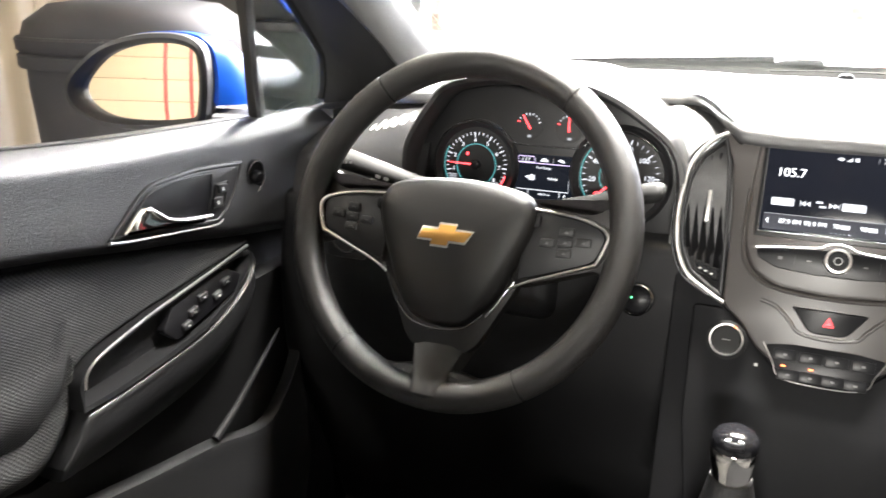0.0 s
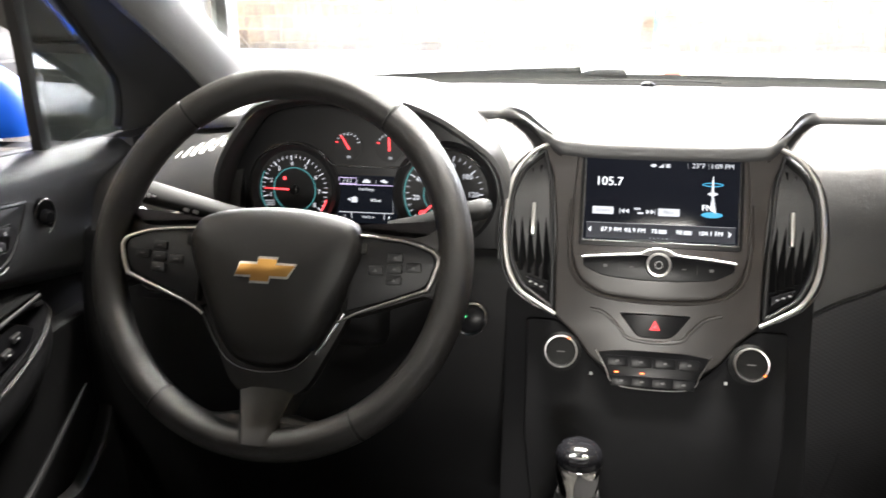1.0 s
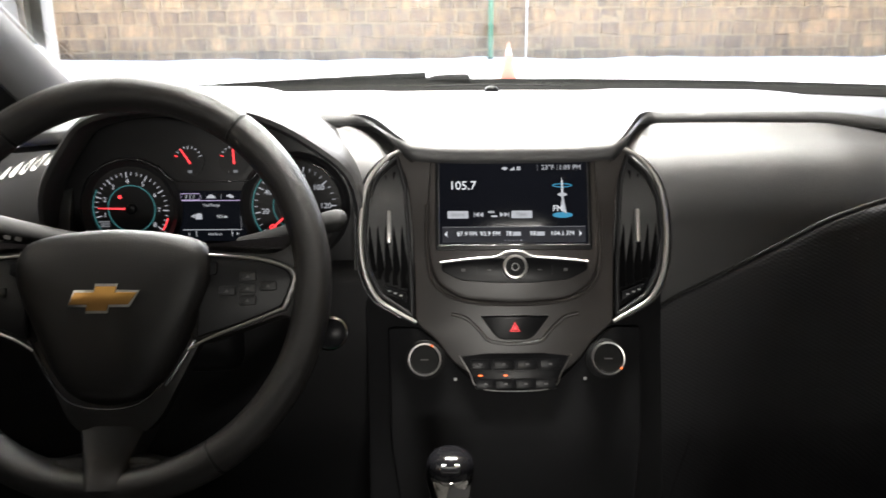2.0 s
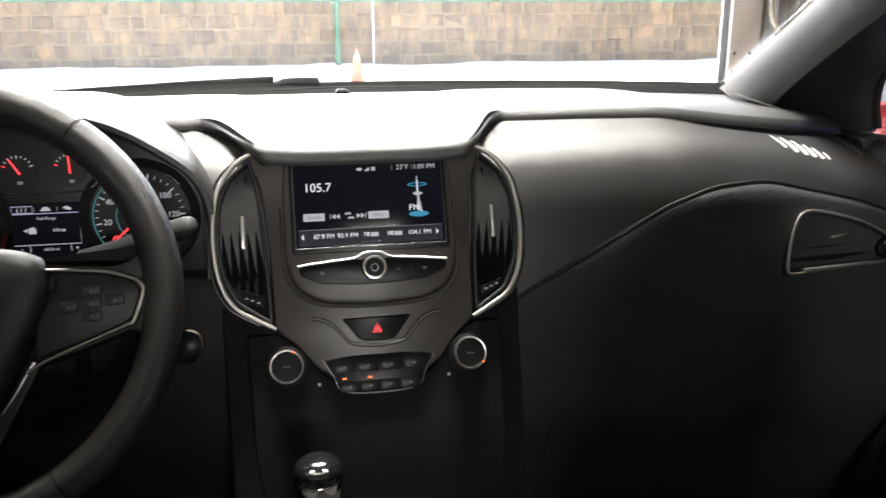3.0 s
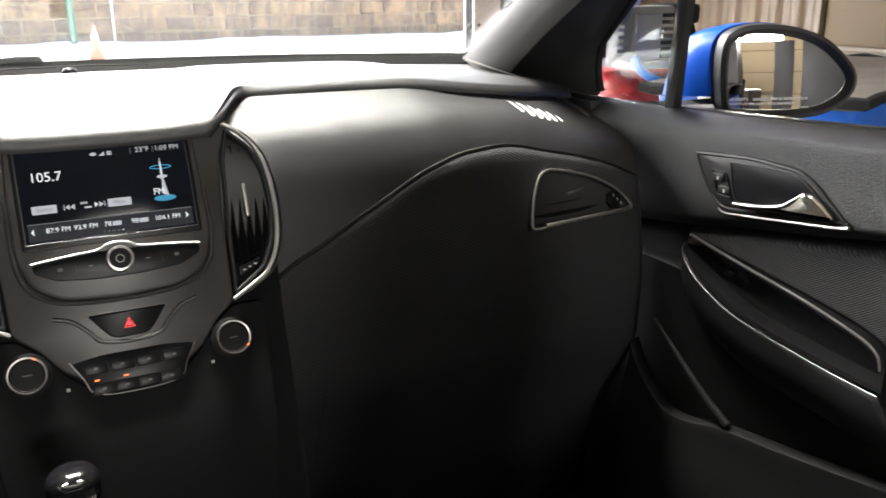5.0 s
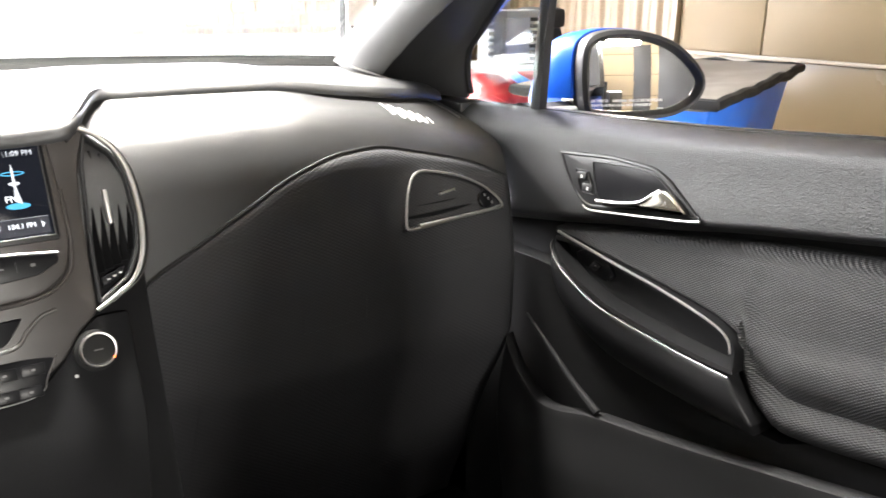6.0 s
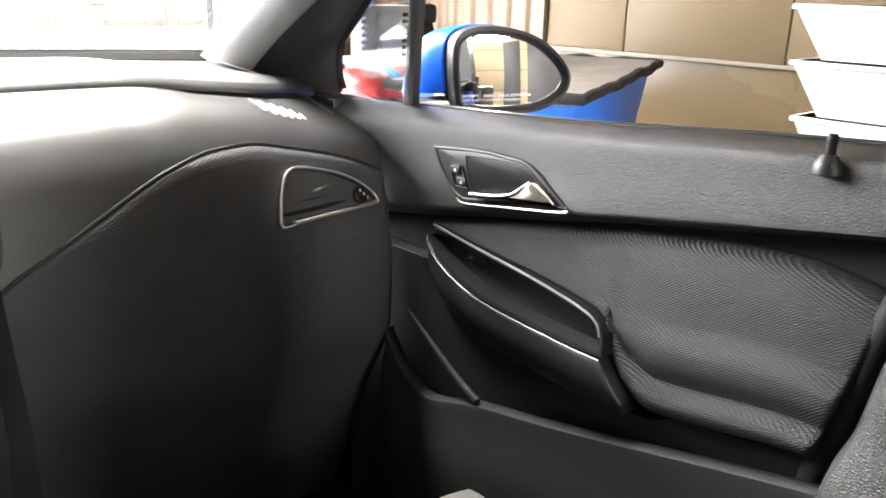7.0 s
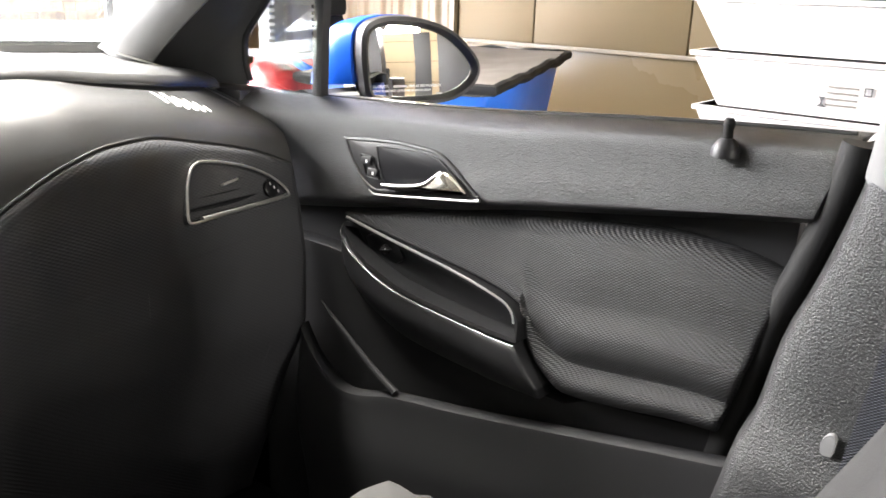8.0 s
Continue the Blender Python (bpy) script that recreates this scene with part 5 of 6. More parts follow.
# climate knobs and keys
clim = thing("climate_control", (0, -0.075, 0.75), "black climate control with two chrome-ringed knobs and amber lamps", "climate control")
for s in (-1, 1):
    KF = plane(ST(s * 0.0935, sv(.7815), -0.002), (1, 0, 0), (0, 0.42, 1))
    ck = part("knob", lathe([(0.0205, 0), (0.0205, 0.003), (0.0165, 0.005), (0.0162, 0.015), (0.0145, 0.0175), (0.0138, 0.0160), (0.003, 0.0158)], KF, 40), RUBBER, clim, "round climate knob")
    part("ring", lathe([(0.0170, 0.011), (0.0169, 0.0165), (0.0162, 0.0180), (0.0153, 0.0178), (0.0150, 0.0155)], KF, 40, (False, False)), CHROME, ck, "chrome ring")
    a = radians(62 if s < 0 else -38)
    bar(KF, math.cos(a) * 0.0158, math.sin(a) * 0.0158, 0.0021, 0.0021, AMBER, ck, "lamp", 0.0186, 0.0009)
    bar(KF, 0, 0, 0.008, 0.0012, KEYMARK, ck, "mark", 0.0163)
cp = [(-.056, sv(.784)), (-.046, sv(.768)), (-.040, sv(.757)), (-.022, sv(.7525)), (.022, sv(.7525)), (.040, sv(.757)), (.046, sv(.768)), (.056, sv(.784)), (.03, sv(.787)), (-.03, sv(.787))]
part("pad", plate(rounded(cp, 0.004, 4), ST, 0.01, 0.001, 0.0012), GLOSS, clim)
part("chrome_edge", tube([ST(p[0], p[1], 0.0014) for p in spline([(-.058, sv(.7855)), (-.047, sv(.768)), (-.041, sv(.7565)), (-.022, sv(.7518)), (.022, sv(.7518)), (.041, sv(.7565)), (.047, sv(.768)), (.058, sv(.7855))], 6)], 0.0006, n=6), SATIN, clim)
for i, x in enumerate((-.036, -.012, .012, .036)):
    for z in (.7765, .7580):
        k = part("key", plate(rounded([(x * (1 if z > .77 else .86) - .0105, sv(z - .005)), (x * (1 if z > .77 else .86) + .0105, sv(z - .005)), (x * (1 if z > .77 else .86) + .0105, sv(z + .005)), (x * (1 if z > .77 else .86) - .0105, sv(z + .005))], 0.0015, 3), ST, 0.003, 0.0006, 0.0022), GLOSS, clim)
        bar(ST, x * (1 if z > .77 else .86), sv(z), 0.0036, 0.0022, KEYMARK, k, "symbol", 0.0026, 0.001)
for x in (-.0365, -.0105):
    bar(ST, x, sv(.7660), 0.0042, 0.0014, AMBER, clim, "lamp", 0.0030, 0.0006)
for x in (-.062, .072):
    bar(ST, x, sv(.7625), 0.003, 0.003, PRINT, clim, "symbol", -0.0015)


# ---- air vents ----
def tall_vent(s):
    v = thing("air_vent", ST(s * 0.13, sv(.82), 0), "tall black air vent with vertical slats and a bright curved edge", "air vent", "centre air vents")
    M = lambda pts: [(p[0] * s, p[1]) for p in pts]
    shape = M([(.121, sv(.982)), (.145, sv(.960)), (.1555, sv(.935)), (.1585, sv(.897)), (.153, sv(.865)), (.140, sv(.8415)), (.104, sv(.8195)), (.1055, sv(.86)), (.108, sv(.90)), (.112, sv(.95))])
    sp = rounded(shape, 0.006, 4)
    part("housing", plate(grow(sp, -0.001), ST, 0.03, 0.001, -0.016), GLOSS, v)
    part("frame", frame_ring(sp, ST, 0.004, 0.02, 0.0035, 0.0012), TRIM, v)
    edge = spline(M([(.118, sv(.9845)), (.133, sv(.9765)), (.148, sv(.9605)), (.157, sv(.938)), (.1605, sv(.900)), (.1555, sv(.863)), (.142, sv(.839)), (.122, sv(.8265)), (.102, sv(.8165))]), 7)
    part("chrome_edge", tube([ST(p[0], p[1], 0.003) for p in edge], lambda t: 0.0022 + 0.0008 * math.sin(t * math.pi), n=8), CHROME, v, "bright metal edge")
    part("second_edge", tube([ST(p[0] + s * 0.006, p[1], -0.003) for p in edge[6:-4]], 0.0014, n=6), DARKCHROME, v)
    for i in range(5):
        x = 0.114 + 0.0085 * i
        z1 = 0.968 - 0.0035 * i - (0.008 if i == 4 else 0)
        z0 = 0.850 + 0.0028 * i + (0.006 if i == 4 else 0)
        part("slat", loft([[ST(s * (x + dx), sv(z), w) for dx, w in ((-.0045, -.013), (-.0035, -.014), (.0045, -.0055), (.0035, -.0045))] for z in (z0, (z0 + z1) / 2, z1)]), VENTBLACK, v)
    part("tab", plate(rounded(M([(.1285, sv(.893)), (.1325, sv(.893)), (.1325, sv(.925)), (.1285, sv(.925))]), 0.0015, 3), ST, 0.006, 0.001, 0.0055), CHROME, v, "chrome slat tab")
    part("wheel_cover", plate(rounded(M([(.112, sv(.836)), (.132, sv(.846)), (.136, sv(.853)), (.112, sv(.845))]), 0.002, 3), ST, 0.006, 0.001, 0.002), GLOSS, v)
    for k in range(3):
        bar(ST, s * (.118 + .006 * k), sv(.8425 + .0022 * k), 0.003, 0.0014, PRINT, v, "symbol", 0.0024, 0.0005)


for s in (-1, 1):
    tall_vent(s)


def side_vent(s):
    v = thing("air_vent", vec(s * 0.58, 0.0, 0.82), "corner air vent with horizontal slats in a bright frame", "air vent", "corner air vents")
    u = vec(s * 1.0, 0.10 * 1.0, 0)
    F0 = plane((s * 0.573, -0.004, 0.861), (1, 0.10 * s, 0), (0, 0.36, 1))
    F = lambda a, b, c=0.0: F0(a * s, b, c)
    sp = spline([(-.0900, -.0285), (-.0862, -.010), (-.0790, .012), (-.0680, .0310), (-.0560, .0372), (-.0400, .0365), (-.015, .0310), (.018, .0205), (.050, .0040), (.0705, -.0130), (.0785, -.0250), (.0740, -.0300), (.040, -.0310), (-.010, -.0315), (-.066, -.0330), (-.0850, -.0330)], 4, True)
    part("housing", plate(grow(sp, -0.002), F, 0.03, 0.001, -0.008), GLOSS, v)
    part("frame", frame_ring(grow(sp, 0.002), F, 0.0055, 0.022, 0.0015, 0.001), TRIM, v)
    part("chrome_frame", tube([F(p[0], p[1], 0.0045) for p in grow(sp, 0.0005)], 0.0017, True, 8), CHROME, v, "bright metal frame")
    lower = [(.076, -.0265), (.060, -.0285), (.020, -.0300), (-.030, -.0308), (-.070, -.0315)]
    part("chrome_foot", tube([F(p[0], p[1], 0.0035) for p in spline(lower, 6)], lambda t: 0.0014 + 0.0022 * t, n=8), CHROME, v)
    for i in range(5):
        b = -.021 + .0120 * i
        r = curve([(-.04, .076), (-.02, .070), (0, .052), (.02, .018), (.034, -.024)])(b)
        part("slat", loft([[F(a, b + db, w) for db, w in ((-.0052, -.0075), (-.0044, -.0085), (.0052, -.0035), (.0044, -.0025))] for a in (-.082 + .10 * max(0, b), (r - .07) / 2, r - 0.008)]), GLOSS, v)
    part("tab", plate(rounded([(-.026, .003), (.000, .006), (.000, .009), (-.026, .006)], 0.001, 3), F, 0.006, 0.001, 0.005), CHROME, v, "chrome slat tab")
    part("dial", lathe([(0.012, 0), (0.012, 0.004), (0.010, 0.005)], plane(F(.052, -.014, 0), (1, 0.1, 0), (0, 0.36, 1)), 20), GLOSS, v)
    for k in range(3):
        bar(F, .050 + .0055 * k, -.008 - .006 * k, .002, .004, PRINT, v, "symbol", 0.0055, 0.0005)


side_vent(1)
side_vent(-1)


# ---- gear selector and tunnel console ----
console = thing("tunnel_console", (0, -0.35, 0.28), "black tunnel console between the seats", "console")
part("body", loft([[vec(x, y, z) for x, z in ((-w, 0.28), (-w, h - 0.03), (-w + 0.02, h), (w - 0.02, h), (w, h - 0.03), (w, 0.28))] for y, w, h in ((0.02, 0.14, 0.66), (-0.08, 0.135, 0.63), (-0.2, 0.125, 0.60), (-0.45, 0.115, 0.57), (-1.15, 0.11, 0.56))]), CARPET, console)
gear = thing("gear_selector", (-0.07, -0.215, 0.595), "black gear selector with a chrome collar", "gear lever")
GK = plane((-0.069, -0.203, 0.6185), (1, 0, 0), (0, 1, 0.06))
part("boot", lathe([(0.045, -0.02), (0.040, 0.02), (0.027, 0.05), (0.019, 0.088)], GK, 24), SOFT, gear, "soft black boot")
part("collar", lathe([(0.0165, 0.084), (0.0182, 0.096), (0.0202, 0.104), (0.0212, 0.112), (0.0216, 0.1215), (0.0210, 0.1225)], GK, 32), POLISHED, gear, "polished chrome collar")
part("knob", lathe([(0.0209, 0.1212), (0.0214, 0.1250), (0.0204, 0.1305), (0.0175, 0.1350), (0.0130, 0.1380), (0.0070, 0.1396), (0.001, 0.1400)], GK, 32), LACQUER, gear, "glossy black domed cap")
part("release_button", plate(rounded([(-.0085, -.021), (.0085, -.021), (.0085, -.0135), (-.0085, -.0135)], 0.003, 4), lambda a, b, c=0: GK(a, b, 0.1318 + (b + .021) * 0.55 + c), 0.003, 0.0008, 0.0012), GLOSS, gear)
part("knob_line", tube([GK(0.0080 * math.cos(a), -0.0165 + 0.0022 * math.sin(a), 0.1362) for a in steps(0, 2 * math.pi, 17)], 0.0005, n=5), SATIN, gear)


# ---- doors ----
pull_top = curve([(-.41, .752), (-.397, .758), (-.379, .768), (-.356, .7755), (-.284, .788), (-.185, .8005), (-.096, .8125), (-.08, .8145)])
pull_low = curve([(-.41, .733), (-.397, .733), (-.32, .737), (-.205, .7475), (-.148, .762), (-.111, .777), (-.088, .794), (-.08, .802)])
insert_low = curve([(-.72, .708), (-.615, .702), (-.529, .690), (-.459, .683), (-.42, .70), (-.395, .728), (-.385, .764)])
pocket_rim = curve([(-.72, .695), (-.612, .674), (-.305, .609), (-.198, .590), (-.10, .565), (-.04, .60), (-.005, .65)])


def lean_x(z):
    return .69 - (.82 - z) * .42


def door_panel(side, s):
    name = "door_panel"
    d = thing(name, mir((0.71, -0.25, 0.32), s), "black front door trim with grained top, mesh insert, chrome lever and armrest", "door panel", "front door panels")

    def slab(y0, y1, zt, zb, fx, ny, nz, edge, mat, nm, label="", thick=0.03, rake=-0.25):
        us, vs = soften(0, ny, 0.015), soften(0, nz, 0.05)
        def fn(u, v):
            y = y0 + (y1 - y0) * u
            a, b = zt(y), zb(y)
            z = a + (b - a) * v
            dist = min((a - b) * min(v, 1 - v), abs(y1 - y0) * min(u, 1 - u))
            return mir((fx(y, z) + rim_drop(dist, edge), y + rake * (max(z, 0.66) - 0.80) * u ** 4, z), s)
        return part(nm, sheet(fn, us, vs, (thick * s, 0, 0)), mat, d, label)

    slab(0.235, -0.648, lambda y: belt(y), lambda y: trim_low(y) - 0.003, door_x, 50, 30, 0.004, SOFT, "upper_trim", "grained upper door trim")
    part("belt_seal", tube([mir((0.733, y, belt(y) - 0.001), s) for y in steps(0.10, -0.69, 14)], 0.0025, n=8), RUBBER, d)
    # shadow gap, then the fabric insert with two soft folds
    part("inner_core", sheet(lambda u, v: mir((0.716 - 0.01 * v, u, 0.948 - v * 0.688), s), steps(0.62, -0.66, 16), steps(0, 1, 8), (0.02 * s, 0, 0)), HARD, d)
    fold = curve([(0, .706), (.06, .694), (.25, .683), (.45, .681), (.60, .668), (.70, .670), (.80, .677), (.90, .664), (1, .672)])
    front = curve([(0, .706), (.2, .694), (.6, .689), (1, .6832)])
    def fab(y, z):
        zt, zb = pad_top(y) - 0.008, (insert_low(y) if y < -.386 else pull_top(y))
        q = (zt - z) / max(zt - zb, 1e-4)
        k = ease(-.33, -.47, y) if y < -.33 else 0.0
        k = ease(.33, .47, -y)
        return front(q) * (1 - k) + fold(q) * k
    def fab_low(y):
        k = ease(.375, .40, -y)
        return (pull_top(y) + 0.0012) * (1 - k) + insert_low(y) * k
    slab(-0.078, -0.650, lambda y: pad_top(y) - 0.008, fab_low, fab, 60, 24, 0.005, MESH, "fabric_insert", "dark mesh fabric insert")
    # armrest under the grip
    def arm(y, z):
        q = (pull_low(y) - 0.003 - z) / 0.075
        return lean_x(pull_low(y)) - 0.010 * math.sin(min(1, max(0, q)) * 2.2) + 0.035 * max(0, q) ** 2
    slab(-0.084, -0.455, lambda y: pull_low(y) - 0.003 if y > -.397 else pull_low(-.397) - (-.397 - y) * 0.85, lambda y: max(pull_low(y) - 0.08, 0.665) if y > -.397 else 0.665, arm, 30, 14, 0.006, TRIM, "armrest", "smooth black armrest")
    # grip recess: dark cup inside bright lines
    out = [(-.088, .806), (-.13, .8075), (-.185, .8005), (-.284, .788), (-.356, .7755), (-.379, .768), (-.391, .755), (-.397, .735), (-.36, .735), (-.32, .737), (-.26, .7415), (-.205, .7475), (-.148, .762), (-.111, .777), (-.090, .792)]
    F = lambda a, b, c=0.0: mir((lean_x(b) - c, a, b), s)
    rec = part("grip_recess", loft([[F(p[0], p[1], w) for p in grow(out, k)] for k, w in ((0.001, -0.03), (0.001, 0.0), (-0.004, 0.0005), (-0.006, -0.006), (-0.008, -0.018))]), CARPET, d, "dark grip recess")
    cup = rounded([(-.270, .752), (-.290, .779), (-.364, .768), (-.374, .740), (-.330, .741)], 0.006, 4)
    part("grip_well", plate(grow(cup, -0.004), F, 0.006, 0.001, -0.022), RUBBER, rec)
    part("upper_bright_line", tube([F(p[0], p[1] + 0.0035, 0.0085) for p in spline([(-.096, .8125), (-.185, .8005), (-.284, .788), (-.356, .7755), (-.382, .766), (-.392, .753)], 8)], lambda t: 0.0020 - 0.0009 * t, n=8), SATINCHROME, d, "bright trim line")
    # lower line: dim reflections are put into the colour by a darker metal
    part("lower_metal_line", tube([F(p[0], p[1] - 0.001, 0.003) for p in spline([(-.088, .806), (-.088, .793), (-.111, .776), (-.148, .761), (-.205, .7465), (-.32, .736), (-.396, .7325)], 8)], 0.0007, n=8), DARKCHROME, d, "bright trim line")
    # window switches
    if s > 0:
        sw = part("switch_plate", plate(rounded([(-.118, .790), (-.130, .780), (-.185, .770), (-.195, .778), (-.18, .790), (-.13, .797)], 0.004, 4), F, 0.02, 0.001, -0.0150), GLOSS, d, "single window switch plate")
        part("switch", plate(rounded([(-.150, .780), (-.162, .777), (-.170, .785), (-.156, .789)], 0.002, 3), F, 0.01, 0.0015, -0.0120), TRIM, sw)
        bar(F, -.161, .784, .0022, .0012, PRINT, sw, "mark", -0.0114)
    else:
        sw = part("switch_plate", plate(rounded([(-.118, .786), (-.135, .772), (-.255, .752), (-.270, .766), (-.245, .785), (-.14, .798)], 0.005, 4), F, 0.01, 0.001, 0.0005), GLOSS, d, "four-window switch plate")
        for a, b in ((-.150, .786), (-.172, .776), (-.196, .782), (-.218, .772), (-.235, .762)):
            k = part("switch", plate(rounded([(a - .008, b - .004), (a + .008, b - .002), (a + .008, b + .005), (a - .008, b + .003)], 0.002, 3), F, 0.008, 0.0015, 0.005), TRIM, sw)
            bar(F, a, b, .004, .0016, PRINT, k, "symbol", 0.0056)
    # release lever in its bowl
    bez = rounded([(-.080, .9225), (-.098, .895), (-.124, .8685), (-.146, .8590), (-.319, .8815), (-.2680, .9170), (-.244, .9280), (-.174, .9305)], [0.005, 0.012, 0.012, 0.008, 0.003, 0.014, 0.012, 0.02], 5)
    B = lambda a, b, c=0.0: mir((door_x(a, b) - c, a, b), s)
    bowl = part("handle_bezel", frame_ring(bez, B, 0.005, 0.02, 0.0035, 0.0014), TRIM, d, "black lever bezel")
    part("handle_plate", loft([[B(-0.195 + (p[0] + 0.195) * k, 0.895 + (p[1] - 0.895) * k, w) for p in bez] for k, w in ((0.985, -0.012), (0.965, 0.0014), (0.94, 0.0020), (0.5, 0.0020), (0.05, 0.0020))]), TRIM, bowl)
    cup = rounded([(-.1425, .9195), (-.154, .889), (-.166, .8715), (-.296, .8885), (-.268, .9085), (-.250, .9190), (-.212, .9235)], [0.006, 0.01, 0.005, 0.006, 0.01, 0.01, 0.012], 5)
    part("handle_pocket", plate(cup, B, 0.003, 0.0008, 0.0030), GLOSS, bowl, "glossy black finger pocket")
    part("pocket_lip", frame_ring(cup, B, 0.0016, 0.003, 0.0042, 0.0005), TRIM, bowl)
    foot = spline([(-.138, .8615), (-.148, .8580), (-.172, .8600), (-.24, .8690), (-.300, .8772), (-.318, .8810)], 6)
    part("bright_edge", tube([B(p[0], p[1], 0.0035) for p in foot], lambda t: 0.0008 + 0.0016 * t, n=8), CHROME, bowl, "bright lower edge")
    lever = [(-.170, .8765), (-.205, .8805), (-.236, .8880), (-.250, .8975), (-.2600, .9065), (-.270, .9065), (-.287, .8985), (-.303, .8865), (-.24, .8775), (-.180, .8690)]
    part("lever", plate(rounded(lever, [0.003, 0.01, 0.01, 0.01, 0.004, 0.006, 0.012, 0.003, 0.01, 0.003], 4), B, 0.006, 0.0030, 0.0120), POLISHED, bowl, "polished chrome release lever")
    part("lever_bar", tube([B(p[0], p[1], p[2]) for p in spline([vec(-.169, .8745, .0125), vec(-.205, .8790, .0135), vec(-.236, .8865, .0135), vec(-.250, .8960, .0125), vec(-.261, .9055, .0105)], 6)], lambda t: 0.0022 - 0.0008 * t, n=10), SATINCHROME, bowl, "rounded lever edge")
    for b0 in (.897, .8835):
        lb = part("lock_button", plate(rounded([(-.119 - (.897 - b0), b0 - .005), (-.137 - (.897 - b0), b0 - .0040), (-.1375 - (.897 - b0), b0 + .0062), (-.1195 - (.897 - b0), b0 + .0055)], 0.002, 3), B, 0.004, 0.001, 0.0045), TRIM, bowl, "lock key")
        bar(B, -.130 - (.897 - b0), b0, .003, .004, PRINT, lb, "symbol", 0.0052)
    part("key_frame", frame_ring(rounded([(-.116, .905), (-.140, .905), (-.156, .877), (-.132, .877)], 0.003, 3), B, 0.0012, 0.002, 0.0045, 0.0004), TRIM, bowl)
    # lower door with its bin
    low_top = lambda y: insert_low(y) - 0.004 if y < -.46 else (0.664 if y < -0.3 else 0.664 + 0.10 * ease(.3, .06, -y))
    slab(0.235, -0.70, low_top, lambda y: 0.26, lambda y, z: 0.690 + 0.010 * ease(.66, .4, z), 30, 16, 0.006, HARD, "lower_trim", "hard lower door trim", rake=0)
    def bin_x(y, z):
        q = pocket_rim(y) - z
        return 0.662 - 0.012 * ease(0, .1, q) + 0.02 * ease(.12, .3, q)
    slab(-0.012, -0.70, lambda y: pocket_rim(y), lambda y: 0.27, bin_x, 40, 14, 0.007, HARD, "door_bin", "moulded door bin", 0.012, 0)
    part("bin_ridge", tube([mir((0.668, p[0], p[1]), s) for p in spline([(-.054, .686), (-.09, .662), (-.125, .638), (-.16, .615), (-.20, .594)], 6)], lambda t: 0.002 + 0.004 * t, n=8), HARD, d)
    # lock pin
    px, py = 0.7185, -0.591
    PZ = plane(mir((px - 0.027, py, belt(py) - 0.010), s), (1, 0, 0), (0, 1, 0))
    boss = part("pin_boss", lathe([(0.0135, -0.016), (0.0132, -0.009), (0.0095, -0.003), (0.0062, 0.001)], PZ, 20), TRIM, d)
    part("lock_pin", lathe([(0.0050, -0.002), (0.0046, 0.010), (0.0052, 0.012), (0.0050, 0.017), (0.0034, 0.0195)], PZ, 14), RUBBER, boss)
    if s < 0:
        MC = plane(mir((door_x(-.059, .898) - 0.001, -.059, .898), s), (0.15, 1, 0), (0.08, 0, 1))
        mc = thing("mirror_switch", mir((0.69, -.059, .88), s), "round black mirror control knob with a silver rim", "switch")
        part("rim", frame_ring([(0.016 * math.cos(k * math.pi / 16), 0.0215 * math.sin(k * math.pi / 16)) for k in range(32)], MC, 0.0022, 0.008, 0.003, 0.0008), DARKCHROME, mc)
        part("plate", plate([(0.0145 * math.cos(k * math.pi / 16), 0.02 * math.sin(k * math.pi / 16)) for k in range(32)], MC, 0.006, 0.001, 0.001), GLOSS, mc)
        part("knob", lathe([(0.009, 0), (0.0085, 0.006), (0.006, 0.009), (0.002, 0.0095)], MC, 22), GLOSS, mc)


for side, s in SIDES:
    door_panel(side, s)


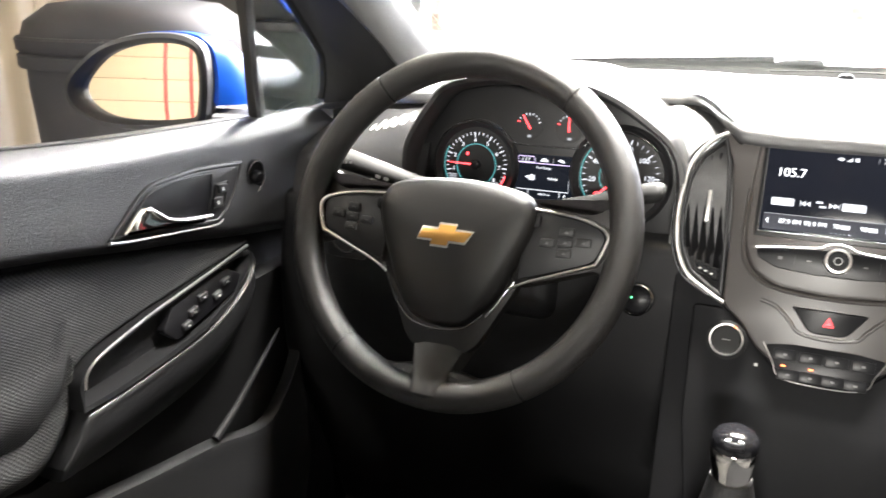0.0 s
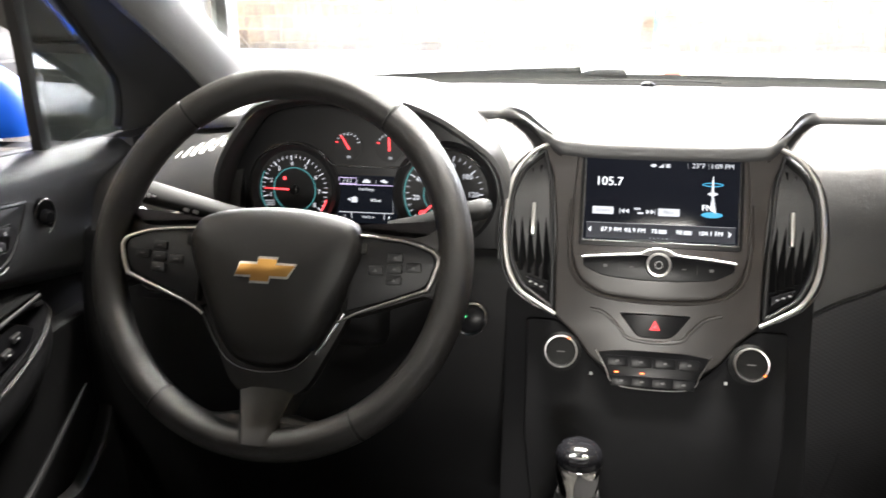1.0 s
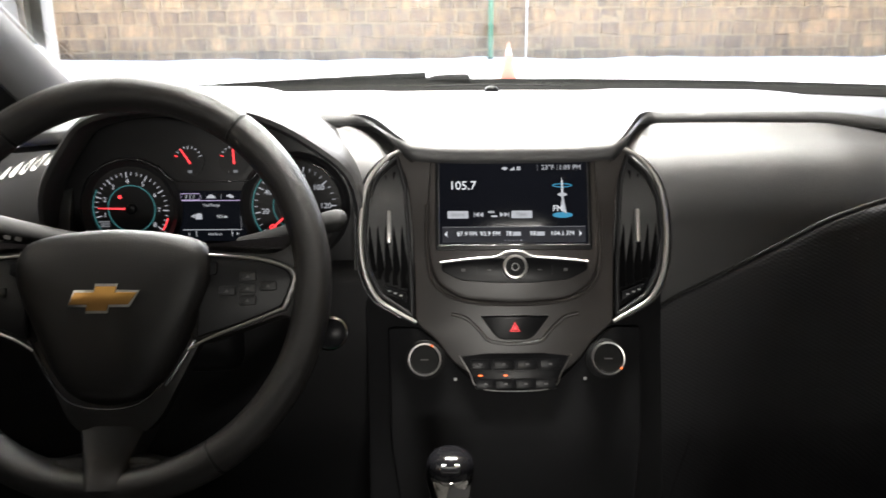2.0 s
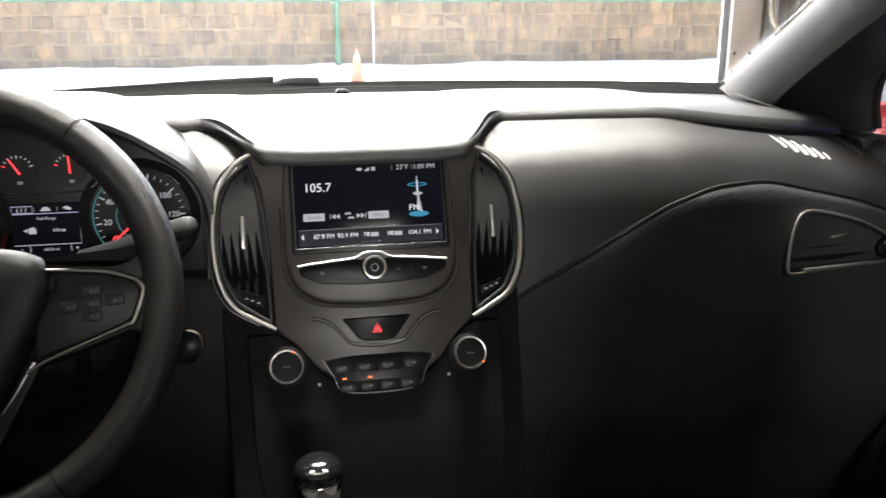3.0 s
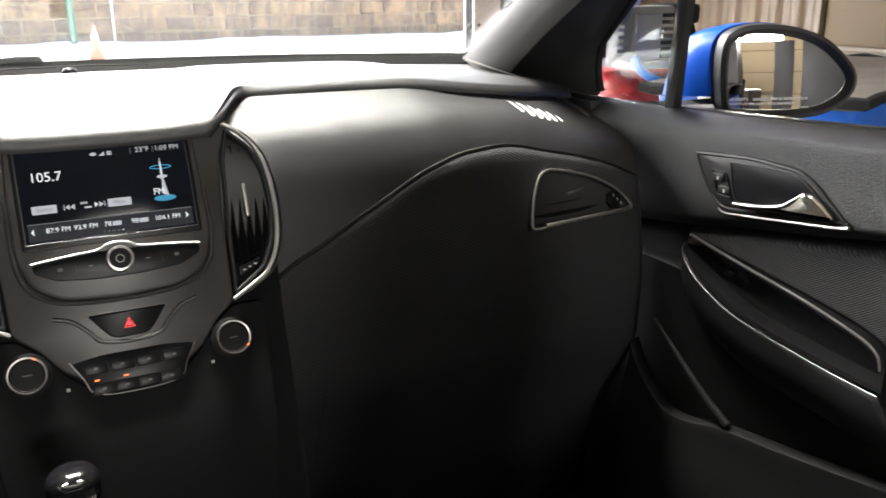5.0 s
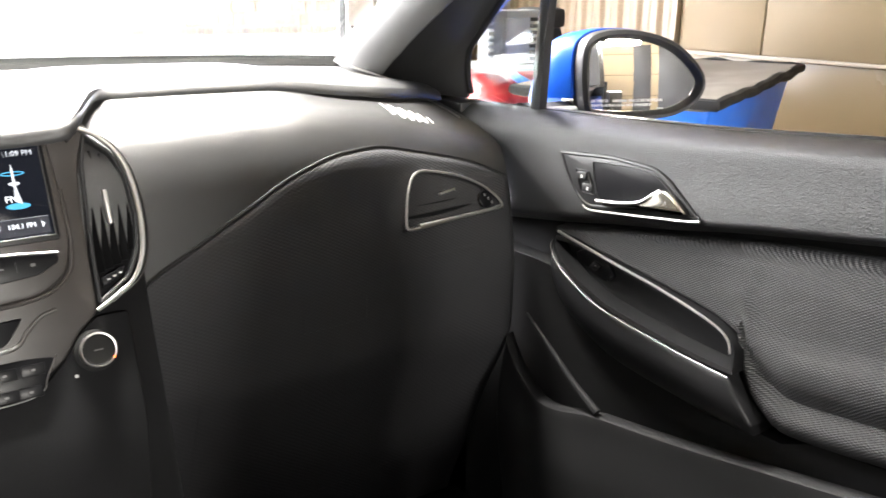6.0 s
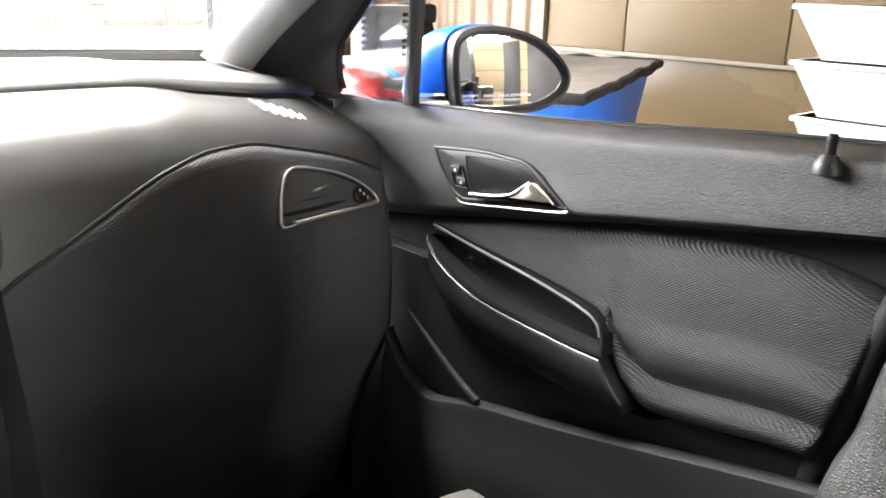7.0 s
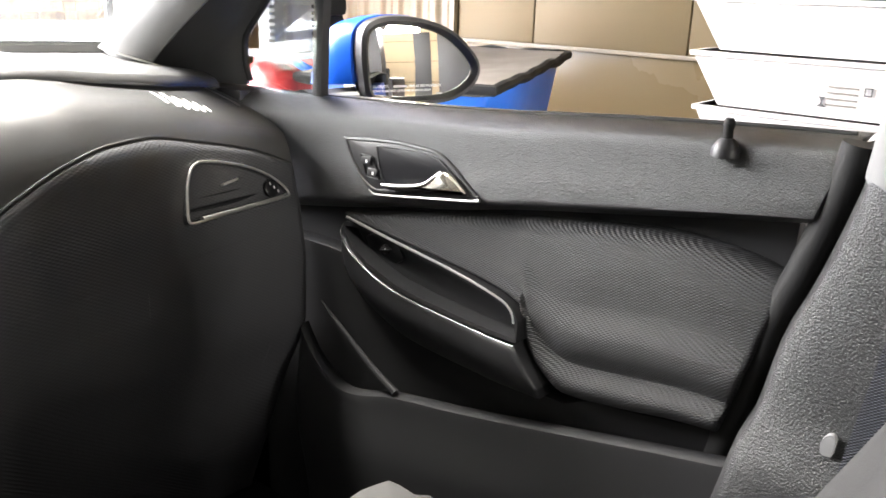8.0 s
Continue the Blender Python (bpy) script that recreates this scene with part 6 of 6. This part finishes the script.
# ---- outside mirrors ----
def door_mirror(side, s):
    m = thing("door_mirror", mir((0.88, 0.0, 0.93), s), "blue painted door mirror with a black rim and bright glass", "door mirror", "door mirrors")
    th = radians(21)
    u0 = (math.cos(th) * s, -math.sin(th), 0)
    if s > 0:
        F = plane(mir((0.888, -0.040, 1.004), s), u0, (0.0, 0.08, 1))
        G = F
    else:
        G0 = plane(mir((0.888, -0.040, 1.004), s), (-u0[0], -u0[1], 0), (0.0, 0.08, 1))
        G = lambda a, b, c=0.0: G0(-a, b, c)
    sp = spline([(-.098, .028), (-.088, .054), (-.055, .066), (.000, .064), (.050, .048), (.088, .016), (.100, -.010), (.088, -.036), (.052, -.056), (.000, -.062), (-.060, -.060), (-.090, -.052), (-.098, -.020)], 5, True)
    rim = part("rim", loft([[G(p[0], p[1], w) for p in grow(sp, k)] for k, w in ((0.0, -0.045), (0.002, -0.01), (0.0, 0.004), (-0.006, 0.008), (-0.012, 0.002), (-0.0135, -0.017))], True, (False, True)), TRIM, m, "black rim")
    turn = -0.05 if s > 0 else 0.098
    GT = lambda a, b, c=0.0: G(a, b, c - 0.0062 - turn * a)
    edge = grow(sp, -0.0128)

    def dome(a, b, c=0.0):
        """The glass is slightly convex."""
        return GT(a, b, c + 0.002 - (a * a + b * b) / 2.8)
    rings = [[dome(p[0], p[1], -0.003) for p in edge]] + [[dome(p[0] * k, p[1] * k) for p in edge] for k in (1, .985, .9, .75, .6, .45, .3, .15, .01)]
    glass = part("mirror_glass", loft(rings, True, (True, True)), MIRROR, m, "silver mirror glass")
    if s > 0:
        FL = lambda a, b, c=0.0: dome(a, b, c + 0.002)
        lettering("LES OBJETS", 0.0056, FL, (-.080, -.034), WHITEPRINT, glass, lift=-0.0016)
        bar(FL, -.034, -.034, .022, .0036, PRINT, glass, "mark", -0.0014)
        lettering("PAR LE RETROVISEUR", 0.0056, FL, (-.020, -.034), WHITEPRINT, glass, lift=-0.0016)
        lettering("SONT PLUS PRES QU'ILS NE LE PARAISSENT", 0.0049, FL, (-.078, -.0405), WHITEPRINT, glass, lift=-0.0016)
        for k in range(2):
            bar(FL, .030, -.046 - .004 * k, .010, .002, PRINT, glass, "mark", -0.0014)
    shell = []
    for w, k, dx in ((-0.020, 0.0035, -0.004), (-0.04, 0.004, -0.016), (-0.075, 0.000, -0.036), (-0.105, -0.012, -0.046), (-0.125, -0.030, -0.046), (-0.132, -0.045, -0.042)):
        shell.append([G(p[0] + dx * (0.55 + (0.066 - p[1]) * 6.5), max(p[1], -0.030), w) for p in grow(sp, k)])
    part("shell", loft(shell), BLUEPAINT, m, "blue painted shell")
    base = []
    for w, k in ((-0.020, 0.003), (-0.04, 0.001), (-0.08, -0.004), (-0.11, -0.02)):
        base.append([G(p[0] - 0.002, min(p[1], -0.026), w) for p in grow(sp, k)])
    part("lower_shell", loft(base), TRIM, m, "black lower shell")
    part("arm", loft([[mir((x, y0 + dy, z0 + dz), s) for dy, dz in ((-.03, -.012), (.03, -.012), (.034, .006), (.0, .014), (-.03, .008))] for x, y0, z0 in ((0.735, 0.055, 0.952), (0.78, 0.045, 0.951), (0.83, 0.03, 0.953))]), TRIM, m, "black mounting arm")
    part("arm_panel", loft([[mir((x, y0 + dy, z0 + dz), s) for dy, dz in ((-.033, -.006), (-.033, .004), (-.028, .008), (-.028, -.009))] for x, y0, z0 in ((0.74, 0.052, 0.955), (0.80, 0.035, 0.955))]), MACHINE, m)


for side, s in SIDES:
    door_mirror(side, s)


# ---- centre pillar, belt and passenger seat ----
def centre_pillar(s):
    p = thing("centre_pillar", mir((0.70, -0.75, 0.3), s), "black grained centre pillar trim with a rounded edge", "pillar trim", "centre pillars")
    edge = curve([(0.28, -.60), (0.60, -.626), (0.659, -.638), (0.71, -.648), (0.743, -.657), (0.822, -.671), (0.874, -.689), (0.949, -.709), (0.988, -.717), (1.2, -.735), (1.42, -.76)])
    rings = []
    for z in steps(0.28, 1.42, 48):
        e = edge(z)
        step = 0.020 * (1 - ease(0.708, 0.748, z))
        inn = -.045 * ease(1.0, 1.42, z)
        rings.append([mir(q, s) for q in ((0.730 + inn, e + 0.002, z), (0.690 - step + inn, e + 0.001, z), (0.676 - step + inn, e - 0.002, z), (0.665 - step + inn, e - 0.008, z), (0.658 - step + inn, e - 0.018, z), (0.654 - step + inn, e - 0.035, z), (0.652 - step + inn, e - 0.06, z), (0.652 - step + inn, e - 0.20, z), (0.74 + inn, e - 0.21, z), (0.745 + inn, e, z))])
    part("lower_cover", loft(rings), PILLARGRAIN, p)
    part("upper_cover", loft([[mir(q, s) for q in ((0.700 - k, e + 0.002, z), (0.672 - k, e - 0.004, z), (0.655 - k, e - 0.022, z), (0.649 - k, e - 0.05, z), (0.648 - k, e - 0.19, z), (0.72 - k, e - 0.2, z))] for z, e, k in ((0.972, -.715, 0), (0.978, -.712, .002), (1.1, -.724, .012), (1.25, -.738, .025), (1.40, -.752, .045))]), PILLAR, p, "grey upper pillar cover")
    part("door_seal", tube([mir((0.700, edge(z) + 0.016, z), s) for z in steps(0.3, 1.0, 24)], 0.016, n=10), RUBBER, p, "black door seal")
    part("pillar_base", block((min(0.715 * s, 0.765 * s), -0.78, 0.3), (max(0.715 * s, 0.765 * s), -0.694, 0.998), 0.012), RUBBER, p)
    part("clip", loft([[mir((0.650 - w, -.732 + a * 0.7, 0.746 + b * 0.7), s) for a, b in rounded([(0.006, -.012), (0.008, .004), (0.002, .016), (-.006, .019), (-.010, .012), (-.008, -.012)], 0.004, 3)] for w in (0, 0.006)]), MACHINE, p, "grey trim clip")
    b = thing("seat_belt", mir((0.675, -0.77, 0.35), s), "dark woven seat belt hanging on the centre pillar", "seat belt", "seat belts")
    part("webbing", sheet(lambda u, v: mir((0.642 - 0.004 * math.sin(v * 3), -.748 - 0.09 * (v - 0.337) - 0.046 * u, 0.50 + v * 0.75), s), steps(0, 1, 5), steps(0, 1, 14), (0.0025 * s, 0, 0)), BELT, b)


for side, s in SIDES:
    centre_pillar(s)


def seat(x):
    st = thing("front_seat", (x, -0.55, 0.28), "light grey cloth front seat with raised side bolsters", "seat", "front seats")
    def cushion(u, v):
        a = abs(u)
        bol = 0.045 * ease(0.42, 0.62, a) - 0.06 * ease(0.68, 1.0, a)
        f = ease(0, 0.12, v)
        return vec(x + u * 0.265, -0.265 - v * 0.50, 0.470 + 0.090 * f - 0.035 * v + bol * f)
    part("cushion", sheet(cushion, steps(-1, 1, 31), [0, .02, .05, .09, .14, .2, .35, .5, .7, .85, 1], (0, 0, -0.13)), SEATCLOTH, st)
    def back(u, v):
        a = abs(u)
        bol = 0.05 * ease(0.62, 0.85, a) - 0.06 * ease(0.9, 1.0, a)
        w = 0.25 - 0.03 * ease(0.7, 1, v)
        y = -0.685 - 0.23 * v + bol * (1 - 0.8 * v)
        return vec(x + u * w, y, 0.50 + v * 0.60)
    part("backrest", sheet(back, steps(-1, 1, 31), steps(0, 1, 13), (0, -0.09, 0)), SEATCLOTH, st)
    part("seat_base", block((x - 0.2, -0.75, 0.28), (x + 0.2, -0.33, 0.42), 0.02), HARD, st)
    part("headrest", loft([[vec(x + q[0], -1.00 + w, 1.20 + q[1]) for q in rounded([(-.13, -.09), (.13, -.09), (.11, .09), (-.11, .09)], 0.04, 4)] for w in (0.03, 0.0, -0.06, -0.08)]), SEATCLOTH, st)


seat(0.32)
seat(-0.36)


# ---- garage things ----
def compressor():
    c = thing("air_compressor", (1.75, 1.25, 0), "red tank air compressor with a grey finned pump", "compressor")
    part("tank", loft([[vec(x, 1.25 + math.cos(k * math.pi / 12) * r, 0.66 + math.sin(k * math.pi / 12) * r) for k in range(24)] for x, r in ((1.515, 0.03), (1.522, 0.10), (1.55, 0.17), (1.60, 0.21), (2.25, 0.21), (2.30, 0.17), (2.33, 0.03))]), REDPAINT, c, "red steel tank")
    for x in (1.62, 2.2):
        part("foot", block((x - 0.02, 1.08, 0), (x + 0.02, 1.42, 0.45), 0.005), REDPAINT, c)
    part("motor_bracket", block((1.64, 1.14, 0.80), (1.98, 1.36, 0.888), 0.006), REDPAINT, c)
    pump = part("pump", block((1.540, 1.12, 0.905), (1.735, 1.20, 1.068), 0.010), MACHINE, c, "grey cast pump body")
    for i in range(7):
        z = 0.915 + 0.020 * i
        part("fin", block((1.520, 1.12, z), (1.541, 1.15, z + 0.010), 0.001), MACHINE, pump)
        part("slot", block((1.685, 1.114, z), (1.725, 1.122, z + 0.011), 0.001), RUBBER, pump)
    part("cover", block((1.575, 1.105, 0.93), (1.672, 1.122, 1.045), 0.004), MACHINE, pump)
    part("base_plate", block((1.56, 1.10, 0.885), (1.95, 1.30, 0.906), 0.004), MACHINE, c)
    part("motor", loft([[vec(x, 1.24 + math.cos(k * math.pi / 12) * r, 0.975 + math.sin(k * math.pi / 12) * r) for k in range(24)] for x, r in ((1.735, 0.06), (1.745, 0.08), (1.86, 0.08), (1.88, 0.06))]), RUBBER, c, "black motor")
    part("top_cap", block((1.72, 1.12, 1.010), (1.84, 1.24, 1.075), 0.02), RUBBER, c)
    part("hose", tube(spline([vec(1.56, 1.09, 0.925), vec(1.575, 1.07, 0.885), vec(1.63, 1.04, 0.85), vec(1.72, 1.03, 0.83), vec(1.86, 1.03, 0.83), vec(2.0, 1.06, 0.85)], 8), 0.013, n=10), HOSEBLUE, c, "blue air hose")
    for i in range(3):
        bar(plane((1.68, 1.055, 0.68), (1, 0, 0), (0, 0, 1)), 0, 0.016 * i, 0.07, 0.006, PAPERINK, c, "mark", 0.001)
    part("sticker", block((1.735, 1.048, 0.675), (1.765, 1.056, 0.715), 0.001), PAPERINK, c)


compressor()


def blue_tote():
    b = thing("storage_tub", (1.75, 0.55, 0), "bright blue plastic tub with a sagging grey lid", "tub")
    near, far = vec(1.50, 0.283, 0), vec(2.30, 0.578, 0)
    e1 = (far - near).normalized()
    e2 = vec(-e1.y, e1.x, 0)
    Q = lambda a, c, z: near + e1 * a + e2 * c + vec(0, 0, z)
    rings = [[Q(a, c, z + 0.028 * a) for a, c in rounded([(k, k), (0.84 - k, k), (0.84 - k, 0.50 - k), (k, 0.50 - k)], 0.03, 4)] for z, k in ((0.66, 0.05), (0.68, 0.04), (0.875, 0.012))]
    part("tub", loft(rings), BLUEBIN, b)
    def lid(u, v):
        sag = 0.018 * math.sin(u * math.pi) * math.sin(v * math.pi)
        edge = 0.010 * noise.noise((u * 4, v * 4, 2))
        return Q(u * 0.855 - 0.005, v * 0.52 - 0.01, 0.895 + 0.026 * u - sag + edge * (1 - u))
    part("lid", sheet(lid, steps(0, 1, 18), steps(0, 1, 14), (0, 0, -0.024)), GREYLID, b, "dusty grey lid")
    edge = [Q(u * 0.855 - 0.005, v * 0.52 - 0.01, 0.884 + 0.026 * u + 0.010 * noise.noise((u * 7, v * 7, 5))) for u, v in [(i / 24, 0) for i in range(24)] + [(1, i / 14) for i in range(14)] + [(1 - i / 24, 1) for i in range(24)] + [(0, 1 - i / 14) for i in range(14)]]
    part("lid_rim", tube(edge, 0.014, True, 8), RUBBER, b, "dark drooping lid rim")
    part("foot_rim", loft([[Q(a, c, z + 0.028 * a) for a, c in rounded([(k, k), (0.84 - k, k), (0.84 - k, 0.50 - k), (k, 0.50 - k)], 0.03, 4)] for z, k in ((0.652, 0.05), (0.662, 0.046))]), RUBBER, b)
    part("stand", loft([[Q(a, c, z) for a, c in ((0.12, 0.1), (0.72, 0.1), (0.72, 0.4), (0.12, 0.4))] for z in (0.0, 0.655)]), DARKPANEL, b, "dark plinth")


blue_tote()


def white_boxes():
    z = 0.0
    rnd = random.Random(3)
    dims = [(0.0, 0.30, 0.0), (0.30, 0.60, 0.02), (0.60, 0.772, 0.01), (0.775, 0.895, 0.012), (0.90, 1.005, 0.0), (1.01, 1.112, -0.012)]
    for i, (a, b, dx) in enumerate(dims):
        y1 = -0.168 if i < 4 else (-0.155 if i == 4 else -0.150)
        bx = thing("carton", (1.85 + dx, -0.6, a), "white flat cardboard carton in a stack", "carton", "stacked cartons")
        slope = 0.066
        rings = [[vec(x + dx, y, z_) for x, y in ((1.60, y1 - (k * slope)), (1.60, -1.05), (2.2, -1.05), (2.2, y1 - k * slope))] for z_, k in ((a, 1.0), (b - 0.006, 0.03), (b, 0.06))]
        part("body", loft(rings), CARD, bx)
        part("lid_edge", block((1.594 + dx, -1.056, b - 0.010), (2.206 + dx, y1 + 0.004, b), 0.002), CARD, bx)
        if i == 4:
            L = plane((1.598, -0.462, 0.911 + 0.03), (0, -1, 0), (0, 0, 1))
            for k in range(4):
                bar(L, -0.006, 0.016 - 0.011 * k, 0.055, 0.0035, GREYLID, bx, "mark", 0.0012)
            part("code_mark", frame_ring([(.03, .004), (.045, .004), (.045, .02), (.03, .02)], L, 0.004, 0.001, 0.0015, 0.0002), PAPERINK, bx)
            part("glass_mark", loft([[L(p[0], p[1], w) for p in ((-.05, -.022), (-.032, -.022), (-.039, -.016), (-.039, -.01), (-.034, -.003), (-.048, -.003), (-.043, -.01), (-.043, -.016))] for w in (0.0006, 0.0014)]), PAPERINK, bx)
    g = thing("work_gloves", (1.72, -0.45, 1.112), "crumpled dark green work glove on the top carton", "glove")
    def crump(u, v):
        r = 0.075 * (1 - v) ** 0.5
        t = u * 2 * math.pi
        k = 1 + 0.4 * noise.noise((math.cos(t) * 1.6, math.sin(t) * 1.6, v * 3))
        return vec(1.72 + math.cos(t) * r * k * 0.9, -0.45 + math.sin(t) * r * k * 1.6, 1.113 + 0.05 * v ** 0.6 * k)
    rings = [[crump(i / 24, v) for i in range(24)] for v in (0, 0.15, 0.4, 0.65, 0.85, 0.97)]
    part("fabric", loft(rings), GREENCLOTH, g)


white_boxes()


def left_bins():
    bn = thing("storage_bin", (-1.7, 0.7, 0), "large slate-grey ribbed plastic storage bin", "bin")
    def ring(z, k, n=40):
        return [vec(-1.595 + (0.252 + k) * math.copysign(abs(math.cos(t)) ** 0.85, math.cos(t)), 0.72 + (0.252 + k) * math.copysign(abs(math.sin(t)) ** 0.85, math.sin(t)), z) for t in [i * 2 * math.pi / n for i in range(n)]]
    part("body", loft([ring(0, -0.06), ring(0.3, -0.035), ring(0.9, 0.0), ring(0.955, 0.0)]), NAVYBIN, bn)
    part("rim", loft([ring(0.945, 0.012), ring(0.952, 0.016), ring(0.975, 0.016), ring(0.98, 0.008), ring(0.988, 0.016), ring(1.012, 0.018), ring(1.018, 0.012)]), NAVYBIN, bn)
    part("lid", loft([ring(1.016, 0.006), ring(1.05, -0.005), ring(1.09, -0.06), ring(1.105, -0.16)]), NAVYBIN, bn, "domed lid")
    cab = thing("steel_cabinet", (-1.7, 1.5, 0), "grey-green steel cabinet with a dark top", "cabinet")
    part("carcase", block((-2.1, 1.20, 0), (-1.33, 1.75, 1.005), 0.01), NAVYGREEN, cab)
    part("top", block((-2.12, 1.18, 1.005), (-1.31, 1.77, 1.03), 0.006), DARKPANEL, cab)
    tagged(part("storage_case", block((-2.0, 1.25, 1.03), (-1.34, 1.7, 1.32), 0.02), DARKPANEL), "dark case on top of the steel cabinet", "case")


NAVYGREEN = grain(material("grey_green_steel", (0.09, 0.11, 0.105), 0.5), (0.09, 0.11, 0.105), 0.15, 90, 4, 0.05, (0.4, 0.55))
left_bins()
for x0, x1 in ((0.84, 1.12), (1.24, 1.86)):
    tagged(part("dark_board", block((x0, -4.28, 0.0), (x1, -4.25, 1.62), 0.006), DARKPANEL), "dark board standing flat against the rear wall", "board", "dark boards")

# ---- stones of the yard wall ----
stone_kinds = [stone_mesh(11 + i, 0.26 + 0.075 * (i % 5), 0.255 + 0.012 * (i % 3)) for i in range(15)]
rnd = random.Random(8)
for row in range(5):
    x = -9.4 + rnd.uniform(0, 0.2)
    while x < 12.5:
        me = rnd.choice(stone_kinds)
        w = me.vertices and max(v.co.x for v in me.vertices) * 2
        so = new("stone", me)
        so.parent = stone_wall
        so.location = vec(x + w / 2, WALL_Y + rnd.uniform(-0.010, 0.016), 0.155 + row * 0.29 + rnd.uniform(-0.012, 0.012)) - stone_wall.location
        x += w + rnd.uniform(0.006, 0.024)
